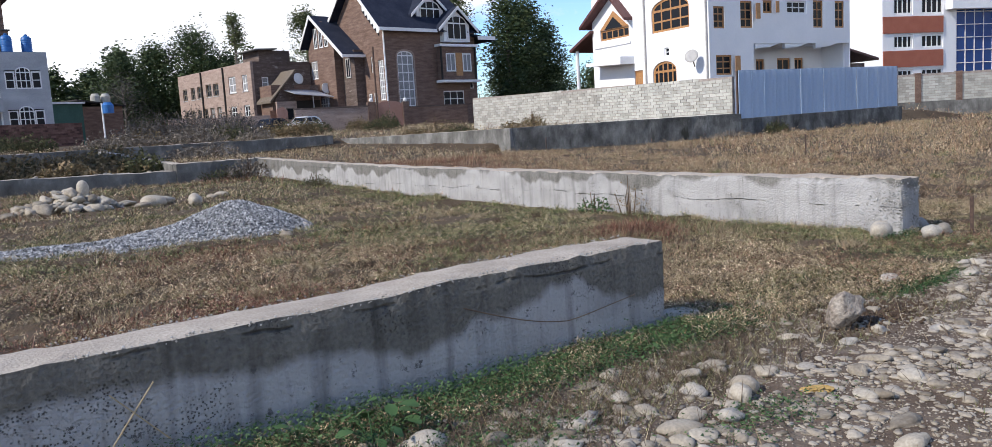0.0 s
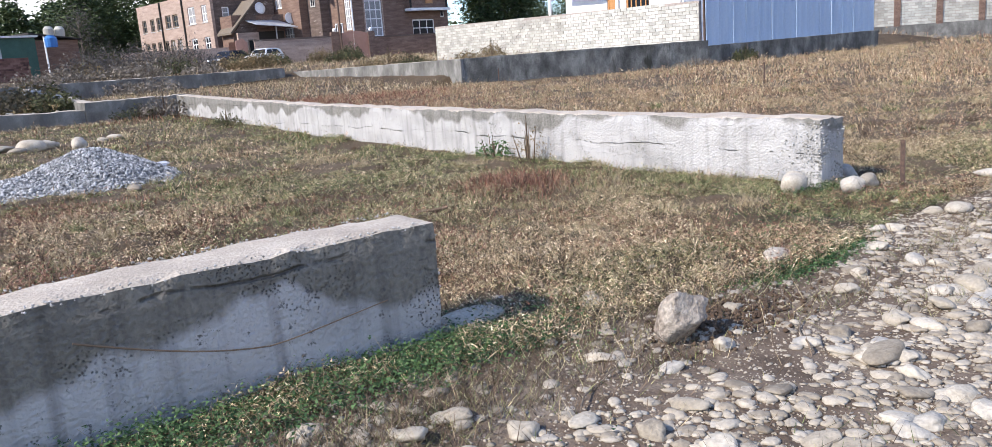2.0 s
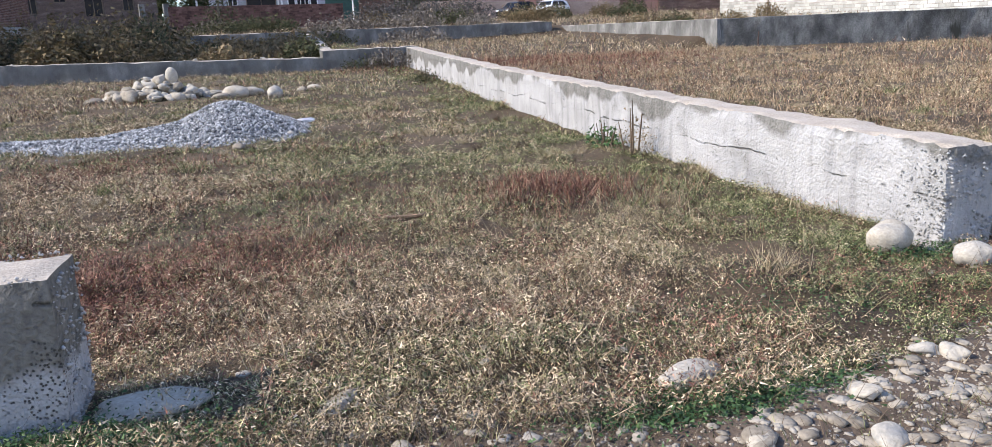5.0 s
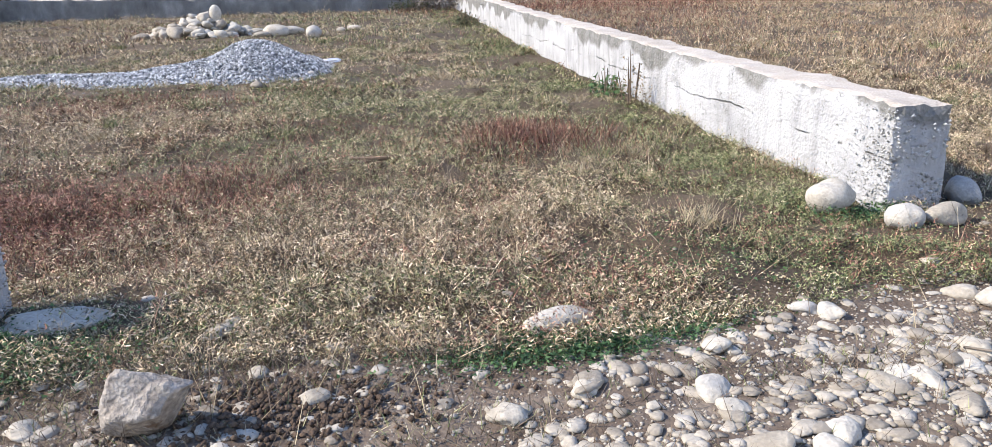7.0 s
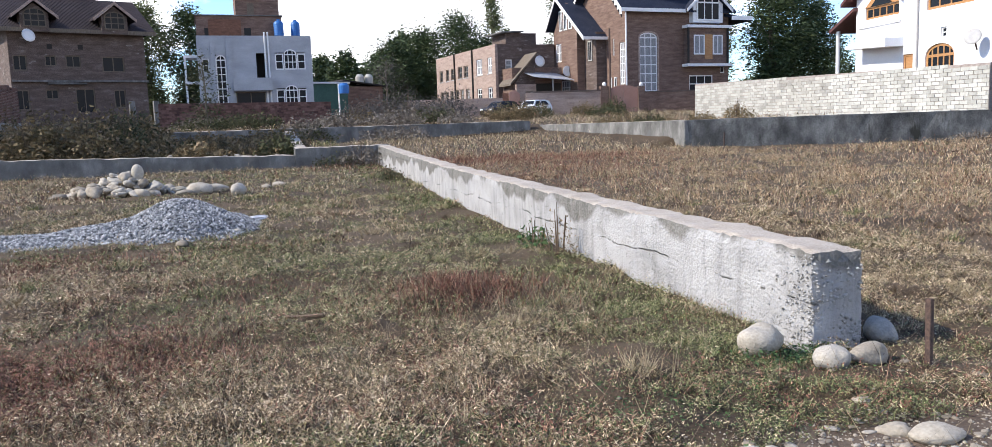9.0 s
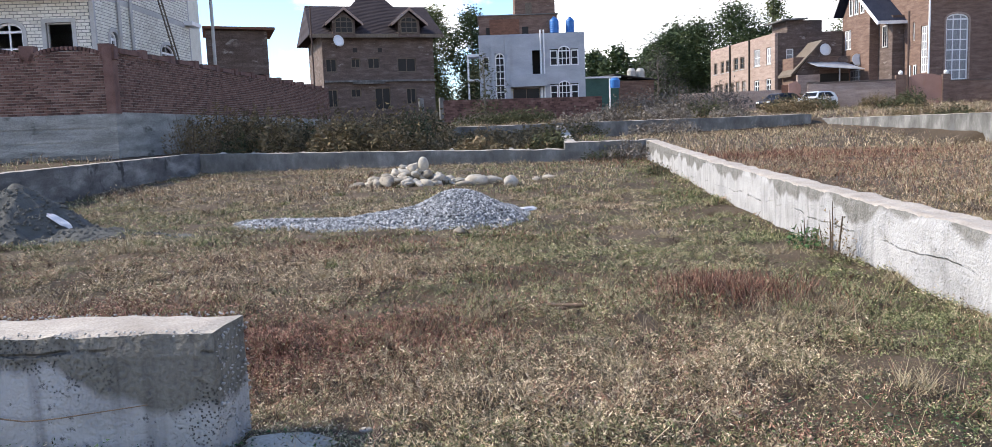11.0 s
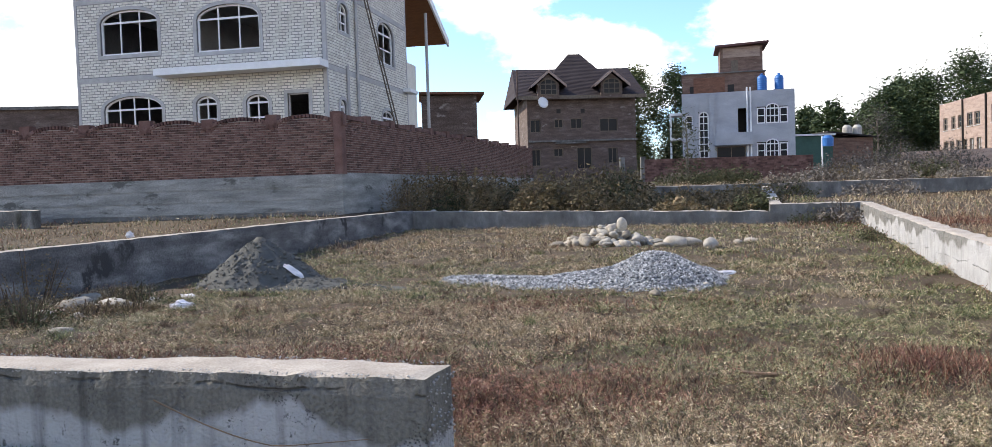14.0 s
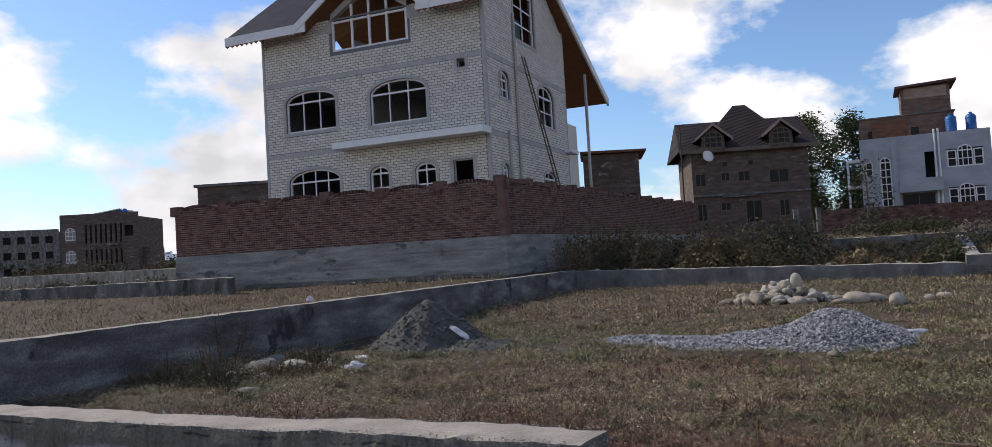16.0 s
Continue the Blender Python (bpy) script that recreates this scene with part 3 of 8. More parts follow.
def ground_z(x, y):
    x, y = np.asarray(x, float), np.asarray(y, float)
    z = 0.33 * sstep(14, 29.4, y) + 0.40 * sstep(30, 47, y) + 0.75 * sstep(48.2, 50, y) + 0.6 * sstep(50, 80, y)
    f = sstep(23.45, 23.7, x) * sstep(0.7, 1.4, y - fill_line(x))
    f = f * (1 - sstep(49, 60, x) * (1 - sstep(36, 60, y)))
    z = z * (1 - f) + f * (1.15 + 0.85 * sstep(40, 76, y))
    left = sstep(4.35, 6.0, -x)
    z = z + left * (0.25 * sstep(6, 14, y) + 0.40 * sstep(20, 27.5, y)) * (1 - sstep(40, 60, y))
    z = z + sstep(12, 20, x) * 0.05 * wob(x, y, 0.05, 2.0)
    near = (1 - sstep(30, 60, np.hypot(x - 7, y - 6)))
    turf = sstep(5.6, 6.4, y)
    fine = sstep(0, 2, x) * sstep(15, 13, x) * sstep(12, 10.5, y) * sstep(2.6, 3.2, y)
    z = z + fine * (turf * (0.055 * (vnoise(x, y, 2.6, 11) - 0.5) + 0.032 * (vnoise(x, y, 6.0, 12) - 0.5)) + (1 - turf) * 0.022 * (vnoise(x, y, 4.0, 13) + 0.5 * vnoise(x, y, 9.0, 14) - 0.75))
    return z + near * (turf * (0.045 * wob(x, y, 0.45, 1.0) + 0.022 * wob(x, y, 1.15, 7.0)) + (1 - turf) * (0.03 * wob(x, y, 0.35, 5.0) - 0.03) + 0.012 * wob(x, y, 1.6, 3.0))


# ---- ground ----
gx = np.concatenate([-np.geomspace(1600, 13, 34), np.arange(-12, 1, 0.2), np.arange(1, 15, 0.075), np.arange(15, 22, 0.2), np.geomspace(22.2, 1600, 46)])
gy = np.concatenate([-np.geomspace(1600, 5, 22), np.arange(-4, 2.6, 0.2), np.arange(2.6, 12, 0.075), np.arange(12, 14, 0.2), np.arange(14, 52, 0.4), np.geomspace(52.5, 1700, 40)])
GX, GY = np.meshgrid(gx, gy, indexing="ij")
nx_, ny_ = GX.shape
gv = np.stack([GX, GY, ground_z(GX, GY)], -1).reshape(-1, 3)
gi = np.arange(nx_ * ny_).reshape(nx_, ny_)
gf = np.stack([gi[:-1, :-1], gi[1:, :-1], gi[1:, 1:], gi[:-1, 1:]], -1).reshape(-1, 4)
ground = indexed("ground", gv, gf, M_GROUND, None, "dry brown turf, bare soil and a stony silt track", "ground", "structure", True)


# ---- concrete walls round the plots ----
def rough_wall(name, p, q, th, top0, top1, base, step=0.14, rough=0.012, chip=0.025, material=M_CONC, label="", bump=None, topmat=M_TOP, seed=0):
    """A cast wall from p to q (its camera-side line), th thick to the left of the way, with uneven faces and chipped edges."""
    p, q = Vector((*p, 0)), Vector((*q, 0))
    L = (q - p).length
    d = (q - p) / L
    s = Vector((-d.y, d.x, 0))
    nx, ny, nz = max(2, int(L / step)), max(2, int(th / step + 1)), max(3, int(0.8 / step))
    idx, vs, fs, ft = {}, [], [], []

    def vert(i, j, k):
        if (i, j, k) not in idx:
            a, b, c = i / nx, j / ny, k / nz
            top = top0 + (top1 - top0) * a + (bump(a * L) if bump else 0)
            o = p + d * (a * L) + s * (b * th)
            o.z = base + (top - base) * c
            w = noise.noise_vector(Vector((o.x * 2.3 + seed, o.y * 2.3, o.z * 2.3))) * rough * 1.2 + noise.noise_vector(o * 9) * rough * 0.5
            o += w
            edges = (i in (0, nx)) + (j in (0, ny)) + (k == nz)
            if edges >= 2:
                r = chip * (0.3 + abs(noise.noise(o * 6)) * 1.8)
                mid = p + d * L * min(max(a, 0.02), 0.98) + s * th * 0.5
                o += Vector((mid.x - o.x, mid.y - o.y, 0)).normalized() * r * 0.6
                if k == nz:
                    o.z -= r * 0.7
            idx[i, j, k] = len(vs)
            vs.append(o)
        return idx[i, j, k]
    for i in range(nx):
        for k in range(nz):
            fs.append((vert(i, 0, k), vert(i + 1, 0, k), vert(i + 1, 0, k + 1), vert(i, 0, k + 1)))
            fs.append((vert(i, ny, k), vert(i, ny, k + 1), vert(i + 1, ny, k + 1), vert(i + 1, ny, k)))
        for j in range(ny):
            ft.append((vert(i, j, nz), vert(i + 1, j, nz), vert(i + 1, j + 1, nz), vert(i, j + 1, nz)))
    for j in range(ny):
        for k in range(nz):
            fs.append((vert(0, j, k), vert(0, j, k + 1), vert(0, j + 1, k + 1), vert(0, j + 1, k)))
            fs.append((vert(nx, j, k), vert(nx, j + 1, k), vert(nx, j + 1, k + 1), vert(nx, j, k + 1)))
    me = bpy.data.meshes.new(name)
    me.from_pydata(vs, [], fs + ft)
    me.materials.append(material)
    me.materials.append(topmat)
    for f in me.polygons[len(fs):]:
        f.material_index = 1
    return tagged(new(name, me), label, "wall", kind="structure")


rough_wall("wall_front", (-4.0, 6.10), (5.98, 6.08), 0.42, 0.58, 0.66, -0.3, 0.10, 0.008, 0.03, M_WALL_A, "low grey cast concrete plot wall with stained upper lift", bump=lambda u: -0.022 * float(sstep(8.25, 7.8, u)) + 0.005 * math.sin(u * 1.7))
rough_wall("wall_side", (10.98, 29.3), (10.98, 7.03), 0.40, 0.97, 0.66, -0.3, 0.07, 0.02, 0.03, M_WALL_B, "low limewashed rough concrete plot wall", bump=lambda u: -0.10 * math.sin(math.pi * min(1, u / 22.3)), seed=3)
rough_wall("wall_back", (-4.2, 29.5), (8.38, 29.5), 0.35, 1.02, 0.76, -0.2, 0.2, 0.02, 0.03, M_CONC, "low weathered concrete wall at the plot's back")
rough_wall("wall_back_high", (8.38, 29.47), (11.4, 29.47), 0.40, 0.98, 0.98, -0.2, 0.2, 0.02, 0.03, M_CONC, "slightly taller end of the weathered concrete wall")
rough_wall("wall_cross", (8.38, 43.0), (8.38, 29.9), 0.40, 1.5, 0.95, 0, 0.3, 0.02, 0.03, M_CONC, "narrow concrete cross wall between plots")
rough_wall("wall_left", (-4.25, 5.0), (-4.25, 29.45), -0.36, 0.88, 1.05, -0.2, 0.2, 0.012, 0.02, M_CONC_LEFT, "long weathered concrete wall, shade in its face colour, sun in its pale top")
rough_wall("wall_field", (23.35, 31.7), (35.5, 28.6), 0.4, 1.43, 1.45, -0.2, 0.35, 0.02, 0.03, M_CONC_DARK, "concrete retaining wall with shade in its dark colour", topmat=M_CONC_DARK)
rough_wall("wall_field_end", (35.5, 28.6), (48.2, 27.35), 0.4, 1.18, 1.32, -0.2, 0.35, 0.02, 0.03, M_CONC_DARK, "dark concrete footing under a sheet fence", topmat=M_CONC_DARK)
rough_wall("wall_lane", (23.33, 56.0), (23.33, 31.66), 0.4, 1.32, 1.43, -0.2, 0.4, 0.02, 0.03, M_CONC, "pale stained concrete retaining wall beside the lane")
rough_wall("wall_far", (2.0, 48.0), (22.6, 49.0), 0.4, 1.62, 1.62, 0, 0.5, 0.03, 0.03, M_CONC, "far low concrete wall overgrown with weeds")
rough_wall("wall_neighbour", (-33.3, 26.0), (-16.6, 25.0), 0.35, 1.45, 1.5, 0, 0.4, 0.02, 0.03, M_CONC_DARK, "dark low concrete wall of the neighbouring plot")
rough_wall("wall_neighbour_far", (-62.0, 42.0), (-30.0, 36.0), 0.35, 2.35, 2.1, 0, 0.6, 0.02, 0.03, M_CONC, "pale low concrete wall beyond the neighbouring plot")


# ---- brickwork ----
def courses(u0, u1, z0, z1, bl, bh, keep):
    """Centres and lengths of the bricks of a running bond in a panel."""
    out, k, z = [], 0, z0 + bh / 2
    while z + bh / 2 <= z1 + 1e-6:
        u = u0 - (bl / 2 if k % 2 else 0)
        while u < u1:
            a, b = max(u, u0), min(u + bl, u1)
            if b - a > 0.05 and keep((a + b) / 2, z, b - a):
                out.append(((a + b) / 2, z, b - a))
            u += bl
        k, z = k + 1, z + bh
    return out


def lay(parent, M, bricks, bh, joint, proud, m_many, m_one, near, n_one=300, name="brick"):
    """Lays bricks on a panel: those nearest to the panel point near as single pieces, the rest joined."""
    bricks = sorted(bricks, key=lambda b: (b[0] - near[0]) ** 2 + (b[1] - near[1]) ** 2)
    shared = {}
    full = max(b[2] for b in bricks)
    for u, z, w in [b for b in bricks if b[2] > full * 0.9][:n_one]:
        if "me" not in shared:
            shared["me"] = mesh_of(name, MB().box(-full / 2 + joint / 2, full / 2 - joint / 2, -proud, 0.04, -bh / 2 + joint / 2, bh / 2 - joint / 2), m_one)
        ob = new(name, shared["me"])
        ob.parent = parent
        ob.matrix_basis = M @ pose(u, random.uniform(-0.006, 0.006), z, 0, random.uniform(-0.8, 0.8), 0)
    ones = set([b for b in bricks if b[2] > full * 0.9][:n_one])
    mb = MB(M)
    for b in bricks:
        if b not in ones:
            u, z, w = b
            o = random.uniform(-0.006, 0.006)
            mb.box(u - w / 2 + joint / 2, u + w / 2 - joint / 2, o - proud, 0.04, z - bh / 2 + joint / 2, z + bh / 2 - joint / 2)
    if mb.v:
        part(name + "work", mb, m_many, parent, kind="stuff")


I4 = Matrix.Identity(4)
LEFT = Matrix(((0, 1, 0, 0), (1, 0, 0, 0), (0, 0, 1, 0), (0, 0, 0, 1)))


def right_of(w):
    return Matrix(((0, -1, 0, w), (1, 0, 0, 0), (0, 0, 1, 0), (0, 0, 0, 1)))


def arc(u0, u1, zs, rise, n=10):
    """Points of a segmental or elliptic arch from (u0, zs) over to (u1, zs)."""
    c, h = (u0 + u1) / 2, (u1 - u0) / 2
    return [(c - h * math.cos(math.pi * k / n), zs + rise * math.sin(math.pi * k / n)) for k in range(n + 1)]


def facade(parent, M, W, z0, z1, th, openings, material, name="wall", label="", u0=0.0):
    """A wall panel with real openings (u0, u1, z0, z1, rise of the arch)."""
    mb = MB(M)
    us = sorted({u0, W} | {o[0] for o in openings} | {o[1] for o in openings})
    zs = sorted({z0, z1} | {o[2] for o in openings} | {o[3] for o in openings})
    full = {(i, j) for i in range(len(us) - 1) for j in range(len(zs) - 1)
            if not any(o[0] < (us[i] + us[i + 1]) / 2 < o[1] and o[2] < (zs[j] + zs[j + 1]) / 2 < o[3] for o in openings)}
    idx, vs, fs = {}, [], []

    def vert(i, j, k):
        if (i, j, k) not in idx:
            idx[i, j, k] = len(vs)
            vs.append((us[i], th * k, zs[j]))
        return idx[i, j, k]
    for i, j in full:
        fs.append((vert(i, j, 0), vert(i + 1, j, 0), vert(i + 1, j + 1, 0), vert(i, j + 1, 0)))
        fs.append((vert(i, j, 1), vert(i, j + 1, 1), vert(i + 1, j + 1, 1), vert(i + 1, j, 1)))
        for di, dj, p, q in ((-1, 0, (i, j), (i, j + 1)), (1, 0, (i + 1, j), (i + 1, j + 1)), (0, -1, (i, j), (i + 1, j)), (0, 1, (i, j + 1), (i + 1, j + 1))):
            if (i + di, j + dj) not in full:
                fs.append((vert(*p, 0), vert(*q, 0), vert(*q, 1), vert(*p, 1)))
    mb.add(vs, fs)
    for a, b, c, d, rise in openings:
        if rise:
            pts = arc(a, b, d - rise, rise)
            h = len(pts) // 2
            mb.prism([(a, d)] + pts[:h + 1], 0, th)
            mb.prism([(b, d)] + pts[:h - 1:-1], 0, th)
    return part(name, mb, material, parent, label)


def window(parent, M, o, cols, rows, fm, gm, inset=0.10, bar=0.07, sill=None, surround=None, name="window", label=""):
    """A frame with its bars and pane in an opening o = (u0, u1, z0, z1, rise)."""
    a, b, c, d, rise = o
    zs = d - rise
    fr = MB(M)
    fr.box(a, a + bar, inset, inset + 0.08, c, zs)
    fr.box(b - bar, b, inset, inset + 0.08, c, zs)
    fr.box(a + bar, b - bar, inset, inset + 0.08, c, c + bar)
    if rise:
        for p, q, r, s in zip(arc(a, b, zs, rise), arc(a, b, zs, rise)[1:], arc(a + bar, b - bar, zs, rise - bar), arc(a + bar, b - bar, zs, rise - bar)[1:]):
            fr.prism([p, q, s, r], inset, inset + 0.08)
        fr.box(a + bar, b - bar, inset + 0.01, inset + 0.07, zs - bar / 2, zs + bar / 2)
    else:
        fr.box(a + bar, b - bar, inset, inset + 0.08, d - bar, d)

    def height(u):
        if not rise:
            return d - bar
        k = (u - (a + b) / 2) / ((b - a) / 2)
        return zs + rise * math.sqrt(max(0, 1 - k * k)) - bar * 0.6
    for k in range(1, cols):
        u = a + (b - a) * k / cols
        fr.box(u - bar * 0.35, u + bar * 0.35, inset + 0.015, inset + 0.065, c + bar, height(u))
    for k in range(1, rows):
        z = c + (zs - c) * k / rows
        fr.box(a + bar, b - bar, inset + 0.02, inset + 0.06, z - bar * 0.35, z + bar * 0.35)
    w = part(name, fr, fm, parent, label)
    if gm:
        poly = [(a, c), (b, c)] + (arc(a, b, zs, rise)[::-1] if rise else [(b, d), (a, d)])
        part("pane", MB(M).prism(poly, inset + 0.045, inset + 0.055), gm, w)
    if sill:
        part("sill", MB(M).box(a - 0.08, b + 0.08, -0.06, inset, c - 0.08, c), sill, w)
    if surround:
        sr, t = MB(M), 0.16
        sr.box(a - t, a, -0.05, 0.02, c - t, zs)
        sr.box(b, b + t, -0.05, 0.02, c - t, zs)
        sr.box(a, b, -0.05, 0.02, c - t, c)
        if rise:
            for p, q, r, s in zip(arc(a - t, b + t, zs, rise + t), arc(a - t, b + t, zs, rise + t)[1:], arc(a, b, zs, rise), arc(a, b, zs, rise)[1:]):
                sr.prism([p, q, s, r], -0.05, 0.02)
        else:
            sr.box(a - t, b + t, -0.05, 0.02, d, d + t)
        part("surround", sr, surround, w)
    return w


# ---- white brick house behind its compound wall ----
def white_brick_house():
    h = thing("unfinished_house", "tall unfinished white-brick house with arched openings and brown eaves", "house", pose(-9.6, 34.0, 2.3, 0, 0, 5))
    b = -2.3
    W0, D, T, TF = -12.3, 11.2, 10.75, 11.42
    ops = [(-11.0, -8.05, 8.4 + b, 10.42 + b, 0.55), (-6.1, -3.05, 8.25 + b, 10.3 + b, 0.6), (-1.4, -1.0, 10.38 + b, 10.8 + b, 0),
           (-11.0, -8.0, 4.6 + b, 6.5 + b, 0.6), (-6.3, -5.25, 4.6 + b, 6.3 + b, 0.35), (-3.85, -2.75, 4.6 + b, 6.25 + b, 0.35), (-1.85, -0.85, 3.9 + b, 6.2 + b, 0),
           (-8.1, -3.85, 12.1 + b, 13.64 + b, 0)]
    sops = [(1.5, 2.65, 9.1 + b, 10.4 + b, 0.4), (6.6, 9.0, 8.45 + b, 10.6 + b, 0.6), (3.7, 6.6, 12.4 + b, 15.0 + b, 0), (1.3, 2.1, 4.6 + b, 6.0 + b, 0.3), (6.9, 8.8, 4.6 + b, 6.05 + b, 0.4)]
    MR = Matrix(((0, -1, 0, 0), (1, 0, 0, 0), (0, 0, 1, 0), (0, 0, 0, 1)))
    facade(h, I4, 0, 0, TF, 0.28, ops, M_WJOINT, "wall", u0=W0)
    facade(h, MR, D, 0, T, 0.28, [o for o in sops if o[3] < T] + [(3.7, 6.6, 12.4 + b, T, 0)], M_WJOINT, "wall", u0=0.28)
    backops = [(-10.5, -8.6, 8.4 + b, 10.3 + b, 0.4), (-5.4, -3.6, 8.3 + b, 10.2 + b, 0.4), (-10, -8.4, 4.6 + b, 6.4 + b, 0)]
    facade(h, Matrix.Translation((0, D - 0.28, 0)), -0.28, 0, T, 0.28, backops, M_INNER, "wall", u0=W0 + 0.28)
    part("wall", MB().box(W0, W0 + 0.28, 0.28, D, 0, T), M_WJOINT, h)
    for z in (1.2, 4.85, 8.4):
        part("floor_slab", MB().box(W0 + 0.3, -0.3, 0.3, D - 0.3, z, z + 0.15), M_INNER, h)
    part("partition", MB().box(-7.2, -7.05, 0.35, D - 0.3, 0, T - 0.4), M_INNER, h, "bare plaster inner wall")

    def trimmed(bricks, opl):
        out = []
        for u, z, w in bricks:
            if any(abs(z - q) < 0.16 for q in (7.3 + b, 10.9 + b)):
                continue
            spans = [(u - w / 2, u + w / 2)]
            for o in opl:
                c, hw, zs = (o[0] + o[1]) / 2, (o[1] - o[0]) / 2 + 0.12, o[3] - o[4]
                if o[2] - 0.14 < z < o[3] + 0.12:
                    if o[4] and z > zs:
                        hw *= math.sqrt(max(0.0, 1 - ((z - zs) / (o[4] + 0.12)) ** 2))
                    spans = [q for a, e in spans for q in ((a, min(e, c - hw)), (max(a, c + hw), e)) if q[1] - q[0] > 0.04]
            out += [((a + e) / 2, z, e - a) for a, e in spans]
        return out
    lay(h, I4, trimmed(courses(W0 + 0.12, -0.14, 2.2, TF, 0.30, 0.128, lambda u, z, w: True), ops), 0.128, 0.026, 0.022, M_WBRICK, M_WBRICK_ONE, (-3, 6.0), 300)
    ridge_v, ridge_z, fz, bz = 5.4, 18.0 + b, 13.35 + b, 11.0 + b

    def roof_at(v):
        return fz + (ridge_z - fz) * (v + 0.8) / (ridge_v + 0.8) if v < ridge_v else ridge_z + (bz - ridge_z) * (v - ridge_v) / (16.6 - ridge_v)
    gable = MB(MR)
    gable.prism([(0, T), (3.7, T), (3.7, roof_at(3.7) - 0.3), (0, roof_at(0) - 0.3)], 0.0, 0.28)
    gable.prism([(6.6, T), (D, T), (D, roof_at(D) - 0.3), (6.6, roof_at(6.6) - 0.3)], 0.0, 0.28)
    gable.prism([(3.7, 15.0 + b), (6.6, 15.0 + b), (6.6, roof_at(6.6) - 0.3), (5.4, ridge_z - 0.3), (3.7, roof_at(3.7) - 0.3)], 0.0, 0.28)
    part("gable", gable, M_WJOINT, h)
    lay(h, MR, trimmed(courses(0.14, D - 0.05, 2.2, ridge_z - 0.4, 0.30, 0.128, lambda u, z, w: z < roof_at(u) - 0.35), sops), 0.128, 0.026, 0.022, M_WBRICK, M_WBRICK_ONE, (4, 6), 150)
    part("corner_trim", MB().box(-0.13, 0.03, -0.03, 0.13, 0, TF), M_TRIM, h)
    part("corner_trim", MB().box(W0 - 0.03, W0 + 0.11, -0.03, 0.1, 0, TF), M_TRIM, h)
    part("corner_trim", MB().box(-0.1, 0.03, D - 0.1, D + 0.03, 0, T + 1.6), M_TRIM, h)
    for q in (7.3 + b, 10.9 + b):
        part("band", MB().box(W0 + 0.12, -0.14, -0.035, 0.01, q - 0.12, q + 0.12), M_TRIM, h)
        part("band", MB(MR).box(0.14, D - 0.12, -0.035, 0.01, q - 0.12, q + 0.12), M_TRIM, h)
    for o, c, r in zip(ops[:2], (3, 3), (1, 1)):
        window(h, I4, o, c, r, M_WHITE, None, 0.08, 0.085, surround=M_TRIM)
    window(h, I4, ops[2], 1, 1, M_TRIM, None, 0.08, 0.03, surround=M_TRIM)
    window(h, I4, ops[3], 4, 1, M_WHITE, None, 0.08, 0.08, surround=M_TRIM)
    for o in ops[4:6]:
        window(h, I4, o, 2, 2, M_WHITE, None, 0.08, 0.09, surround=M_TRIM)
    window(h, I4, ops[6], 1, 1, M_TRIM, None, 0.08, 0.06, surround=M_TRIM)
    for o, c, r in zip(sops, (2, 2, 2, 2, 2), (2, 2, 3, 2, 2)):
        window(h, MR, o, c, r, M_WHITE, None, 0.08, 0.09, surround=M_TRIM)
    part("green_sheet", MB(MR).box(3.85, 5.3, 0.3, 0.33, 12.5 + b, 13.6 + b), M_GREENSHED, h, "green sheet hung in an opening")
    # dormer gable with the attic window
    dz = 15.9 + b
    dm = MB()
    dm.prism([(-8.95, T), (-8.1, T), (-8.1, 13.7 + b), (-8.95, 13.15 + b)], -0.04, 0.24)
    dm.prism([(-3.85, T), (-3.0, T), (-3.0, 13.15 + b), (-3.85, 13.7 + b)], -0.04, 0.24)
    dm.prism([(-8.1, 13.65 + b), (-5.975, 14.95 + b), (-3.85, 13.65 + b), (-3.85, 13.95 + b), (-5.975, 15.35 + b), (-8.1, 13.95 + b)], -0.04, 0.24)
    part("dormer_front", dm, M_TRIM, h)
    fr = MB()
    for u in (-8.05, -6.95, -5.975, -5.0, -3.95):
        fr.box(u - 0.06, u + 0.06, 0.05, 0.13, 12.1 + b, 13.7 + b + 1.15 * (1 - abs(u + 5.975) / 2.1))
    for z in (12.15, 13.55):
        fr.box(-8.1, -3.85, 0.06, 0.12, z + b - 0.05, z + b + 0.05)
    part("attic_window", fr, M_WHITE, h)
    for sgn in (-1, 1):
        part("dormer_roof", MB().slab((-5.975, -0.9, dz), (-5.975 + sgn * 3.7, -0.9, 13.35 + b), (-5.975 + sgn * 3.7, 2.2, 13.35 + b), (-5.975, 4.2, dz), 0.16), M_SOFFIT, h)
        part("bargeboard", MB().hexa([(-5.975, -0.95, dz - 0.3), (-5.975 + sgn * 3.75, -0.95, 13.0 + b), (-5.975, -0.88, dz - 0.3), (-5.975 + sgn * 3.75, -0.88, 13.0 + b),
                                      (-5.975, -0.95, dz + 0.1), (-5.975 + sgn * 3.75, -0.95, 13.4 + b), (-5.975, -0.88, dz + 0.1), (-5.975 + sgn * 3.75, -0.88, 13.4 + b)]), M_WHITE, h)
    x0, x1 = W0 - 1.6, 0.4
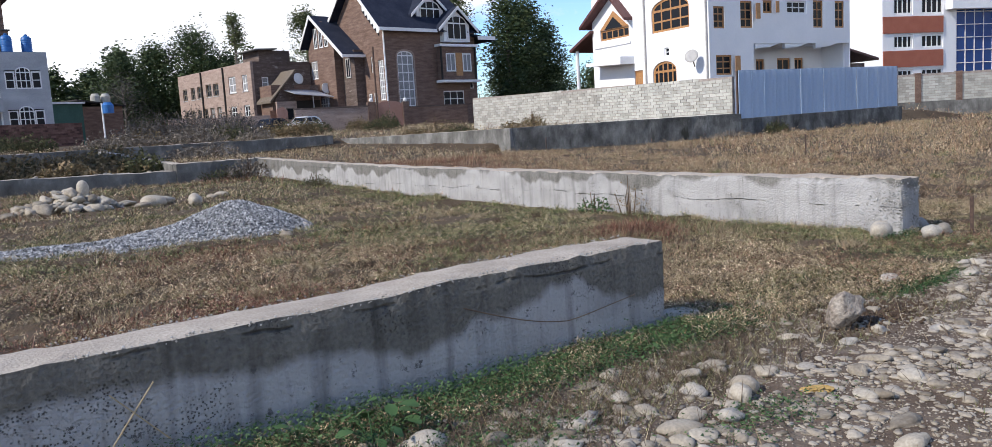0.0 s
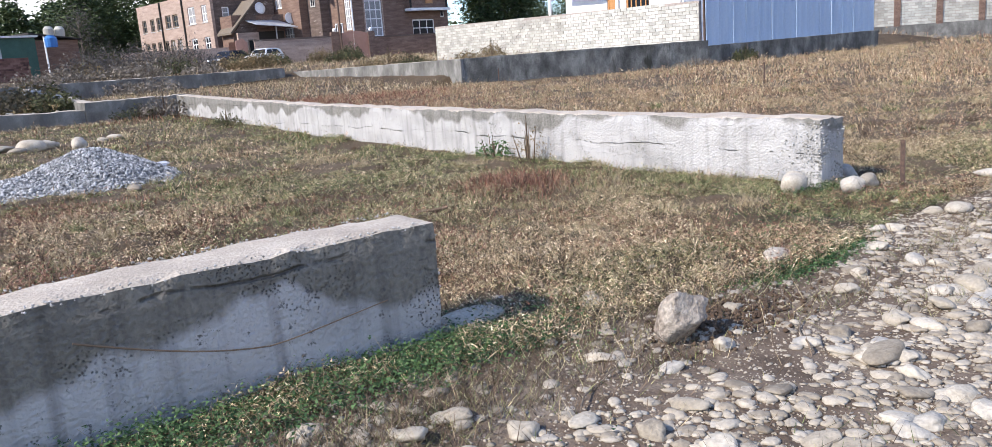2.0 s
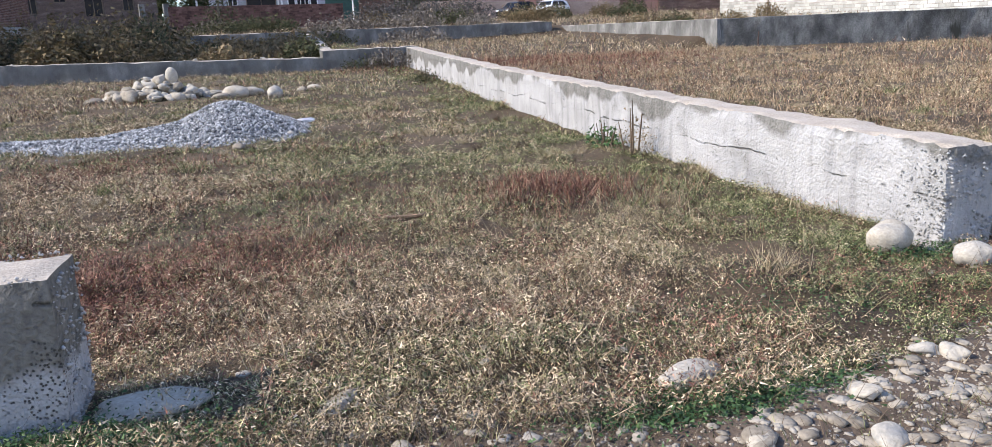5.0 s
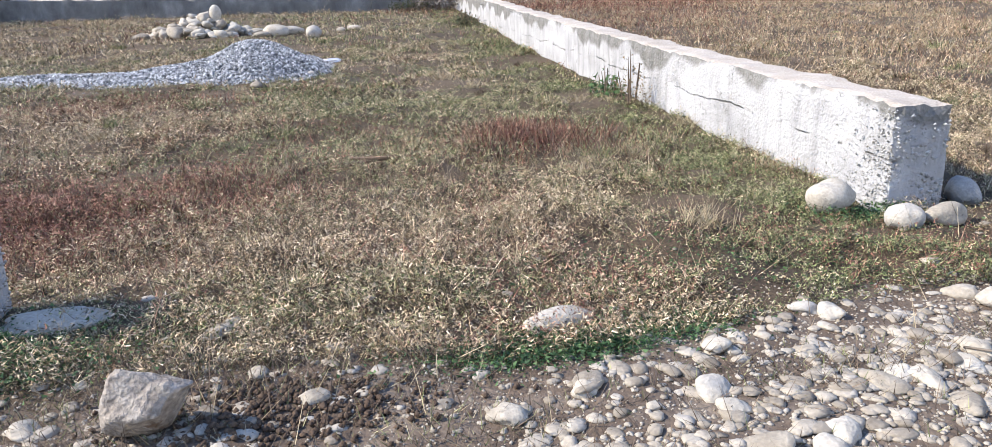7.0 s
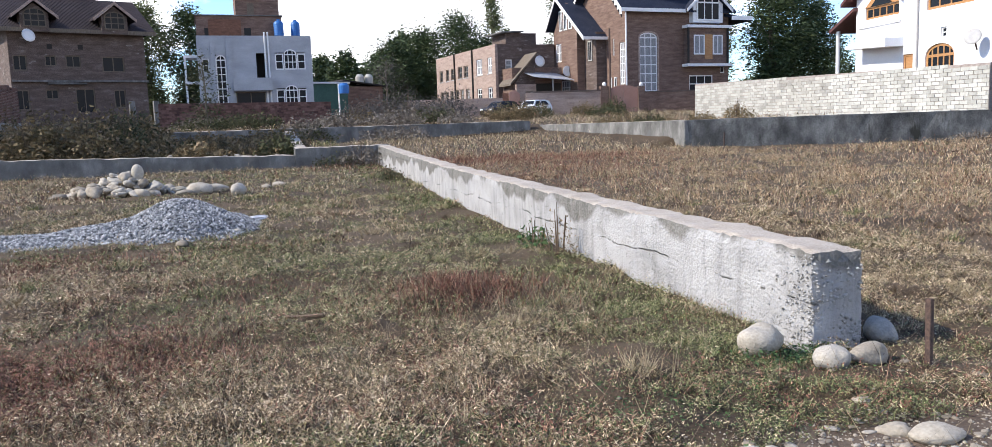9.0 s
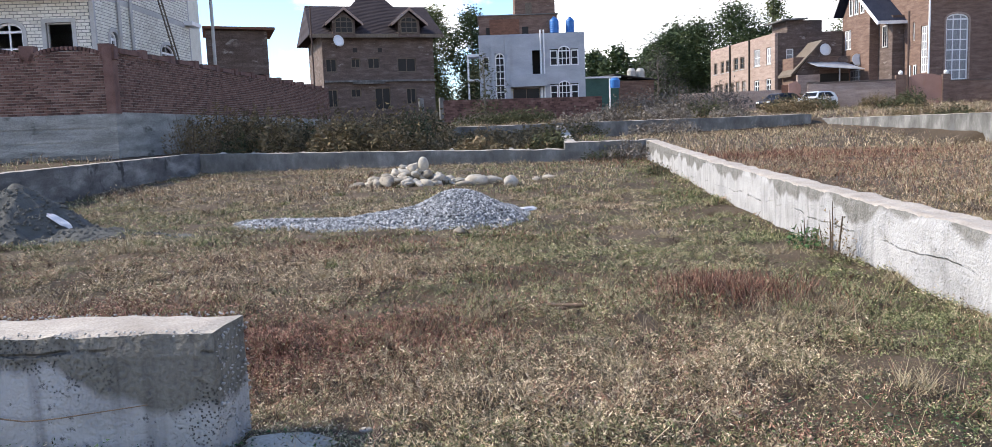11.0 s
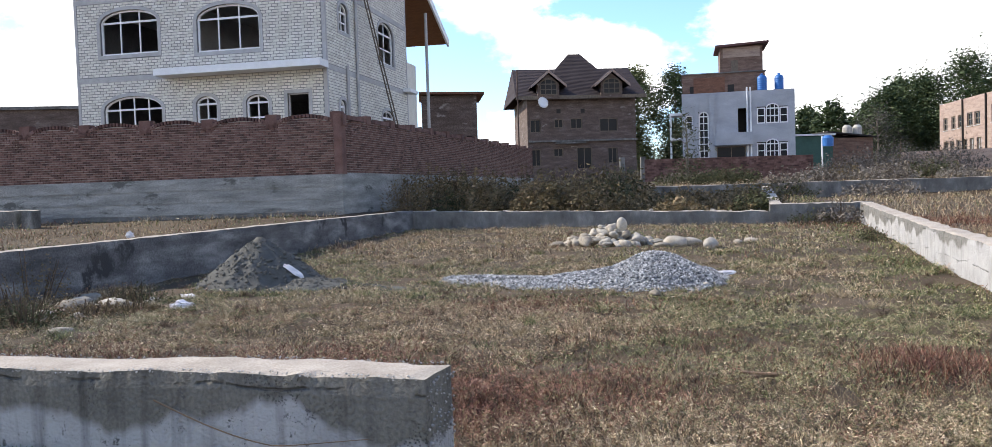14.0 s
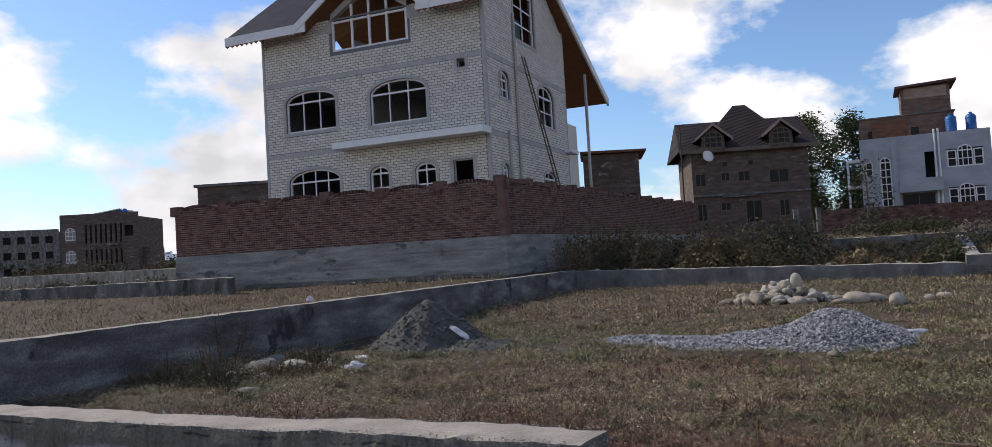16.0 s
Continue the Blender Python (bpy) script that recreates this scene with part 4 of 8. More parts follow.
    for name, m, dzz, th in (("roof_sheet", M_ROOFBLUE, 0.12, 0.06), ("soffit", M_SOFFIT, 0.05, 0.14)):
        for a, c in ((x0, -9.3), (-2.65, x1)):
            part(name, MB().slab((a, -0.85, fz + dzz), (c, -0.85, fz + dzz), (c, ridge_v, ridge_z + dzz), (a, ridge_v, ridge_z + dzz), th), m, h)
        part(name, MB().slab((-9.3, 2.4, roof_at(2.4) + dzz), (-2.65, 2.4, roof_at(2.4) + dzz), (-2.65, ridge_v, ridge_z + dzz), (-9.3, ridge_v, ridge_z + dzz), th), m, h)
        part(name, MB().slab((x0, ridge_v, ridge_z + dzz), (x1, ridge_v, ridge_z + dzz), (x1 + 0.6, 16.6, bz + dzz), (x0, 16.6, bz + dzz), th), m, h)
    for a, c in ((x0, -9.0), (-2.9, x1)):
        part("fascia", MB().box(a, c, -0.92, -0.85, fz - 0.28, fz + 0.16), M_WHITE, h)
        sc = MB()
        for k in range(int((c - a) / 0.3)):
            sc.prism([(a + k * 0.3, fz - 0.28), (a + k * 0.3 + 0.15, fz - 0.40), (a + k * 0.3 + 0.3, fz - 0.28)], -0.91, -0.88)
        part("scalloped_edge", sc, M_SOFFIT, h)
    part("fascia", MB().slab((x1 - 0.02, ridge_v, ridge_z + 0.2), (x1 + 0.08, ridge_v, ridge_z + 0.2), (x1 + 0.7, 16.6, bz + 0.2), (x1 + 0.58, 16.6, bz + 0.2), 0.45), M_WHITE, h)
    part("canopy", MB().box(-7.75, 0.12, -0.95, -0.03, 7.2 + b, 7.5 + b), M_WHITE, h, "white concrete canopy slab")
    part("post", MB().rod((0.6, 13.3, 0), (0.6, 13.3, 12.2 + b), 0.09, n=10), M_TRIM, h, "grey steel post under the eaves")
    for v, z0, z1 in ((2.2, 2, 7.6), (3.45, 2, 13.5)):
        part("drain_pipe", MB().rod((0.1, v, z0 - 2), (0.1, v, z1 + b), 0.075, n=8), M_TRIM, h)
    part("side_canopy", MB().box(0.0, 0.45, D - 0.8, D + 0.6, 7.3 + b, 7.5 + b), M_WHITE, h)
    part("annex_wall", MB().box(-3.0, -0.2, D + 0.03, D + 2.4, 0, 9.2 + b), M_WBRICK, h)
    ld = thing("ladder", "dark wooden ladder leaning on a white brick wall", "ladder", h.matrix_basis @ pose(0.12, 0, 0))
    p, q = Vector((1.25, 6.75, 0.4)), Vector((0.1, 4.2, 11.5 + b))
    for o in (-0.24, 0.24):
        part("stile", MB().rod(p + Vector((0, o, 0)), q + Vector((0, o * 0.8, 0)), 0.04), M_OLDWOOD, ld)
    for k in range(1, 20):
        c = p.lerp(q, k / 20)
        part("rung", MB().rod(c + Vector((0, -0.32, 0)), c + Vector((0, 0.32, 0)), 0.025), M_OLDWOOD, ld)
    return h


white_brick_house()


def compound_wall():
    w = thing("compound_wall", "old red brick compound wall with scalloped top on a concrete plinth", "wall", pose(-6.3, 28.5, 0, 0, 0, 8), kind="structure")
    L = 15.0
    part("plinth", MB().box(-L, 0.0, 0.03, 0.45, 0.5, 2.45), M_PLINTH, w)
    part("plinth_ledge", MB().box(-L - 0.2, 0.02, -0.1, 0.03, 0.5, 1.12), M_CONC, w)
    pl = MB()
    for z in (1.12, 1.55, 2.0):
        pl.box(-L, 0, -0.02 + 0.01 * z, 0.03, z + 0.015, z + 0.42)
    part("plinth_board", pl, M_PLINTH, w)
    bays = 6
    bw = L / bays

    def top(u):
        k = (-u % bw) / bw * 2 - 1
        return 4.22 + 0.34 * math.sqrt(max(0.0, 1 - k * k)) if abs(k) < 0.9 else 4.3
    core = MB()
    n = 90
    pts = [(-L * k / n, top(-L * k / n) - 0.06) for k in range(n + 1)]
    core.prism([(0, 2.45)] + pts + [(-L, 2.45)], 0.09, 0.33)
    part("core", core, M_MORTAR, w)
    lay(w, Matrix.Translation((0, 0.085, 0)), courses(-L, 0.0, 2.45, 4.6, 0.245, 0.088, lambda u, z, l: z < top(u) - 0.06), 0.088, 0.02, 0.025, M_BRICK, M_BRICK_ONE, (-1.5, 3.4), 300)
    for k in range(bays):
        u = -(k + 0.5) * bw
        cap = MB(Matrix.Translation((u, 0, 4.22)))
        for j in range(25):
            a = math.pi * (j + 0.5) / 25
            c = Vector((math.cos(a) * bw * 0.46, 0, math.sin(a) * 0.36))
            t = Matrix.Translation(c) @ Matrix.Rotation(-math.atan2(0.36 * math.cos(a), -bw * 0.46 * math.sin(a)), 4, "Y")
            q = MB(Matrix.Translation((u, 0, 4.22)) @ t)
            q.box(-0.04, 0.04, 0.03, 0.36, -0.06, 0.06)
            cap.v += q.v
            cap.f += [tuple(i + len(cap.v) - len(q.v) for i in f) for f in q.f]
        part("coping_arch", cap, M_BRICK, w)
    for k in range(bays + 1):
        u = -k * bw
        part("pier", MB().box(u - 0.22, u + 0.22, 0.03, 0.4, 4.2, 4.62 + 0.06 * (k % 2)), M_BRICK, w)
    part("corner_pier", MB().box(-0.14, 0.16, -0.02, 0.45, 2.45, 4.62), M_BRICK, w)
    part("corner_plinth", MB().box(-0.1, 0.14, -0.04, 0.45, 0.5, 2.45), M_PLINTH, w)
    s = thing("compound_side_wall", "shaded red brick side wall with stepped coping on concrete", "wall", pose(-6.3, 28.9, 0, 0, 0, 1.5), kind="structure")
    MS = Matrix(((0, -1, 0, 0.02), (1, 0, 0, 0), (0, 0, 1, 0), (0, 0, 0, 1)))
    LS = 31.0
    part("plinth", MB(MS).box(0.0, LS, 0.03, 0.4, 0.4, 2.5), M_PLINTH, s)
    part("core", MB(MS).box(0.0, LS, 0.09, 0.33, 2.5, 4.45), M_MORTAR, s)
    lay(s, MS @ Matrix.Translation((0, 0.085, 0)), courses(0.0, LS, 2.5, 4.5, 0.245, 0.088, lambda u, z, l: True), 0.088, 0.02, 0.025, M_BRICK, M_BRICK_ONE, (1, 3.5), 120)
    for k in range(13):
        part("pier", MB(MS).box(k * 2.4 - 0.2, k * 2.4 + 0.2, 0.03, 0.4, 4.4, 4.72), M_BRICK, s)
        part("coping", MB(MS).box(k * 2.4 + 0.5, min(LS, k * 2.4 + 1.9), 0.0, 0.4, 4.45, 4.62), M_BRICK, s)


compound_wall()


# ---- houses further off ----
def multi_windows(h, M, ops, cols, rows, fm, gm, **kw):
    for o in ops:
        window(h, M, o, cols, rows, fm, gm, **kw)


def dark_roof_house():
    h = thing("brick_house", "old dark brick house with brown hipped metal roof and two dormers", "house", pose(-14.1, 79.4, 0.9, 0, 0, 22))
    b = -0.9
    U = 1.5
    ops1 = [(1.75, 2.8, 7.2 + b, 8.5 + b, 0), (4.15, 5.05, 7.6 + b, 8.5 + b, 0), (5.75, 6.95, 7.5 + b, 8.55 + b, 0), (8.65, 10.5, 7.15 + b, 8.5 + b, 0)]
    ops0 = [(1.8, 2.75, 3.9 + b, 5.6 + b, 0), (4.0, 5.0, 4.8 + b, 5.65 + b, 0), (6.3, 7.85, 3.4 + b, 5.7 + b, 0), (9.4, 10.4, 4.0 + b, 5.6 + b, 0)]
    W, D = 12.3, 11.0
    facade(h, I4, W, 0, 10.8 + b, 0.35, ops0 + ops1, M_DARKBRICK, u0=U)
    part("wall", MB().box(U, U + 0.35, 0.35, D, 0, 10.8 + b), M_DARKBRICK, h)
    part("wall", MB().box(W - 0.35, W, 0.35, D, 0, 10.8 + b), M_DARKBRICK, h)
    part("wall", MB().box(U + 0.35, W - 0.35, D - 0.3, D, 0, 10.8 + b), M_DARKBRICK, h)
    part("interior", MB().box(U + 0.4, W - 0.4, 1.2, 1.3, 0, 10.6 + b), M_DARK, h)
    multi_windows(h, I4, ops0 + ops1, 2, 1, M_OLDWOOD, M_GLASS, bar=0.1)
    part("curtain", MB().box(9.5, 10.2, 0.3, 0.33, 7.3 + b, 8.4 + b), M_CURTAIN, h)
    part("ledge", MB().box(U + 0.1, W + 0.1, -0.25, 0, 6.25 + b, 6.42 + b), M_CONC, h)
    part("ledge", MB().box(4.2, 7.2, -0.45, 0, 6.05 + b, 6.2 + b), M_CONC, h)
    for u, z in ((4.6, 9.2), (7.0, 9.2)):
        part("vent", MB().box(u - 0.2, u + 0.2, -0.03, 0.02, z + b - 0.15, z + b + 0.25), M_DARK, h)
    e, r = 10.65 + b, 15.6 + b
    r2 = 14.15 + b
    roof = MB()
    # main hipped block, with a lower ridge to both sides
    roof.add([(0.35, -0.8, e), (W + 0.9, -0.8, e), (W + 0.9, D + 0.8, e), (0.35, D + 0.8, e), (0.75, 5.5, r2), (W + 0.7, 5.5, r2)], [(0, 1, 5, 4), (2, 3, 4, 5), (1, 2, 5), (3, 0, 4)])
    part("roof", roof, M_ROOF, h)
    hip = MB()
    hip.add([(2.3, -0.5, e + 0.15), (11.4, -0.5, e + 0.15), (11.4, D, e + 0.15), (2.3, D, e + 0.15), (6.6, 5.0, r), (7.8, 5.0, r)], [(0, 1, 5, 4), (2, 3, 4, 5), (1, 2, 5), (3, 0, 4)])
    part("hip_roof", hip, M_ROOF, h)
    part("fascia", MB().box(0.35, W + 0.9, -0.85, -0.78, e - 0.3, e + 0.05), M_OLDWOOD, h)
    for u in (3.53, 9.75):
        d = part("dormer", MB().prism([(u - 1.05, 10.4 + b), (u + 1.05, 10.4 + b), (u + 1.05, 11.9 + b), (u, 12.75 + b), (u - 1.05, 11.9 + b)], -0.9, 2.5), M_DARKBRICK, h)
        for sgn in (-1, 1):
            part("dormer_roof", MB().slab((u, -1.3, 13.1 + b), (u + sgn * 1.75, -1.3, 11.65 + b), (u + sgn * 1.75, 2.5, 11.65 + b), (u, 3.5, 13.1 + b), 0.14), M_ROOF, d)
            part("bargeboard", MB().slab((u, -1.36, 13.12 + b), (u + sgn * 1.75, -1.36, 11.67 + b), (u + sgn * 1.75, -1.28, 11.67 + b), (u, -1.28, 13.12 + b), 0.28), M_PINKBRICK, d)
        window(h, Matrix.Translation((0, -0.98, 0)), (u - 0.85, u + 0.85, 10.75 + b, 12.3 + b, 0.5), 3, 2, M_OLDWOOD, M_GLASS, inset=0.0, bar=0.1)
    dish = thing("satellite_dish", "white satellite dish on a dark brick house", "dish", h.matrix_basis @ pose(2.85, -1.15, 9.95 + b, 75, 0, 20))
    part("reflector", MB().lathe((0, 0, 0), [(0.02, 0), (0.3, 0.05), (0.55, 0.18), (0.56, 0.2), (0.3, 0.08)], 16), M_WHITE, dish, smooth=True)
    part("arm", MB().rod((0, 0, -0.1), (0, -0.5, -0.5), 0.04), M_IRON, dish)
    part("pole", MB().rod((0.3, -2.6, 0), (0.3, -2.6, 12.9 + b), 0.07), M_IRON, thing("electric_pole", "thin dark iron pole beside a brick house", "pole", h.matrix_basis))


dark_roof_house()


def tank(parent, x, y, z, r=0.5, hgt=1.4):
    n = 6
    prof = [(r * 0.95, 0)]
    for k in range(n):
        a = k / n * hgt * 0.8
        prof += [(r, a + 0.03), (r, a + hgt * 0.1), (r * 0.96, a + hgt * 0.115)]
    prof += [(r * 0.95, hgt * 0.84), (r * 0.6, hgt * 0.95), (r * 0.3, hgt * 0.97), (r * 0.3, hgt)]
    t = thing("water_tank", "ribbed blue plastic water tank on a flat roof", "tank", parent.matrix_basis @ pose(x, y, z), group="roof water tanks")
    part("body", MB().lathe((0, 0, 0), prof, 20), M_TANK, t, smooth=True)
    part("lid", MB().lathe((0, 0, hgt), [(r * 0.34, 0), (r * 0.34, 0.08), (r * 0.1, 0.12)], 14), M_TANK, t)


def grey_house():
    h = thing("grey_house", "raw grey plastered house with brick upper storey and arched windows", "house", pose(1.645, 86.0, 1.2, 0, 0, 4) @ Matrix.Diagonal((0.915, 1, 1, 1)))
    b = -1.2
    W, D = 11.65, 10.0
    tall = (1.75, 2.8, 3.6 + b, 8.85 + b, 0.5)
    w1 = (7.8, 10.95, 7.4 + b, 9.05 + b, 0)
    w0 = (7.75, 10.9, 4.0 + b, 5.6 + b, 0)
    door = (5.85, 6.7, 6.55 + b, 9.0 + b, 0)
    w4 = (0.45, 1.1, 7.2 + b, 8.5 + b, 0)
    w5 = (3.6, 6.6, 3.5 + b, 5.3 + b, 0)
    facade(h, I4, W, 0, 10.65 + b, 0.3, [tall, w1, w0, door, w4, w5], M_GREYPLASTER)
    part("wall", MB().box(0, 0.3, 0.3, D, 0, 10.65 + b), M_GREYPLASTER, h)
    part("wall", MB().box(W - 0.3, W, 0.3, D, 0, 10.65 + b), M_GREYPLASTER, h)
    part("wall", MB().box(0.3, W - 0.3, D - 0.3, D, 0, 10.65 + b), M_GREYPLASTER, h)
    part("roof_slab", MB().box(0.3, W - 0.3, 0.3, D - 0.3, 10.1 + b, 10.3 + b), M_CONC, h)
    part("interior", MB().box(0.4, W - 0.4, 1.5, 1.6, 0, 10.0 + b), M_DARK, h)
    part("projection", MB().box(1.3, 1.7, -0.25, -0.003, 0, 10.4 + b), M_GREYPLASTER, h)
    part("projection", MB().box(2.85, 3.4, -0.25, -0.003, 0, 10.4 + b), M_GREYPLASTER, h)
    window(h, I4, tall, 2, 7, M_WHITE, M_GLASS, bar=0.12)
    for o in (w1, w0):
        a, c, z0, z1, _ = o
        for q in ((a, a + 0.85, z0, z1 - 0.1, 0), (c - 0.85, c, z0, z1 - 0.1, 0)):
            window(h, I4, q, 1, 2, M_WHITE, M_GLASS, bar=0.11, inset=0.02)
        window(h, I4, (a + 0.9, c - 0.9, z0, z1 + 0.3, 0.5), 3, 2, M_WHITE, M_GLASS, bar=0.11, inset=-0.05)
    window(h, I4, w4, 1, 2, M_WHITE, M_GLASS, bar=0.09)
    window(h, I4, w5, 2, 1, M_OLDWOOD, M_GLASS, bar=0.09)
    part("balcony", MB().box(3.4, 7.3, -0.9, -0.003, 5.4 + b, 6.6 + b), M_GREYPLASTER, h)
    for u in (6.8, 7.15):
        part("drain_pipe", MB().rod((u, -0.1, 2), (u, -0.1, 11.0 + b), 0.09, n=8), M_WHITE, h)
    pr = part("porch", MB().box(-1.35, -0.01, 0.4, 3.0, 8.6 + b, 8.85 + b), M_WHITE, h)
    for u, v in ((-1.25, 0.5), (-1.25, 2.8)):
        part("post", MB().rod((u, v, 0), (u, v, 8.6 + b), 0.1, n=8), M_WHITE, pr)
    part("porch_floor", MB().box(-1.35, -0.01, 0.4, 3.0, 6.2 + b, 6.4 + b), M_WHITE, h)
    part("upper_wall", MB().box(0.1, 8.8, 1.2, 8.5, 10.3 + b, 12.65 + b), M_BROWNBRICK, h, "half-built brick upper storey")
    part("rusty_sheet", MB().box(1.3, 4.6, 1.1, 1.18, 10.5 + b, 12.3 + b), M_RUST, h, "rusty corrugated sheets on the upper storey")
    # flat near-black panels on the brick stand for shaded openings
    for u in (0.9, 4.9):
        part("opening", MB().box(u, u + 0.7, 1.17, 1.19, 10.7 + b, 11.5 + b), M_DARK, h)
    part("parapet_slab", MB().box(-0.05, 8.95, 1.05, 8.6, 12.65 + b, 12.75 + b), M_CONC, h)
    part("tower", MB().box(4.2, 8.7, 2.2, 6.4, 12.75 + b, 15.4 + b), M_BROWNBRICK, h)
    part("tower_plaster", MB().box(4.5, 8.4, 2.15, 2.19, 14.3 + b, 15.3 + b), M_PINKBRICK, h)
    part("tower_door", MB().box(5.4, 6.1, 2.15, 2.19, 12.8 + b, 14.0 + b), M_OLDWOOD, h)
    part("tower_roof", MB().slab((3.7, 1.5, 15.5 + b), (9.3, 1.5, 15.7 + b), (9.3, 7.2, 15.7 + b), (3.7, 7.2, 15.5 + b), 0.2), M_ROOFMAROON, h)
    tank(h, 8.45, 0.9, 10.7 + b, 0.52, 1.55)
    tank(h, 10.2, 0.9, 10.7 + b, 0.48, 1.5)
    for u in (8.45, 10.2):
        part("tank_plinth", MB().box(u - 0.6, u + 0.6, 0.35, 1.5, 10.3 + b, 10.7 + b), M_CONC, h)


grey_house()


def brick_tower():
    h = thing("flat_roof_outbuilding", "small flat-roofed old brick building", "house", pose(-12.9, 53.0, 0.8, 0, 0, 22) @ Matrix.Diagonal((0.8, 1, 1, 1)))
    facade(h, I4, 4.6, 0, 7.3, 0.3, [(3.7, 4.2, 3.6, 4.6, 0)], M_DARKBRICK)
    part("wall", MB().box(0, 0.3, 0.3, 4.5, 0, 7.3), M_DARKBRICK, h)
    part("wall", MB().box(4.3, 4.6, 0.3, 4.5, 0, 7.3), M_DARKBRICK, h)
    part("roof_slab", MB().slab((-0.2, -0.3, 7.55), (5.2, -0.5, 7.45), (5.2, 4.8, 7.45), (-0.2, 4.8, 7.55), 0.15), M_RUST, h)
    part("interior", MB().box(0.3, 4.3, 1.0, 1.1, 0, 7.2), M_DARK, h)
    part("lower_wing", MB().box(-3.0, -0.02, 0.6, 4.0, 0, 5.3), M_DARKBRICK, h)


brick_tower()


def far_brick_block():
    h = thing("unfinished_block", "distant unfinished brown brick block with narrow windows", "house", pose(-114.5, 83.3, 1.9, 0, 0, 31) @ Matrix.Diagonal((0.74, 1, 1, 1)))
    ops = [(1.0, 3.2, 6.2, 8.2, 0.6), (1.0, 3.2, 2.6, 4.6, 0.6), (13.5, 15.4, 6.5, 8.2, 0)]
    for k in range(8):
        u = 5.2 + k * 1.05
        ops += [(u, u + 0.42, 2.2, 4.6, 0), (u, u + 0.42, 5.6, 8.6, 0)]
    facade(h, I4, 16.4, 0, 10.3, 0.4, ops, M_DARKBRICK)
    part("wall", MB().box(0, 0.4, 0.4, 11, 0, 10.3), M_DARKBRICK, h)
    part("wall", MB().box(16, 16.4, 0.4, 11, 0, 9.6), M_DARKBRICK, h)
    part("interior", MB().box(0.4, 16.0, 1.0, 1.1, 0, 10), M_DARK, h)
    multi_windows(h, I4, ops[:2], 3, 2, M_WHITE, M_CURTAIN, bar=0.12)
    part("roof_sheet", MB().slab((3, 1, 10.0), (12, 1, 11.0), (12, 7, 11.0), (3, 7, 10.0), 0.15), M_TIN, h)
    part("roof_slab", MB().box(0.4, 16, 0.4, 10.8, 9.3, 9.5), M_CONC, h)
    part("balcony", MB().box(10.2, 12.4, -0.9, -0.01, 5.1, 5.4), M_CONC, h)
    part("side_wing", MB().box(16.42, 18.0, 1.5, 8, 0, 4.6), M_DARKBRICK, h)
    part("roof_tank", MB().lathe((12.6, 2, 9.5), [(0.7, 0), (0.7, 1.2), (0.3, 1.5)], 14), M_TANK, h)
    g = thing("distant_block", "distant grey multi-storey concrete block", "house", pose(-262, 150, 2, 0, 0, 50))
    facade(g, I4, 26, 0, 17, 0.5, [(2 + 4 * i, 4.2 + 4 * i, 2.5 + 5 * j, 4.8 + 5 * j, 0) for i in range(6) for j in range(3)], M_CONC)
    part("interior", MB().box(0.5, 25.5, 1.5, 12, 0, 16.5), M_DARK, g)
    k = thing("low_flat_house", "low dark house with a flat roof behind a brick wall", "house", pose(-39.8, 44.4, 1.0, 0, 0, 25))
    part("wall", MB().box(0, 7.5, 0, 6, 0, 7.0), M_DARKBRICK, k)
    part("roof_slab", MB().box(-0.2, 7.7, -0.2, 6.2, 7.0, 7.2), M_CONC, k)
    part("stair_head", MB().box(5.6, 7.2, 0.5, 3, 7.2, 8.1), M_DARKBRICK, k)
    for n, (x, y, l) in enumerate(((-190, 150, 14), (-165, 150, 12), (-205, 170, 16), (-150, 140, 10))):
        hh = thing("distant_house", "distant low house with a pale tin roof", "house", pose(x, y, 2.0, 0, 0, 40), group="distant low houses")
        part("wall", MB().box(0, l, 0, 8, 0, 4), M_PINKBRICK, hh)
        part("roof", MB(Matrix.Translation((0, 0, 0))).add([(-0.5, -0.6, 4), (l + 0.5, -0.6, 4), (l + 0.5, 8.6, 4), (-0.5, 8.6, 4), (1, 4, 6.4), (l - 1, 4, 6.4)], [(0, 1, 5, 4), (2, 3, 4, 5), (1, 2, 5), (3, 0, 4), (3, 2, 1, 0)]), M_TIN, hh)


far_brick_block()


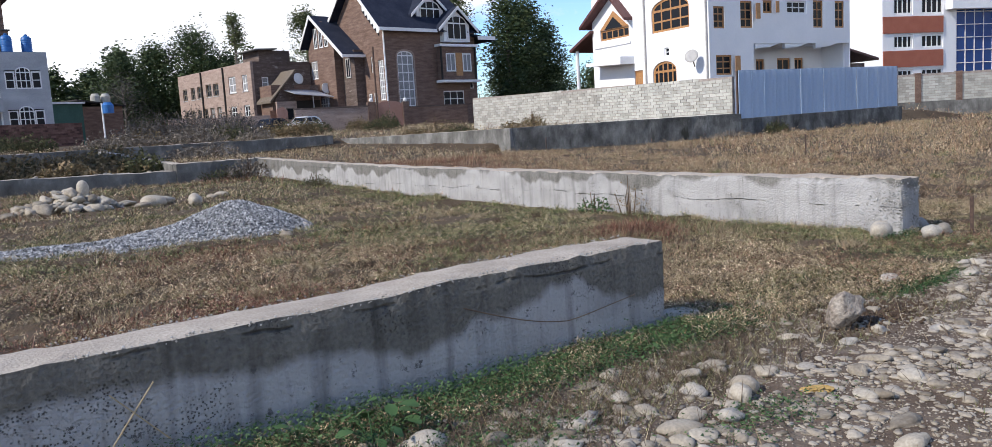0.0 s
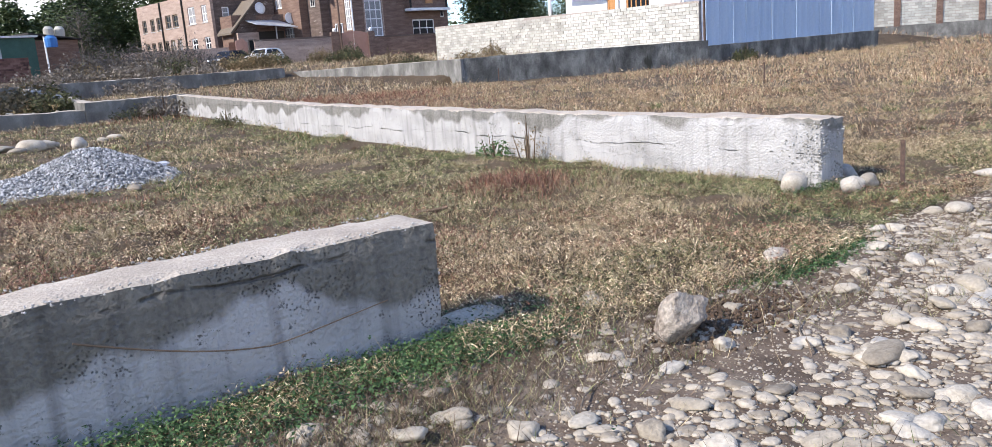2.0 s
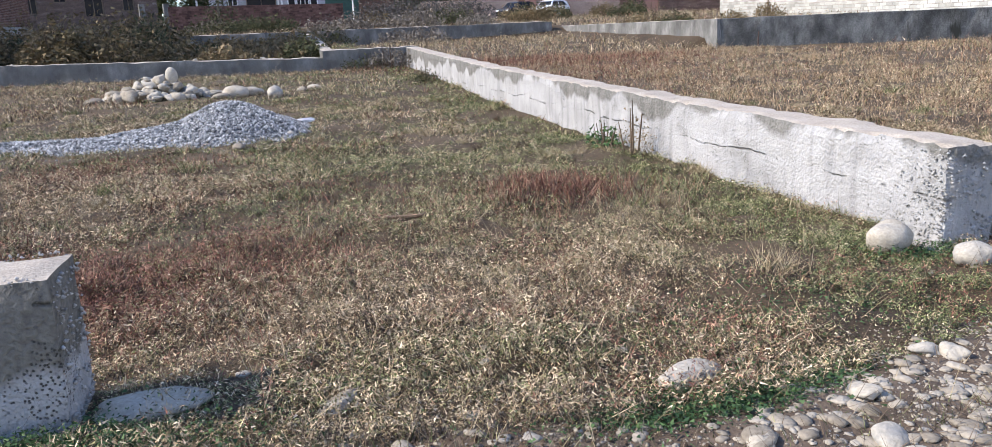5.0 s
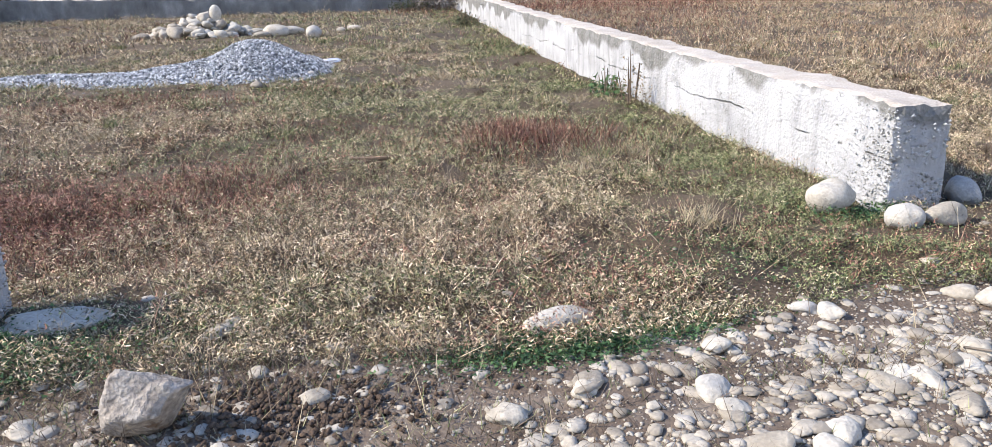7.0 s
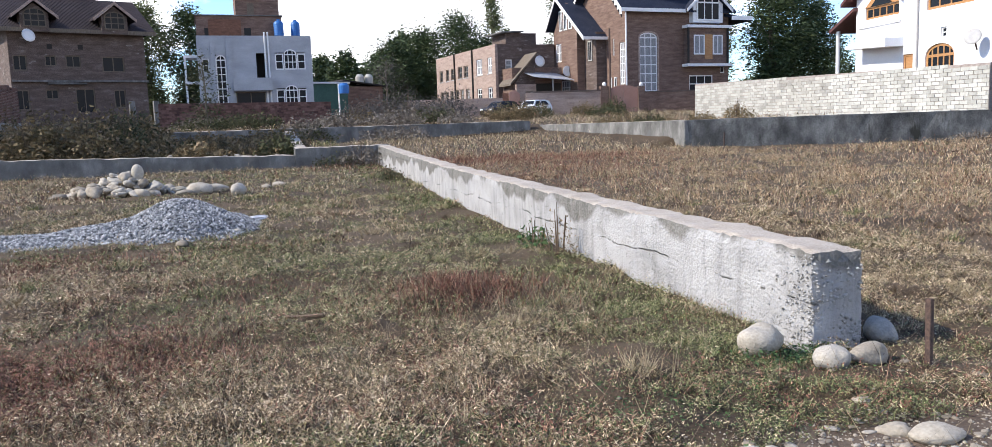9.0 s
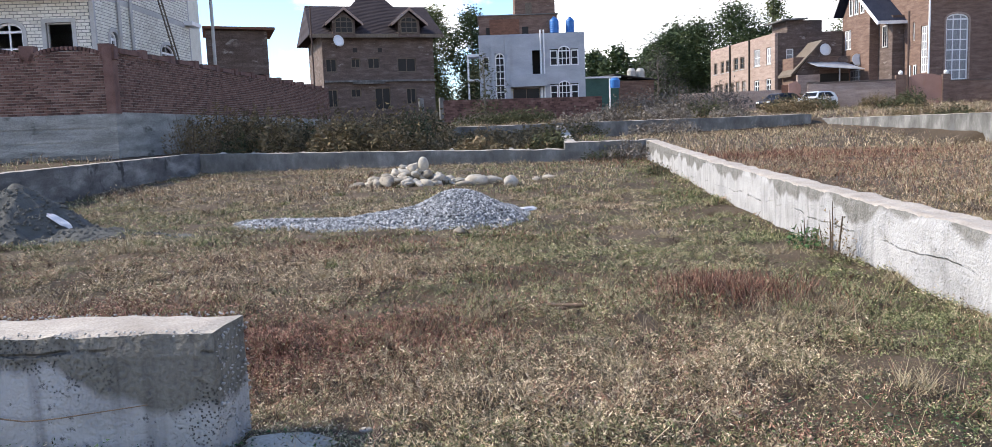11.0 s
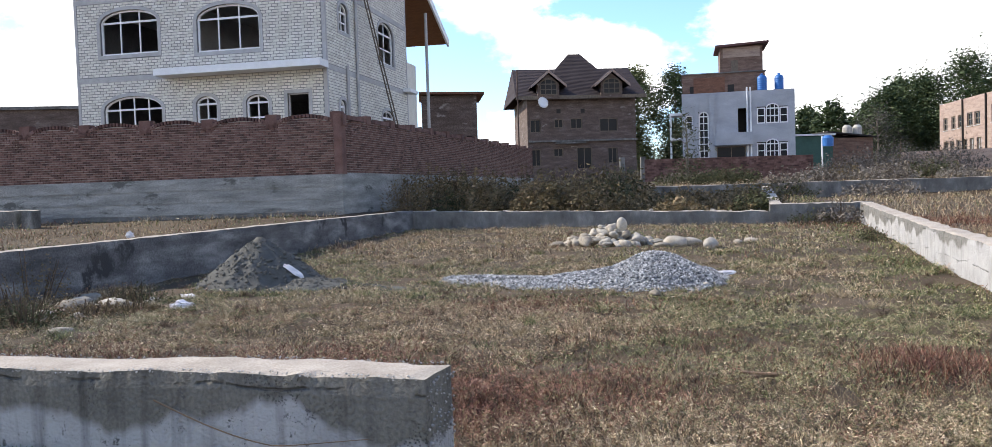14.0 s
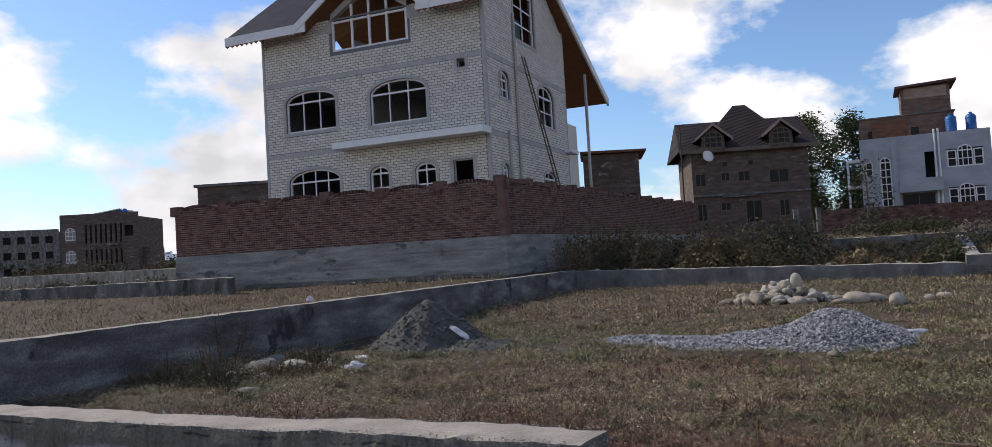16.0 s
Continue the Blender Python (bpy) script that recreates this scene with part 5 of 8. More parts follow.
def brown_house():
    h = thing("gabled_house", "large brown brick house with dark steep gabled roofs and white trim", "house", pose(42.75, 79.5, 2.0, 0, 0, 7) @ Matrix.Diagonal((0.945, 0.79, 1, 1)))
    b = -2.0
    W, D = 13.2, 13.0
    tall = (1.6, 3.85, 4.2 + b, 10.1 + b, 0.5)
    bay1 = (7.95, 11.8, 7.8 + b, 9.9 + b, 0)
    low = (7.95, 11.1, 4.0 + b, 5.8 + b, 0)
    facade(h, I4, W, 0, 12.5 + b, 0.35, [tall, low, (12.1, 12.7, 6.0 + b, 7.6 + b, 0)], M_BROWNBRICK)
    part("interior", MB().box(0.5, W - 0.5, 1.2, 1.3, 0, 12 + b), M_DARK, h)
    window(h, I4, tall, 3, 6, M_WHITE, M_CURTAIN, bar=0.13, surround=M_PINKBRICK)
    window(h, I4, low, 3, 2, M_WHITE, M_GLASS, bar=0.12)
    window(h, I4, (12.1, 12.7, 6.0 + b, 7.6 + b, 0), 1, 2, M_WHITE, M_GLASS, bar=0.1)
    # bay with balcony on the upper floor
    part("bay", MB().box(7.3, 12.5, -0.9, -0.01, 6.85 + b, 10.6 + b), M_BROWNBRICK, h)
    for z, dd in ((10.55, 1.35), (6.65, 1.35)):
        part("bay_slab", MB().box(7.0, 12.8, -dd, -0.01, z + b, z + 0.28 + b), M_WHITE, h)
    MBY = Matrix.Translation((0, -0.99, 0))
    for a, c in ((8.0, 9.4), (10.5, 11.8)):
        window(h, MBY, (a, c, 7.85 + b, 9.85 + b, 0), 2, 1, M_WHITE, M_CURTAIN, inset=0.0, bar=0.13)
    part("boarded_door", MB().box(9.45, 10.45, -0.96, -0.91, 7.4 + b, 9.9 + b), M_WOOD, h)
    for u in (7.2, 12.4):
        part("drain_pipe", MB().rod((u, -1.1, 6.9 + b), (u, -1.1, 10.6 + b), 0.13, n=8), M_DARK, h)
    # side facing the lane
    side = [(0.45, 1.75, 5.0 + b, 9.2 + b, 0), (3.0, 3.4, 8.0 + b, 9.7 + b, 0)]
    facade(h, LEFT, D, 0, 12.5 + b, 0.35, side, M_BROWNBRICK, u0=0.36)
    window(h, LEFT, side[0], 3, 6, M_WHITE, M_CURTAIN, bar=0.12)
    window(h, LEFT, side[1], 1, 2, M_WHITE, M_GLASS, bar=0.1)
    for v in (2.4, 3.6):
        window(h, Matrix.Translation((-0.12, 0, 0)) @ LEFT, (v, v + 0.5, 4.3 + b, 5.8 + b, 0), 1, 1, M_WHITE, M_GLASS, inset=0.0, bar=0.1)
    part("wall", MB().box(W - 0.35, W, 0.36, D, 0, 12.5 + b), M_BROWNBRICK, h)
    # main gable towards the lane, ridge across
    rz_, rv, ez = 18.3 + b, 6.5, 12.3 + b
    part("gable", MB(LEFT).prism([(0.0, 12.5 + b), (D, 12.5 + b), (rv, rz_ - 0.5)], -0.02, 0.3), M_BROWNBRICK, h)
    sl = MB(LEFT)
    for k in range(6):
        v = 0.9 + k * 0.62
        z = 12.4 + b + (v / rv) * (rz_ - 12.9 - b)
        sl.box(v, v + 0.5, -0.08, -0.03, z - 1.15, z - 0.1)
    part("slanted_window_row", sl, M_WHITE, h)
    part("slanted_pane", MB(LEFT).prism([(0.9, 11.6 + b), (4.6, 14.6 + b), (4.6, 15.0 + b), (0.9, 12.6 + b)], -0.06, -0.025), M_GLASS, h)
    for sv in (0, 1):
        v0 = -0.9 if sv == 0 else D + 0.9
        part("roof", MB().slab((-1.0, v0, ez), (W + 0.5, v0, ez), (W - 1.2, rv, rz_), (-1.0, rv, rz_), 0.2), M_ROOFBLUE, h)
        part("bargeboard", MB().slab((-1.08, v0, ez + 0.06), (-1.0, v0, ez + 0.06), (-1.0, rv, rz_ + 0.06), (-1.08, rv, rz_ + 0.06), 0.42), M_WHITE, h)
    part("fascia", MB().box(-1.0, 7.0, -0.98, -0.9, ez - 0.25, ez + 0.1), M_WHITE, h)
    # front dormer gables
    for u, w, zt, v0 in ((9.9, 2.6, 14.9, -1.4), (7.4, 2.6, 16.6, 0.6)):
        g = part("dormer", MB().prism([(u - w * 0.75, 11.1 + b), (u + w * 0.75, 11.1 + b), (u + w * 0.75, zt - 1.9 + b), (u, zt - 0.4 + b), (u - w * 0.75, zt - 1.9 + b)], v0 + 0.5, rv), M_WHITE, h)
        for sgn in (-1, 1):
            part("dormer_roof", MB().slab((u, v0, zt + b), (u + sgn * w * 1.15, v0, zt - 2.5 + b), (u + sgn * w * 1.15, rv, zt - 2.5 + b), (u, rv, zt + b), 0.18), M_ROOFBLUE, g)
            part("bargeboard", MB().slab((u, v0 - 0.08, zt + 0.05 + b), (u + sgn * w * 1.15, v0 - 0.08, zt - 2.45 + b), (u + sgn * w * 1.15, v0, zt - 2.45 + b), (u, v0, zt + 0.05 + b), 0.36), M_WHITE, g)
        window(h, Matrix.Translation((0, v0 + 0.4, 0)), (u - 1.5, u + 1.5, 11.3 + b if zt < 15 else 13.6 + b, zt - 0.9 + b, 0.9), 3, 1, M_WHITE, M_GLASS, inset=0.0, bar=0.14)
    part("side_eave", MB().slab((12.6, -1.6, 11.9 + b), (15.4, -1.6, 11.5 + b), (15.4, 4, 11.5 + b), (12.6, 4, 12.6 + b), 0.25), M_ROOFBLUE, h)
    part("eave_trim", MB().box(12.6, 15.4, -1.68, -1.6, 11.35 + b, 11.75 + b), M_WHITE, h)
    part("drain_pipe", MB().rod((-0.1, -0.1, 0), (-0.1, -0.1, 12.3 + b), 0.1, n=8), M_WHITE, h)
    # lower wing towards the lane
    wx = -2.2
    MW = Matrix.Translation((wx, 0, 0)) @ LEFT
    wo = [(12.9, 14.7, 8.0 + b, 10.0 + b, 0), (10.4, 13.2, 4.4 + b, 5.9 + b, 0)]
    facade(h, MW, 15.2, 0, 11.2 + b, 0.3, wo, M_BROWNBRICK, u0=8.6)
    part("wing_front", MB().box(wx, -0.02, 8.3, 8.6, 0, 11.2 + b), M_BROWNBRICK, h)
    part("wing_wall", MB().box(wx, -0.02, 14.9, 15.2, 0, 11.2 + b), M_BROWNBRICK, h)
    window(h, MW, wo[0], 2, 2, M_WHITE, M_CURTAIN, bar=0.13)
    window(h, MW, wo[1], 4, 2, M_WHITE, M_CURTAIN, bar=0.13)
    # recess walls in darker brick, which carries the recess's shade
    part("wing_recess", MB().box(-1.2, -0.02, 5.2, 8.28, 0, 10.6 + b), M_DARKBRICK, h)
    window(h, Matrix.Translation((-1.3, 0, 0)) @ LEFT, (6.2, 7.3, 7.7 + b, 9.8 + b, 0), 2, 1, M_TRIM, M_GLASS, inset=0.0, bar=0.12)
    part("wing_gable", MB(MW).prism([(8.6, 11.2 + b), (15.2, 11.2 + b), (12.4, 14.2 + b), (11.4, 14.2 + b)], 0.0, 0.3), M_BROWNBRICK, h)
    for v in (9.6, 11.0, 12.4):
        window(h, MW, (v, v + 0.95, 11.3 + b, 12.3 + b + (1.2 if v > 10 else 0), 0), 2, 1, M_WHITE, M_GLASS, inset=-0.06, bar=0.12)
    for (v0, z0), (v1, z1) in (((4.6, 10.0), (12.6, 14.9)), ((15.9, 11.6), (12.6, 14.9))):
        part("wing_roof", MB().slab((wx - 0.8, v0, z0 + b), (0.2, v0, z0 + b), (0.2, v1, z1 + b), (wx - 0.8, v1, z1 + b), 0.18), M_ROOFBLUE, h)
        part("bargeboard", MB().slab((wx - 0.88, v0, z0 + 0.06 + b), (wx - 0.8, v0, z0 + 0.06 + b), (wx - 0.8, v1, z1 + 0.06 + b), (wx - 0.88, v1, z1 + 0.06 + b), 0.4), M_WHITE, h)
    part("wing_fascia", MB().box(wx - 0.8, 0.0, 4.52, 4.6, 9.75 + b, 10.05 + b), M_WHITE, h)


brown_house()


def long_building():
    h = thing("flat_roof_building", "long two-storey pale brick building with a flat roof", "house", pose(32.0, 90.0, 2.0, 0, 0, 7))
    b = -2.0
    ops = [(1.0, 2.3, 7.0 + b, 8.75 + b, 0), (3.9, 5.75, 7.0 + b, 8.8 + b, 0), (1.0, 2.4, 4.2 + b, 5.5 + b, 0), (4.2, 5.7, 4.2 + b, 5.5 + b, 0),
           (8.5, 10.0, 7.0 + b, 8.4 + b, 0), (10.5, 12.0, 7.0 + b, 8.45 + b, 0), (13.2, 14.6, 7.0 + b, 8.4 + b, 0), (15.3, 16.5, 6.95 + b, 8.4 + b, 0), (17.7, 19.0, 6.95 + b, 8.4 + b, 0)]
    ops += [(8.2 + k * 1.9, 9.4 + k * 1.9, 4.2 + b, 5.7 + b, 0) for k in range(6)]
    # sun and shade put into the brick: paler lane side, darker front
    facade(h, LEFT, 20.2, 0, 10.05 + b, 0.3, ops, M_PINKBRICK, u0=0.0)
    facade(h, I4, 7.2, 0, 10.05 + b, 0.3, [(1.2, 2.0, 7.2 + b, 8.4 + b, 0)], M_DARKBRICK, u0=0.31)
    part("interior", MB().box(0.9, 7.0, 0.9, 19.8, 0, 9.3 + b), M_DARK, h)
    part("roof_slab", MB().box(0.3, 7.2, 0.3, 20.0, 9.4 + b, 9.6 + b), M_CONC, h)
    for k, o in enumerate(ops):
        window(h, LEFT, o, 2, 2, M_WHITE if k < 4 else M_OLDWOOD, M_CURTAIN if k in (0, 1, 9, 10) else M_GLASS, bar=0.14, sill=M_TRIM)
    window(h, I4, (1.2, 2.0, 7.2 + b, 8.4 + b, 0), 1, 2, M_WHITE, M_CURTAIN, bar=0.12)
    for v in (6.85, 13.0):
        part("drain_pipe", MB().rod((-0.1, v, 0), (-0.1, v, 10.0 + b), 0.1, n=8), M_DARK, h)
    part("penthouse", MB().box(2.6, 6.4, 3.0, 7, 9.6 + b, 11.6 + b), M_DARKBRICK, h)
    part("penthouse_roof", MB().slab((1.8, 2.4, 11.7 + b), (4.6, 2.4, 11.8 + b), (4.6, 7.3, 11.8 + b), (1.8, 7.3, 11.7 + b), 0.14), M_CONC, h)
    # porch with tin roof and an open timber stair roof
    a = thing("porch_annex", "brick porch annex with a pale tin lean-to roof", "porch", pose(32.9, 86.0, 1.9, 0, 0, 7))
    part("wall", MB().box(0.3, 6.2, 1.2, 3.8, 0, 5.4), M_BROWNBRICK, a)
    part("front_wall", MB().box(0.3, 2.6, 0.2, 0.5, 0, 3.6), M_PINKBRICK, a)
    part("stair_roof", MB().slab((-0.2, 0.6, 3.7), (3.0, 0.6, 7.0), (3.0, 3.8, 7.0), (-0.2, 3.8, 3.7), 0.22), M_OLDWOOD, a)
    part("stair_wall", MB().prism([(0.3, 3.6), (2.9, 3.6), (2.9, 6.6)], 1.0, 1.2), M_DARKBRICK, a)
    part("tin_roof", MB().slab((1.9, -0.9, 4.35), (6.6, -0.9, 3.95), (5.4, 1.5, 4.9), (1.6, 1.5, 5.0), 0.08), M_TIN, a)
    # flat dark panels on the wall stand for the shaded opening and recess
    part("opening", MB().box(3.0, 6.0, 1.1, 1.19, 1.0, 3.7), M_DARK, a)
    part("arched_recess", MB().prism([(4.9, 0.5), (5.9, 0.5)] + arc(4.9, 5.9, 5.0, 0.4)[::-1], 1.12, 1.18), M_DARKBRICK, a)
    part("post", MB().rod((4.2, -0.6, 0), (4.2, -0.6, 4.1), 0.07), M_TRIM, a)
    window(a, I4, (1.3, 2.2, 1.6, 2.9, 0), 1, 1, M_OLDWOOD, M_GLASS, inset=0.1, bar=0.1)
    for x, z in ((3.3, 6.0), (6.6, 4.9)):
        d = thing("satellite_dish", "white round satellite dish on a brick wall", "dish", a.matrix_basis @ pose(x, 0.8, z, 80, 0, 5))
        part("reflector", MB().lathe((0, 0, 0), [(0.02, 0), (0.35, 0.05), (0.6, 0.18), (0.61, 0.2), (0.3, 0.08)], 16), M_WHITE, d, smooth=True)
        part("arm", MB().rod((0, 0.2, -0.05), (0, -0.1, -0.6), 0.04), M_IRON, d)


long_building()


def white_house():
    h = thing("white_house", "white painted house with varnished wooden windows and maroon gable roofs", "house", pose(51.51, 44.04, 1.2, 0, 0, -6))
    b = -1.2
    W, D, T = 16.0, 14.8, 12.2 + b
    up = [(0.5, 1.65, 7.9 + b, 9.55 + b, 0), (3.3, 4.6, 7.95 + b, 10.0 + b, 0), (5.75, 6.8, 9.1 + b, 10.1 + b, 0), (8.45, 10.7, 9.1 + b, 10.1 + b, 0), (11.5, 12.7, 8.0 + b, 10.2 + b, 0), (14.15, 15.3, 8.0 + b, 10.2 + b, 0)]
    g0 = [(0.65, 2.3, 4.4 + b, 5.9 + b, 0)]
    porch = (4.65, 15.9, 2.0 + b, 6.75 + b, 0)
    facade(h, I4, W, 0, T, 0.4, up + g0 + [porch], M_WHITEWALL)
    multi_windows(h, I4, [up[0], up[1], up[4], up[5]] + g0, 2, 3, M_WOOD, M_GLASS, bar=0.13)
    multi_windows(h, I4, [up[2]], 2, 1, M_WOOD, M_GLASS, bar=0.16)
    multi_windows(h, I4, [up[3]], 3, 2, M_WHITE, M_GLASS, bar=0.12)
    for a, c, z0, z1 in ((2.3, 2.8, 4.4, 5.8), (4.6, 5.05, 8.6, 9.8), (6.8, 7.15, 9.1, 10.0)):
        part("shutter", MB().box(a, c, -0.4, -0.34, z0 + b, z1 + b), M_WOOD, h, "open varnished wooden shutter")
    MP = Matrix.Translation((0, 2.6, 0))
    po = [(4.75, 5.6, 4.3 + b, 5.8 + b, 0), (7.6, 8.6, 4.3 + b, 5.75 + b, 0), (10.1, 11.7, 4.2 + b, 5.8 + b, 0), (12.2, 13.3, 4.2 + b, 5.8 + b, 0)]
    facade(h, MP, W - 0.4, 0, 6.75 + b, 0.3, po, M_WHITEWALL, "porch_wall", u0=0.4)
    multi_windows(h, MP, po, 2, 1, M_WOOD, M_GLASS, bar=0.16)
    part("porch_ceiling", MB().box(4.65, 15.9, 0.4, 2.9, 6.75 + b, 6.9 + b), M_WHITEWALL, h)
    for u in (4.9, 8.2, 11.8):
        part("bracket", MB().prism([(u, 6.74 + b), (u + 2.6, 6.74 + b), (u + 1.7, 6.5 + b), (u, 6.35 + b)], 0.05, 0.35), M_WHITEWALL, h)
    part("interior", MB().box(0.5, W - 0.5, 3.2, 3.3, 0, T), M_DARK, h)
    part("interior", MB().box(0.45, W - 0.5, 0.6, 2.55, 6.95 + b, 7.0 + b), M_DARK, h)
    # sunlit side with the carved windows
    tri = (9.55, 13.6, 8.5 + b, 9.4 + b, 0)
    big = (2.1, 6.55, 8.3 + b, 10.9 + b, 0.9)
    archw = (3.75, 6.6, 3.6 + b, 5.95 + b, 0.8)
    so = [tri, big, archw, (4.55, 5.1, 6.3 + b, 7.0 + b, 0), (7.9, 9.0, 3.2 + b, 5.5 + b, 0)]
    facade(h, LEFT, D, 0, T, 0.4, so, M_WHITEWALL, u0=0.41)
    window(h, LEFT, tri, 5, 1, M_WOOD, M_GLASS, bar=0.16)
    part("pointed_light", MB(LEFT).prism([(9.55, 9.4 + b), (13.6, 9.4 + b), (11.6, 10.9 + b)], -0.05, 0.02), M_WOOD, h, "triangular carved wooden window head")
    part("pointed_pane", MB(LEFT).prism([(10.3, 9.42 + b), (12.9, 9.42 + b), (11.6, 10.4 + b)], -0.07, -0.052), M_GLASS, h)
    window(h, LEFT, big, 4, 2, M_WOOD, M_GLASS, bar=0.18)
    window(h, LEFT, archw, 5, 1, M_WOOD, M_GLASS, bar=0.18)
    window(h, LEFT, so[3], 1, 2, M_WHITE, M_GLASS, bar=0.1)
    window(h, LEFT, so[4], 1, 1, M_WOOD, M_WOOD, bar=0.15, name="door")
    part("canopy", MB(LEFT).prism([(8.95, 6.75 + b), (13.9, 6.55 + b), (13.9, 6.3 + b), (8.95, 6.1 + b)], -1.5, -0.01), M_WHITEWALL, h)
    part("band", MB(LEFT).box(9.3, 14.4, -0.12, -0.01, 7.9 + b, 8.05 + b), M_WHITEWALL, h)
    part("wall", MB().box(W - 0.4, W, 0.41, D, 0, T), M_WHITEWALL, h)
    part("roof_slab", MB().box(0.4, W - 0.4, 0.4, D, T - 0.3, T), M_WHITEWALL, h)
    for v0, v1, z0, z1, x in ((9.0, 11.6, 10.0, 12.6, -0.9), (15.6, 11.6, 10.0, 12.6, -0.9)):
        part("gable_roof", MB().slab((x, v0, z0 + b), (3, v0, z0 + b), (3, v1, z1 + b), (x, v1, z1 + b), 0.25), M_ROOFMAROON, h)
    part("gable_wall", MB(LEFT).prism([(8.8, T), (14.8, T), (11.6, T + 1.8)], 0, 0.3), M_WHITEWALL, h)
    part("side_roof", MB().slab((-0.4, D - 0.2, 9.6 + b), (3, D - 0.2, 9.6 + b), (3, D + 3.2, 8.2 + b), (-0.4, D + 3.2, 8.2 + b), 0.25), M_ROOFMAROON, h)
    part("post", MB().rod((0.2, D + 2.8, 0), (0.2, D + 2.8, 8.1 + b), 0.16, n=8), M_WHITEWALL, h)
    for v in (0.2, 7.4):
        part("drain_pipe", MB().rod((-0.1, v, 0), (-0.1, v, T), 0.08), M_TRIM, h)
    d = thing("satellite_dish", "large grey satellite dish on a white wall", "dish", h.matrix_basis @ pose(-0.75, 1.1, 5.9 + b, 70, 0, -60))
    part("reflector", MB().lathe((0, 0, 0), [(0.02, 0), (0.32, 0.04), (0.52, 0.15), (0.53, 0.17), (0.28, 0.07)], 18), M_TRIM, d, smooth=True)
    part("arm", MB().rod((0, 0, -0.05), (0.1, -0.6, -0.55), 0.05), M_IRON, d)
    s = thing("low_shed", "dark low shed with a maroon roof beside a white house", "shed", pose(68.5, 44.5, 1.2, 0, 0, -6))
    part("wall", MB().box(0, 4, 0, 4, 0, 4.0), M_DARKBRICK, s)
    part("roof", MB().slab((-0.3, -0.6, 5.6), (5.2, -0.6, 4.4), (5.2, 4.6, 4.4), (-0.3, 4.6, 5.6), 0.2), M_ROOFMAROON, s)


white_house()


def red_white_block():
    h = thing("office_block", "white and brick-red office block with blue curtain glass", "building", pose(84.67, 49.33, 1.2, 0, 0, -18))
    b = -1.2
    T = 13.5 + b
    rows = [(10.5, 12.2), (7.0, 8.45), (3.2, 4.9)]
    ops = [(a, c, z0 + b, z1 + b, 0) for z0, z1 in rows for a, c in ((1.4, 3.9), (5.0, 7.9))]
    facade(h, I4, 9.6, 0, T, 0.4, ops, M_WHITEWALL)
    multi_windows(h, I4, ops, 4, 1, M_WHITE, M_GLASS, bar=0.2)
    for z0, z1 in ((8.6, 10.3), (5.1, 6.8)):
        part("red_band", MB().box(0.0, 7.8, -0.12, -0.01, z0 + b, z1 + b), M_REDPANEL, h)
    part("wall", MB().box(0, 0.4, 0.41, 12, 0, T), M_WHITEWALL, h)
    part("interior", MB().box(0.5, 9.2, 1.0, 1.1, 0, T), M_DARK, h)
    part("head", MB().box(8.2, 20, -0.9, 0.5, 10.9 + b, 16 + b), M_WHITEWALL, h)
    cw = part("curtain_wall", MB().box(9.62, 20, 0.1, 0.3, 0, 10.9 + b), M_GLASSBLUE, h)
    fr = MB()
    for k in range(9):
        fr.box(9.62 + k * 1.25, 9.70 + k * 1.25, 0.03, 0.12, 0, 10.9 + b)
    for k in range(8):
        fr.box(9.62, 20, 0.03, 0.12, k * 1.35, k * 1.35 + 0.08)
    part("mullions", fr, M_WHITE, cw)


red_white_block()


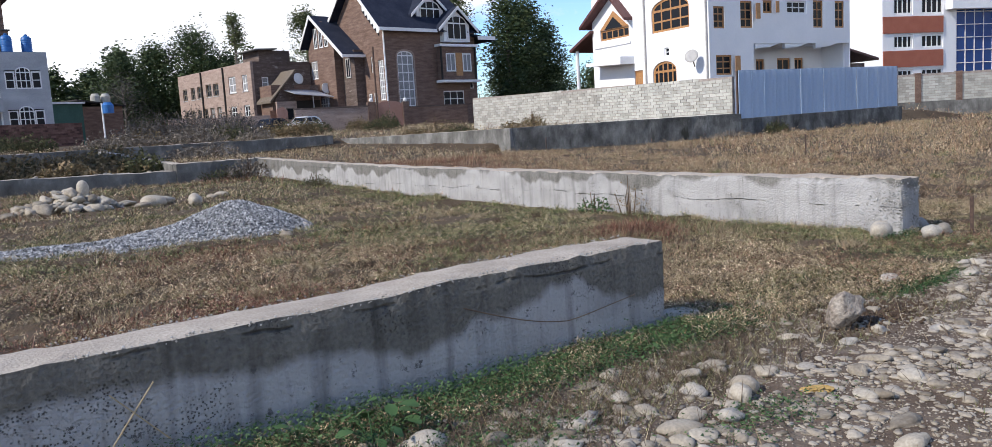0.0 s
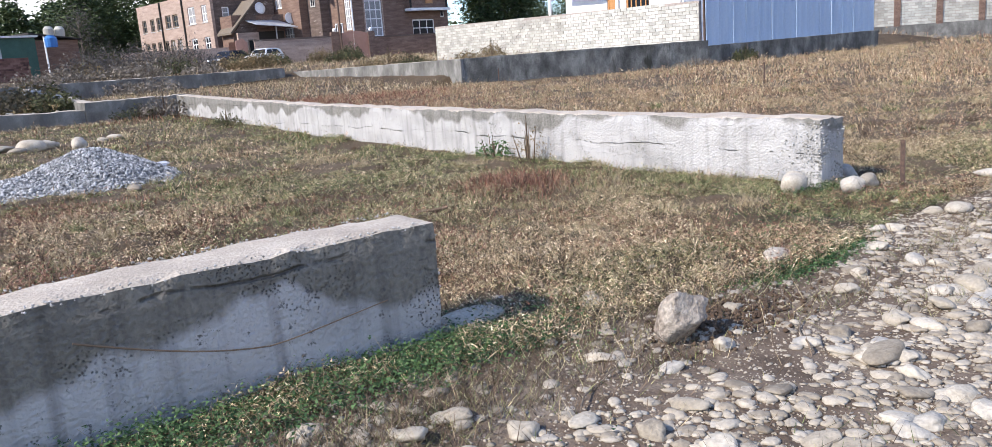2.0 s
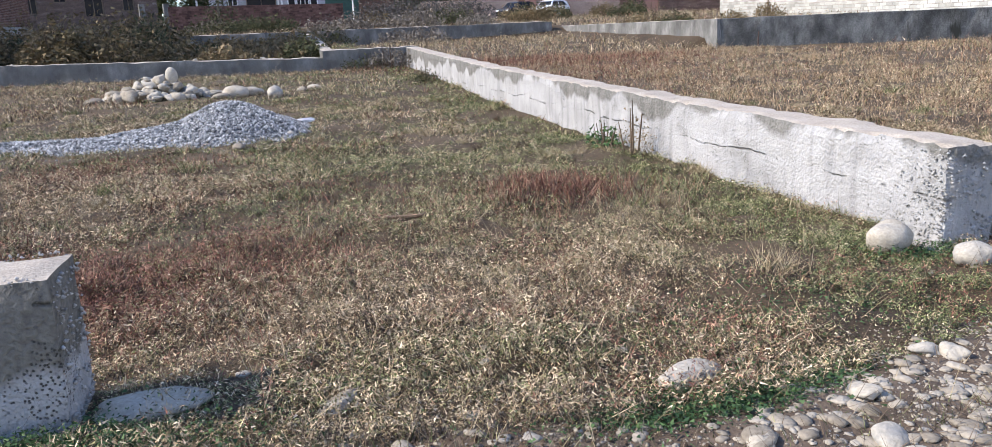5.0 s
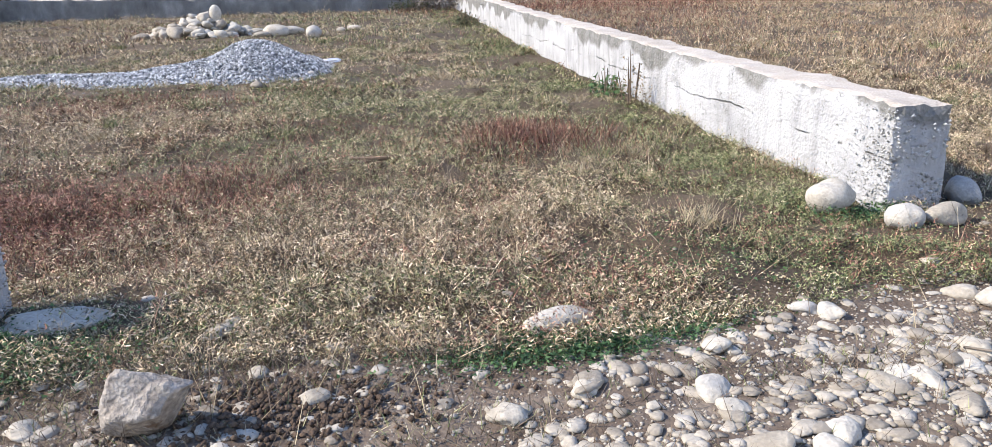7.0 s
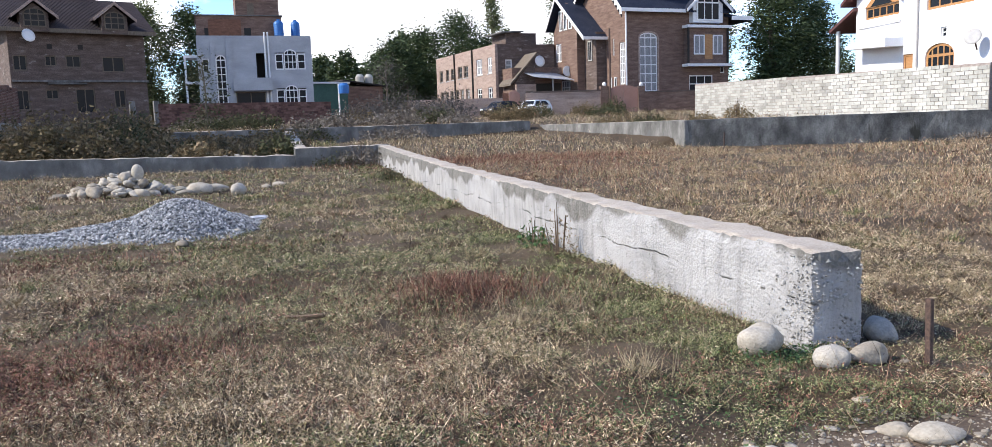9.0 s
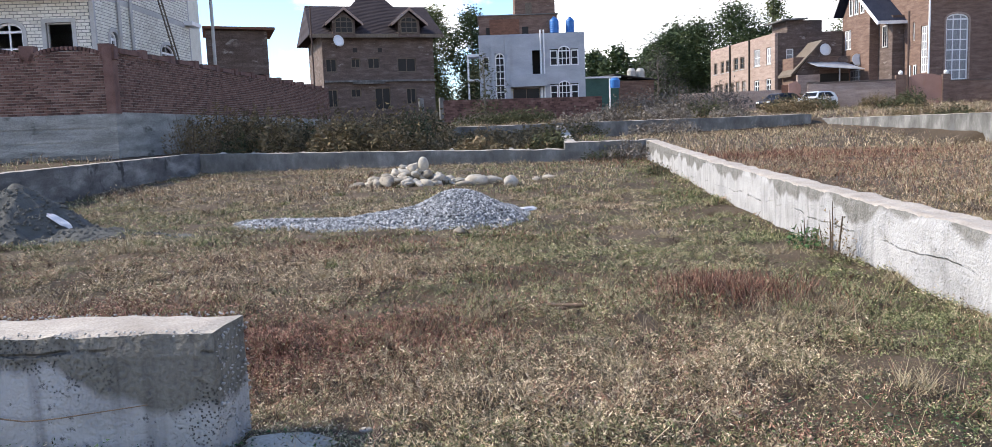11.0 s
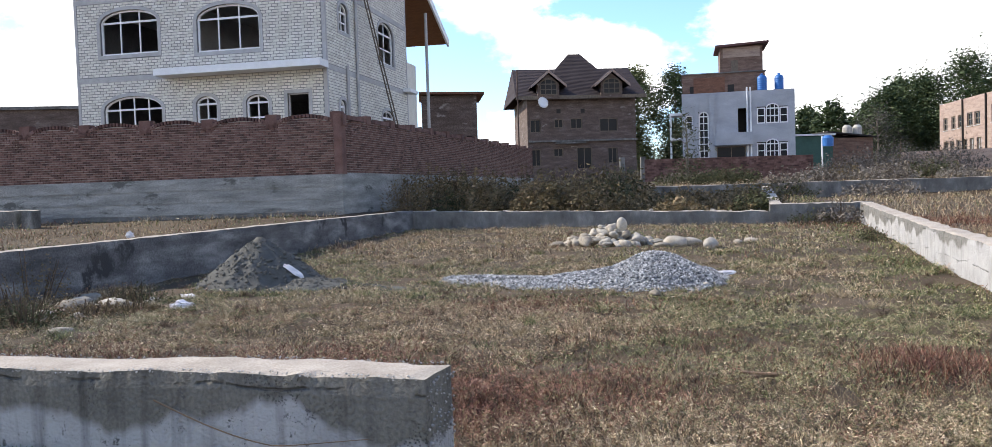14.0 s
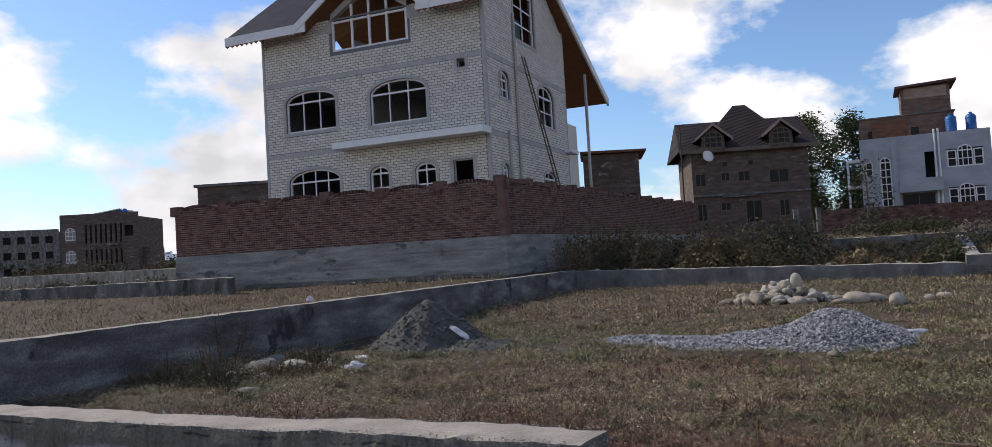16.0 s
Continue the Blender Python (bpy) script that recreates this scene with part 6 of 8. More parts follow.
def far_walls():
    # block wall on the retaining wall, pale blue sheet fence, block wall with brick piers
    p, q = Vector((35.35, 52.5, 0)), Vector((35.35, 29.05, 0))
    L = (q - p).length
    ang = math.degrees(math.atan2(q.y - p.y, q.x - p.x))
    w = thing("block_wall", "pale sunlit cement block wall running back from a fence", "wall", pose(p.x, p.y, 1.0, 0, 0, ang), kind="structure")
    part("core", MB().prism([(0, 0), (L, 0), (L, 2.30), (0, 2.68)], 0.03, 0.2), M_MORTAR, w)
    lay(w, Matrix.Translation((0, 0.03, 0)), courses(0, L, 0, 2.72, 0.44, 0.17, lambda u, z, l: z < 2.62 - 0.36 * u / L), 0.17, 0.02, 0.02, M_BLOCK, M_BLOCK_ONE, (L, 1.5), 300, "block")
    f = thing("sheet_fence", "pale blue corrugated sheet fence on a concrete footing", "fence", pose(35.5, 28.75, 1.16, 0, 0, -5.7))
    n, FL = 14, 12.6
    me = None
    for k in range(n):
        if me is None:
            mb, wdt, st = MB(), FL / n, 10
            pr = [(wdt * i / st, 0.02 * math.sin(i * math.tau / 5) + 0.03) for i in range(st + 1)]
            mb.add([(x, y, z) for z in (0, 2.42) for x, y in pr], [(i, i + 1, i + 2 + st, i + 1 + st) for i in range(st)])
            mb.box(0.0, 0.05, -0.0, 0.035, 0, 2.42)
            me = mesh_of("panel", mb, M_FENCE)
        ob = new("panel", me)
        ob.parent = f
        ob.matrix_basis = pose(k * FL / n, random.uniform(-0.02, 0.02), 0, 0, 0, 0)
    for k in range(5):
        part("fence_post", MB().box(k * FL / 4 - 0.04, k * FL / 4 + 0.04, 0.06, 0.14, -0.1, 2.4), M_IRON, f)
    g = thing("pier_wall", "pale block wall with slim brick piers", "wall", pose(55.9, 31.6, 1.2, 0, 0, -35), kind="structure")
    part("core", MB().box(-5, 22, 0.03, 0.2, -1, 2.1), M_MORTAR, g)
    part("footing", MB().box(-5, 22, -0.05, 0.3, -1.2, 0.25), M_CONC, g)
    lay(g, Matrix.Translation((0, 0.03, 0)), courses(-5, 22, 0.25, 2.1, 0.44, 0.17, lambda u, z, l: True), 0.17, 0.02, 0.02, M_BLOCK, M_BLOCK_ONE, (2, 1), 60, "block")
    for k in range(10):
        part("pier", MB().box(-4.6 + k * 2.75, -4.2 + k * 2.75, -0.06, 0.24, 0.2, 2.15), M_BROWNBRICK, g)
    # yard wall and gate in front of the gabled house
    y = thing("yard_wall", "pale pink brick yard wall beside a lane", "wall", pose(30.7, 75.2, 1.9, 0, 0, -9), kind="structure")
    part("wall", MB().box(0, 7.0, 0, 0.25, -0.5, 2.25), M_PINKBRICK, y)
    part("coping", MB().box(-0.05, 7.0, -0.05, 0.3, 2.25, 2.4), M_DARKBRICK, y)
    part("gate_pier", MB().box(7.0, 7.8, -0.1, 0.4, -0.5, 2.7), M_BROWNBRICK, y)
    part("gate_pier", MB().box(10.6, 11.2, -0.1, 0.4, -0.5, 2.6), M_BROWNBRICK, y)
    part("wall", MB().box(11.2, 17.5, 0, 0.25, -0.5, 2.0), M_BROWNBRICK, y)
    part("coping", MB().box(11.2, 17.5, -0.05, 0.3, 2.0, 2.12), M_DARKBRICK, y)
    gt = thing("gate", "faded orange sheet-metal yard gate with arched top", "gate", pose(30.7, 75.2, 1.9, 0, 0, -9))
    for a in (7.82, 9.22):
        t = 2.75 if a < 9 else 2.75
        part("leaf", MB().prism([(a, 0), (a + 1.37, 0), (a + 1.37, 2.45 if a > 9 else t), (a + 0.7, 2.68), (a, t if a > 9 else 2.45)], 0.1, 0.16), M_GATE, gt)
    part("pole", MB().rod((7.85, -0.3, 0), (7.85, -0.3, 8.0), 0.08), M_IRON, thing("electric_pole", "tall thin dark iron pole by a gate", "pole", pose(30.7, 75.2, 1.8, 0, 0, -9)))
    for x, s in ((7.4, 2.68), (10.9, 2.58)):
        part("globe", MB().lathe((x, 0.15, s), [(0.05, 0), (0.16, 0.08), (0.2, 0.2), (0.14, 0.34), (0.02, 0.4)], 10), M_WHITE, thing("gate_lamp", "white globe lamp on a gate pier", "lamp", y.matrix_basis), smooth=True)
    k = thing("lane_gate_pier", "orange painted gate pier beside parked cars", "gate", pose(29.5, 76.6, 1.95, 0, 0, -9))
    part("pier", MB().prism([(0, 0), (1.0, 0), (1.0, 2.2), (0.6, 2.6), (0, 2.4)], 0, 0.3), M_GATE, k)
    part("wall", MB().box(-9.5, -0.6, 0.2, 0.45, 0, 1.9), M_PINKBRICK, k)
    part("gate_leaf", MB().box(-0.6, -0.05, 0.1, 0.18, 0, 2.3), M_RUST, k)
    # dark brick wall in front of the grey house
    r = thing("garden_wall", "low dark red brick garden wall", "wall", pose(-1.0, 73.5, 0.8, 0, 0, 20), kind="structure")
    part("wall", MB().box(0.3, 15.2, 0, 0.3, 0, 3.15), M_BRICK, r)
    lay(r, I4, courses(0.3, 15.2, 1.2, 3.15, 0.4, 0.16, lambda u, z, l: True), 0.16, 0.02, 0.02, M_BRICK, M_BRICK_ONE, (8, 2), 100)
    for u in (-0.1, 0.2):
        part("gate_post", MB().box(u * 6 - 1.2, u * 6 - 0.8, 0, 0.4, 0, 3.4), M_CONC, r)
    part("left_wall", MB().box(-14.0, -2.0, 0.6, 0.9, 0, 2.6), M_DARKBRICK, r)
    s = thing("green_shed", "green sheet shed with flat roof", "shed", pose(12.7, 100.0, 1.5, 0, 0, 20))
    part("wall", MB().box(0, 4.6, 0, 4, 0, 5.2), M_GREENSHED, s)
    part("roof", MB().box(-0.2, 4.8, -0.3, 4.2, 5.2, 5.4), M_TIN, s)
    part("annex", MB().box(4.2, 9.5, 0.5, 4, 0, 4.9), M_BROWNBRICK, s)
    part("annex_roof", MB().slab((4.1, 0.1, 5.7), (9.8, 0.1, 5.0), (9.8, 4.2, 5.0), (4.1, 4.2, 5.7), 0.15), M_DARK, s)
    for x in (7.0, 8.2):
        part("roof_tank", MB().lathe((x, 1.5, 5.2), [(0.5, 0), (0.52, 0.9), (0.3, 1.2)], 12), M_BLOCK, s)
    t = thing("pole_tank", "small blue tank on a white post", "tank", pose(13.4, 68.2, float(ground_z(13.4, 68.2))))
    part("post", MB().rod((-0.25, 0, 0), (-0.25, 0, 3.1), 0.06), M_WHITE, t)
    part("tank", MB().lathe((0.15, 0, 2.35), [(0.4, 0), (0.42, 0.6), (0.25, 0.8)], 14), M_TANK, t)


far_walls()


# ---- stones ----
def stone_mesh(name, seed, flat=0.6, sub=2, material=M_ROCK, rough=0.16, cut=0.0):
    bm = bmesh.new()
    bmesh.ops.create_icosphere(bm, subdivisions=sub, radius=1.0)
    rs = random.Random(seed * 11 + 3)
    planes = [Vector((rs.gauss(0, 1), rs.gauss(0, 1), rs.gauss(0, 1))).normalized() for _ in range(9)] if cut else []
    for v in bm.verts:
        for q in planes:
            over = v.co.dot(q) - cut
            if over > 0:
                v.co -= q * over * 0.9
    for v in bm.verts:
        n = noise.noise_vector(v.co * 0.9 + Vector((seed * 7.3, seed * 3.1, 0)))
        k = 1 + rough * 2.2 * n.x + rough * 0.5 * noise.noise(v.co * 2.7 + Vector((seed, 0, 0))) + (0.05 * noise.noise(v.co * 7.0) if sub > 3 else 0.0)
        v.co = Vector((v.co.x * k * (1.0 + 0.15 * (seed % 3)), v.co.y * k, v.co.z * k * flat))
    me = bpy.data.meshes.new(name)
    bm.to_mesh(me)
    bm.free()
    me.materials.append(material)
    me.polygons.foreach_set("use_smooth", [True] * len(me.polygons))
    return me


STONES = [stone_mesh("stone", k, 0.42 + 0.06 * (k % 5), 3, rough=0.22, cut=0.8 if k % 2 else 0.88) for k in range(10)]


def rock(name, x, y, sx, sy, sz, rz=0, tilt=0, label="", seed=1, sink=0.25, group="", rough=0.16, z=None, cut=0.9, sub=3, material=M_ROCK):
    me = stone_mesh(name, seed, 1.0, sub, material, rough, cut)
    ob = new(name, me)
    zz = float(ground_z(x, y)) if z is None else z
    ob.matrix_basis = Matrix.Translation((x, y, zz + sz * (1 - sink * 2))) @ Euler((radians(tilt), radians(tilt * 0.4), radians(rz))).to_matrix().to_4x4() @ Matrix.Diagonal((sx, sy, sz, 1))
    return tagged(ob, label, "stone", group)


M_BOULDER = surface("rough_grey_boulder", [(0.25, (0.12, 0.095, 0.075)), (0.45, (0.25, 0.215, 0.18)), (0.7, (0.36, 0.325, 0.28))], 9, 0.9, 1.0, 45, fine=0.35, spots=(0.6, (0.13, 0.085, 0.055), 7, (1, 1, 1)))
rock("boulder", 6.90, 5.20, 0.15, 0.125, 0.19, 25, 20, "upright rough grey boulder beside a scraped hollow", 9, 0.14, rough=0.2, cut=0.56, sub=4, material=M_BOULDER)
rock("rounded_stone", 10.62, 7.10, 0.13, 0.12, 0.13, 10, 8, "egg-shaped pale stone leaning at a wall's foot", 2, 0.12, rough=0.15)
rock("rounded_stone", 10.80, 6.60, 0.105, 0.10, 0.09, 60, 5, "round pale stone in grass at a wall's end", 3, 0.12, rough=0.15)
rock("rounded_stone", 11.10, 6.62, 0.13, 0.095, 0.075, 15, 3, "flat pale stone in grass at a wall's end", 5, 0.12, rough=0.15)
rock("rounded_stone", 11.66, 7.18, 0.12, 0.11, 0.10, 40, 3, "round pale stone behind a wall's end", 6, 0.12, rough=0.15)
rock("flat_slab", 6.24, 6.24, 0.24, 0.13, 0.05, 5, 8, "flat grey slab leaning by a wall's broken end", 7, 0.2, rough=0.15, cut=0.68)
rock("flat_stone", 8.52, 5.80, 0.155, 0.085, 0.05, 20, 6, "long pale flat stone on a clover patch", 8, 0.2, rough=0.1)
for k, (x, y, r, f) in enumerate(((9.1, 3.9, 0.16, 0.5), (8.6, 4.55, 0.11, 0.6), (9.75, 4.2, 0.18, 0.35), (10.3, 4.55, 0.13, 0.6), (7.3, 4.35, 0.12, 0.4), (5.15, 4.75, 0.085, 0.8), (5.3, 4.85, 0.085, 0.8), (4.6, 4.7, 0.10, 0.5),
                                  (3.5, 5.35, 0.13, 0.5), (3.3, 4.3, 0.13, 0.6), (12.2, 6.0, 0.12, 0.45), (12.9, 5.7, 0.14, 0.45), (11.9, 5.2, 0.15, 0.5), (12.6, 5.0, 0.16, 0.3), (14.0, 6.2, 0.16, 0.4), (10.6, 5.55, 0.12, 0.5))):
    rock("river_stone", x, y, r * 0.95, r * 0.72, r * f * 0.85, k * 47, 4, "pale rounded river stone on a silt track", 10 + k, 0.25, "larger track stones", 0.09)


def track_stones():
    n = 42000
    x = rng.uniform(-1, 18, n * 5)
    y = rng.uniform(0.2, 6.6, n * 5)
    edge = 5.75 + 0.35 * wob(x, y, 0.25, 9.0) + 0.03 * (x - 7)
    bed = 0.55 * vnoise(x, y, 0.55, 5) + 0.45 * vnoise(x, y, 1.9, 6)
    bed = bed + 0.22 * np.exp(-(((x - 9.6) / 1.3) ** 2 + ((y - 4.7) / 0.9) ** 2)) - 0.18 * np.exp(-(((x - 7.3) / 0.9) ** 2 + ((y - 4.8) / 0.35) ** 2))
    den = np.clip((edge - y) / 0.9 + 0.15, 0.02, 1) * np.clip((bed - 0.22) / 0.32, 0.16, 1) * (1 - 0.72 * sstep(10.0, 11.4, x) * sstep(5.9, 5.3, y))
    den = den * sstep(0.2, 2.6, y) * sstep(-1, 1.2, x) * sstep(18, 15, x)
    den = den * (1 - 0.75 * np.exp(-(((x - 7.6) / 0.8) ** 2 + ((y - 5.2) / 0.45) ** 2)))
    k = rng.random(n * 5) < den
    x, y = x[k][:n], y[k][:n]
    r = np.clip(rng.lognormal(-4.45, 0.6, len(x)), 0.005, 0.05)
    r[np.hypot(x - 6, y - 3.5) > 12] *= 1.2
    mx = np.concatenate([rng.uniform(1.6, 7.2, 520), rng.normal(9.7, 0.9, 160), rng.uniform(7.0, 14, 140)])
    my = np.concatenate([rng.uniform(3.2, 5.45, 520), rng.normal(4.8, 0.5, 160), rng.uniform(3.0, 5.6, 140)])
    mk = (np.hypot((mx - 7.3) / 0.8, (my - 5.0) / 0.45) > 1) & (np.hypot(mx - 6.9, my - 5.2) > 0.3) & (rng.random(len(mx)) < 0.35 + 0.9 * vnoise(mx, my, 1.3, 41))
    x, y, r = np.concatenate([x, mx[mk]]), np.concatenate([y, my[mk]]), np.concatenate([r, np.clip(rng.lognormal(-3.45, 0.32, mk.sum()), 0.015, 0.06)])
    order = np.argsort(-r * (np.abs(x - 7) < 5))
    x, y, r = x[order], y[order], r[order]
    z = ground_z(x, y)
    for i in range(300):
        ob = new("stone", STONES[i % 10])
        ob.parent = ground
        s = r[i] * 1.15
        ob.matrix_basis = Matrix.Translation((x[i], y[i], z[i] + s * 0.16)) @ Euler((random.uniform(-0.25, 0.25), random.uniform(-0.25, 0.25), random.uniform(0, 6.28))).to_matrix().to_4x4() @ Matrix.Diagonal((s * random.uniform(1.0, 1.5), s, s * random.uniform(0.8, 1.2), 1))
    base = []
    for sd, sub in ((1, 2), (2, 2), (3, 2), (4, 2), (1, 1), (2, 1), (5, 1), (6, 1)):
        me = stone_mesh("tmp", sd, 0.48, sub, rough=0.24, cut=0.82 if sub > 1 else 0.0)
        co = np.array([v.co[:] for v in me.vertices])
        fa = np.array([p.vertices[:] for p in me.polygons])
        base.append((co, fa))
        bpy.data.meshes.remove(me)
    V, F, o = [], [], 0
    for i in range(300, len(x)):
        co, fa = base[i % 4 + (4 if r[i] < 0.02 or abs(x[i] - 7) > 6 else 0)]
        a = random.uniform(0, 6.28)
        s = r[i]
        ca, sa, e = math.cos(a), math.sin(a), random.uniform(0.9, 1.5)
        h = random.uniform(0.7, 1.3)
        v = np.stack([(co[:, 0] * ca * e - co[:, 1] * sa) * s + x[i], (co[:, 0] * sa * e + co[:, 1] * ca) * s + y[i], co[:, 2] * s * h * 0.85 + z[i] + s * 0.08], -1)
        V.append(v)
        F.append(fa + o)
        o += len(co)
    indexed("pebbles", np.concatenate(V), np.concatenate(F), M_ROCKS, ground, kind="stuff", smooth=True)


track_stones()


def scatter_bits(name, x, y, z, r, material, parent=None, label="", category="", kind="stuff"):
    """Many small crushed stones in one mesh: squashed octahedra."""
    n = len(x)
    oct_ = np.array([(1, 0, 0), (0, 1, 0), (-1, 0, 0), (0, -1, 0), (0, 0, 1), (0, 0, -1)], float)
    tri = np.array([(0, 1, 4), (1, 2, 4), (2, 3, 4), (3, 0, 4), (1, 0, 5), (2, 1, 5), (3, 2, 5), (0, 3, 5)])
    a = rng.uniform(0, 6.28, n)
    c, s = np.cos(a), np.sin(a)
    sc = rng.uniform(0.6, 1.3, (n, 6, 3)) * oct_ * r[:, None, None]
    vx = sc[:, :, 0] * c[:, None] - sc[:, :, 1] * s[:, None] + x[:, None]
    vy = sc[:, :, 0] * s[:, None] + sc[:, :, 1] * c[:, None] + y[:, None]
    v = np.stack([vx, vy, sc[:, :, 2] * 0.8 + z[:, None]], -1).reshape(-1, 3)
    f = (tri[None] + (np.arange(n) * 6)[:, None, None]).reshape(-1, 3)
    return indexed(name, v, f, material, parent, label, category, kind)


def heap_mesh(x0, x1, y0, y1, step, hf):
    xs, ys = np.arange(x0, x1, step), np.arange(y0, y1, step)
    X, Y = np.meshgrid(xs, ys, indexing="ij")
    Z = ground_z(X, Y) + hf(X, Y) - 0.03
    v = np.stack([X, Y, Z], -1).reshape(-1, 3)
    i = np.arange(X.size).reshape(X.shape)
    return v, np.stack([i[:-1, :-1], i[1:, :-1], i[1:, 1:], i[:-1, 1:]], -1).reshape(-1, 4)


def gravel_h(x, y):
    d = np.hypot((x - 6.15) / 1.25, (y - 16.5) / 1.7)
    cone = 0.60 * np.clip(1.02 - np.sqrt(d * d + 0.02), 0, 1)
    t = np.clip((x - 2.2) / 3.6, 0, 1)
    tail = (0.05 + 0.30 * t * t) * np.clip(1 - np.abs(y - 16.2 + 0.15 * np.sin(x * 2)) / (0.8 + 0.5 * t), 0, 1) * (x > 2.2) * (x < 6.4)
    return np.maximum(cone, tail) + 0.015 * wob(x, y, 1.3, 2.0) * (np.maximum(cone, tail) > 0.02)


gh = thing("gravel_heap", "heap of crushed blue-grey gravel with a low trailing end", "gravel")
gv_, gf_ = heap_mesh(1.9, 7.8, 14.4, 18.4, 0.08, gravel_h)
indexed("heap", gv_, gf_, M_GRAVEL, gh, smooth=True)
px_ = rng.uniform(1.9, 7.6, 30000)
py_ = rng.uniform(14.4, 18.5, 30000)
hh_ = gravel_h(px_, py_)
keep_ = (hh_ > 0.015) | ((rng.random(30000) < 0.04) & (np.hypot((px_ - 4.6) / 3.2, (py_ - 16.2) / 2.0) < 1))
px_, py_, hh_ = px_[keep_], py_[keep_], hh_[keep_]
scatter_bits("gravel", px_, py_, ground_z(px_, py_) + hh_ - 0.02, rng.uniform(0.014, 0.034, len(px_)), M_GRAVEL, gh)


def sand_h(x, y):
    d = np.hypot((x + 1.35) / 1.15, (y - 15.8) / 1.3)
    a = 1.0 * np.clip(1.05 - np.sqrt(d * d + 0.008), 0, 1) ** 0.95
    d2 = np.hypot((x + 0.2) / 1.2, (y - 15.4) / 0.9)
    e = 0.22 * np.clip(1 - d2, 0, 1)
    d3 = np.hypot((x - 1.2) / 1.6, (y - 15.2) / 0.7)
    m = np.maximum(np.maximum(a, e), 0.05 * np.clip(1 - d3, 0, 1))
    gully = 0.05 * np.abs(np.sin(np.arctan2(y - 15.8, x + 1.35) * 6 + wob(x, y, 0.8) * 1.5))
    return m - gully * (m > 0.1) + 0.02 * wob(x, y, 2.2, 3.0) * (m > 0.03)


sv_, sf_ = heap_mesh(-3.0, 2.9, 14.1, 17.5, 0.05, sand_h)
indexed("sand_heap", sv_, sf_, M_SAND, None, "steep heap of damp dark grey sand", "sand", smooth=False)
cx_, cy_ = rng.uniform(-2.8, 1.6, 5200), rng.uniform(14.3, 17.3, 5200)
ch_ = sand_h(cx_, cy_)
keep_ = ch_ > 0.03
cx_, cy_, ch_ = cx_[keep_], cy_[keep_], ch_[keep_]
scatter_bits("sand_clods", cx_, cy_, ground_z(cx_, cy_) + ch_ - 0.032, 0.008 + 0.05 * rng.random(len(cx_)) ** 5 + 0.012 * rng.random(len(cx_)), M_SAND, None, "loose clods and lumps on a sand heap", "sand")

pile = thing("stone_pile", "loose pile of pale rounded building stones with one upright", "stones", pose(4.35, 22.9, float(ground_z(4.35, 22.9))))
for i in range(130):
    a, q = random.uniform(0, 6.28), random.random() ** 0.6
    x, y = math.cos(a) * q * 1.15, math.sin(a) * q * 0.8
    s = random.choice((0.05, 0.06, 0.08, 0.1, 0.12, 0.15)) * (1.1 if q > 0.7 else 0.9)
    ob = new("stone", STONES[i % 10])
    ob.parent = pile
    ob.matrix_basis = Matrix.Translation((x, y, 0.46 * (1 - q) * random.uniform(0.3, 1.15) + s * 0.3)) @ Euler((random.uniform(-0.5, 0.5), random.uniform(-0.5, 0.5), a * 3)).to_matrix().to_4x4() @ Matrix.Diagonal((s * 1.2, s, s * 1.2, 1))
ob = new("upright_stone", stone_mesh("upright_stone", 3, 1.0, 3, rough=0.06))
ob.parent = pile
ob.matrix_basis = Matrix.Translation((0.28, -0.1, 0.50)) @ Matrix.Diagonal((0.14, 0.13, 0.21, 1))
for k, (x, y, s, f) in enumerate(((6.0, 22.2, 0.30, 0.5), (6.35, 22.6, 0.24, 0.5), (6.85, 21.8, 0.22, 0.75), (7.45, 22.6, 0.14, 0.5), (7.75, 22.8, 0.15, 0.5), (5.7, 21.9, 0.16, 0.5), (3.05, 22.3, 0.22, 0.4), (7.0, 15.6, 0.13, 0.4), (6.3, 14.6, 0.1, 0.5))):
    rock("field_stone", x, y, s * 1.0, s * 0.8, s * f * 1.0, 37 * k, 5, "pale field stone lying in dry grass", 30 + k, 0.2, "stones in the grass", 0.1)
for k, (x, y, s, f) in enumerate(((-2.1, 11.3, 0.2, 0.6), (-1.75, 11.6, 0.15, 0.6), (-2.5, 12.3, 0.28, 0.5), (-2.0, 12.6, 0.34, 0.45), (-2.9, 12.9, 0.2, 0.6), (-2.3, 11.8, 0.12, 0.6), (-1.3, 11.9, 0.1, 0.5), (-3.2, 13.4, 0.2, 0.5), (-0.9, 10.4, 0.16, 0.4), (-1.6, 12.9, 0.17, 0.5), (-2.7, 11.7, 0.13, 0.5))):
    rock("field_stone", x, y, s * 0.95, s * 0.75, s * f * 0.9, 53 * k, 6, "grey field stone half hidden in weeds", 50 + k, 0.38, "stones in the weeds", 0.12)
for k in range(22):
    x = -3.5 + 11.5 * random.random()
    y = 30.3 + 0.7 * random.random()
    s = random.uniform(0.03, 0.08)
    rock("rubble_stone", x, y, s * 1.2, s, s * 0.8, 31 * k, 5, "small pale rubble stone along a low wall", 70 + k % 6, 0.2, "rubble along the back wall", 0.12, z=0.95 - 0.02 * (x + 3.5))


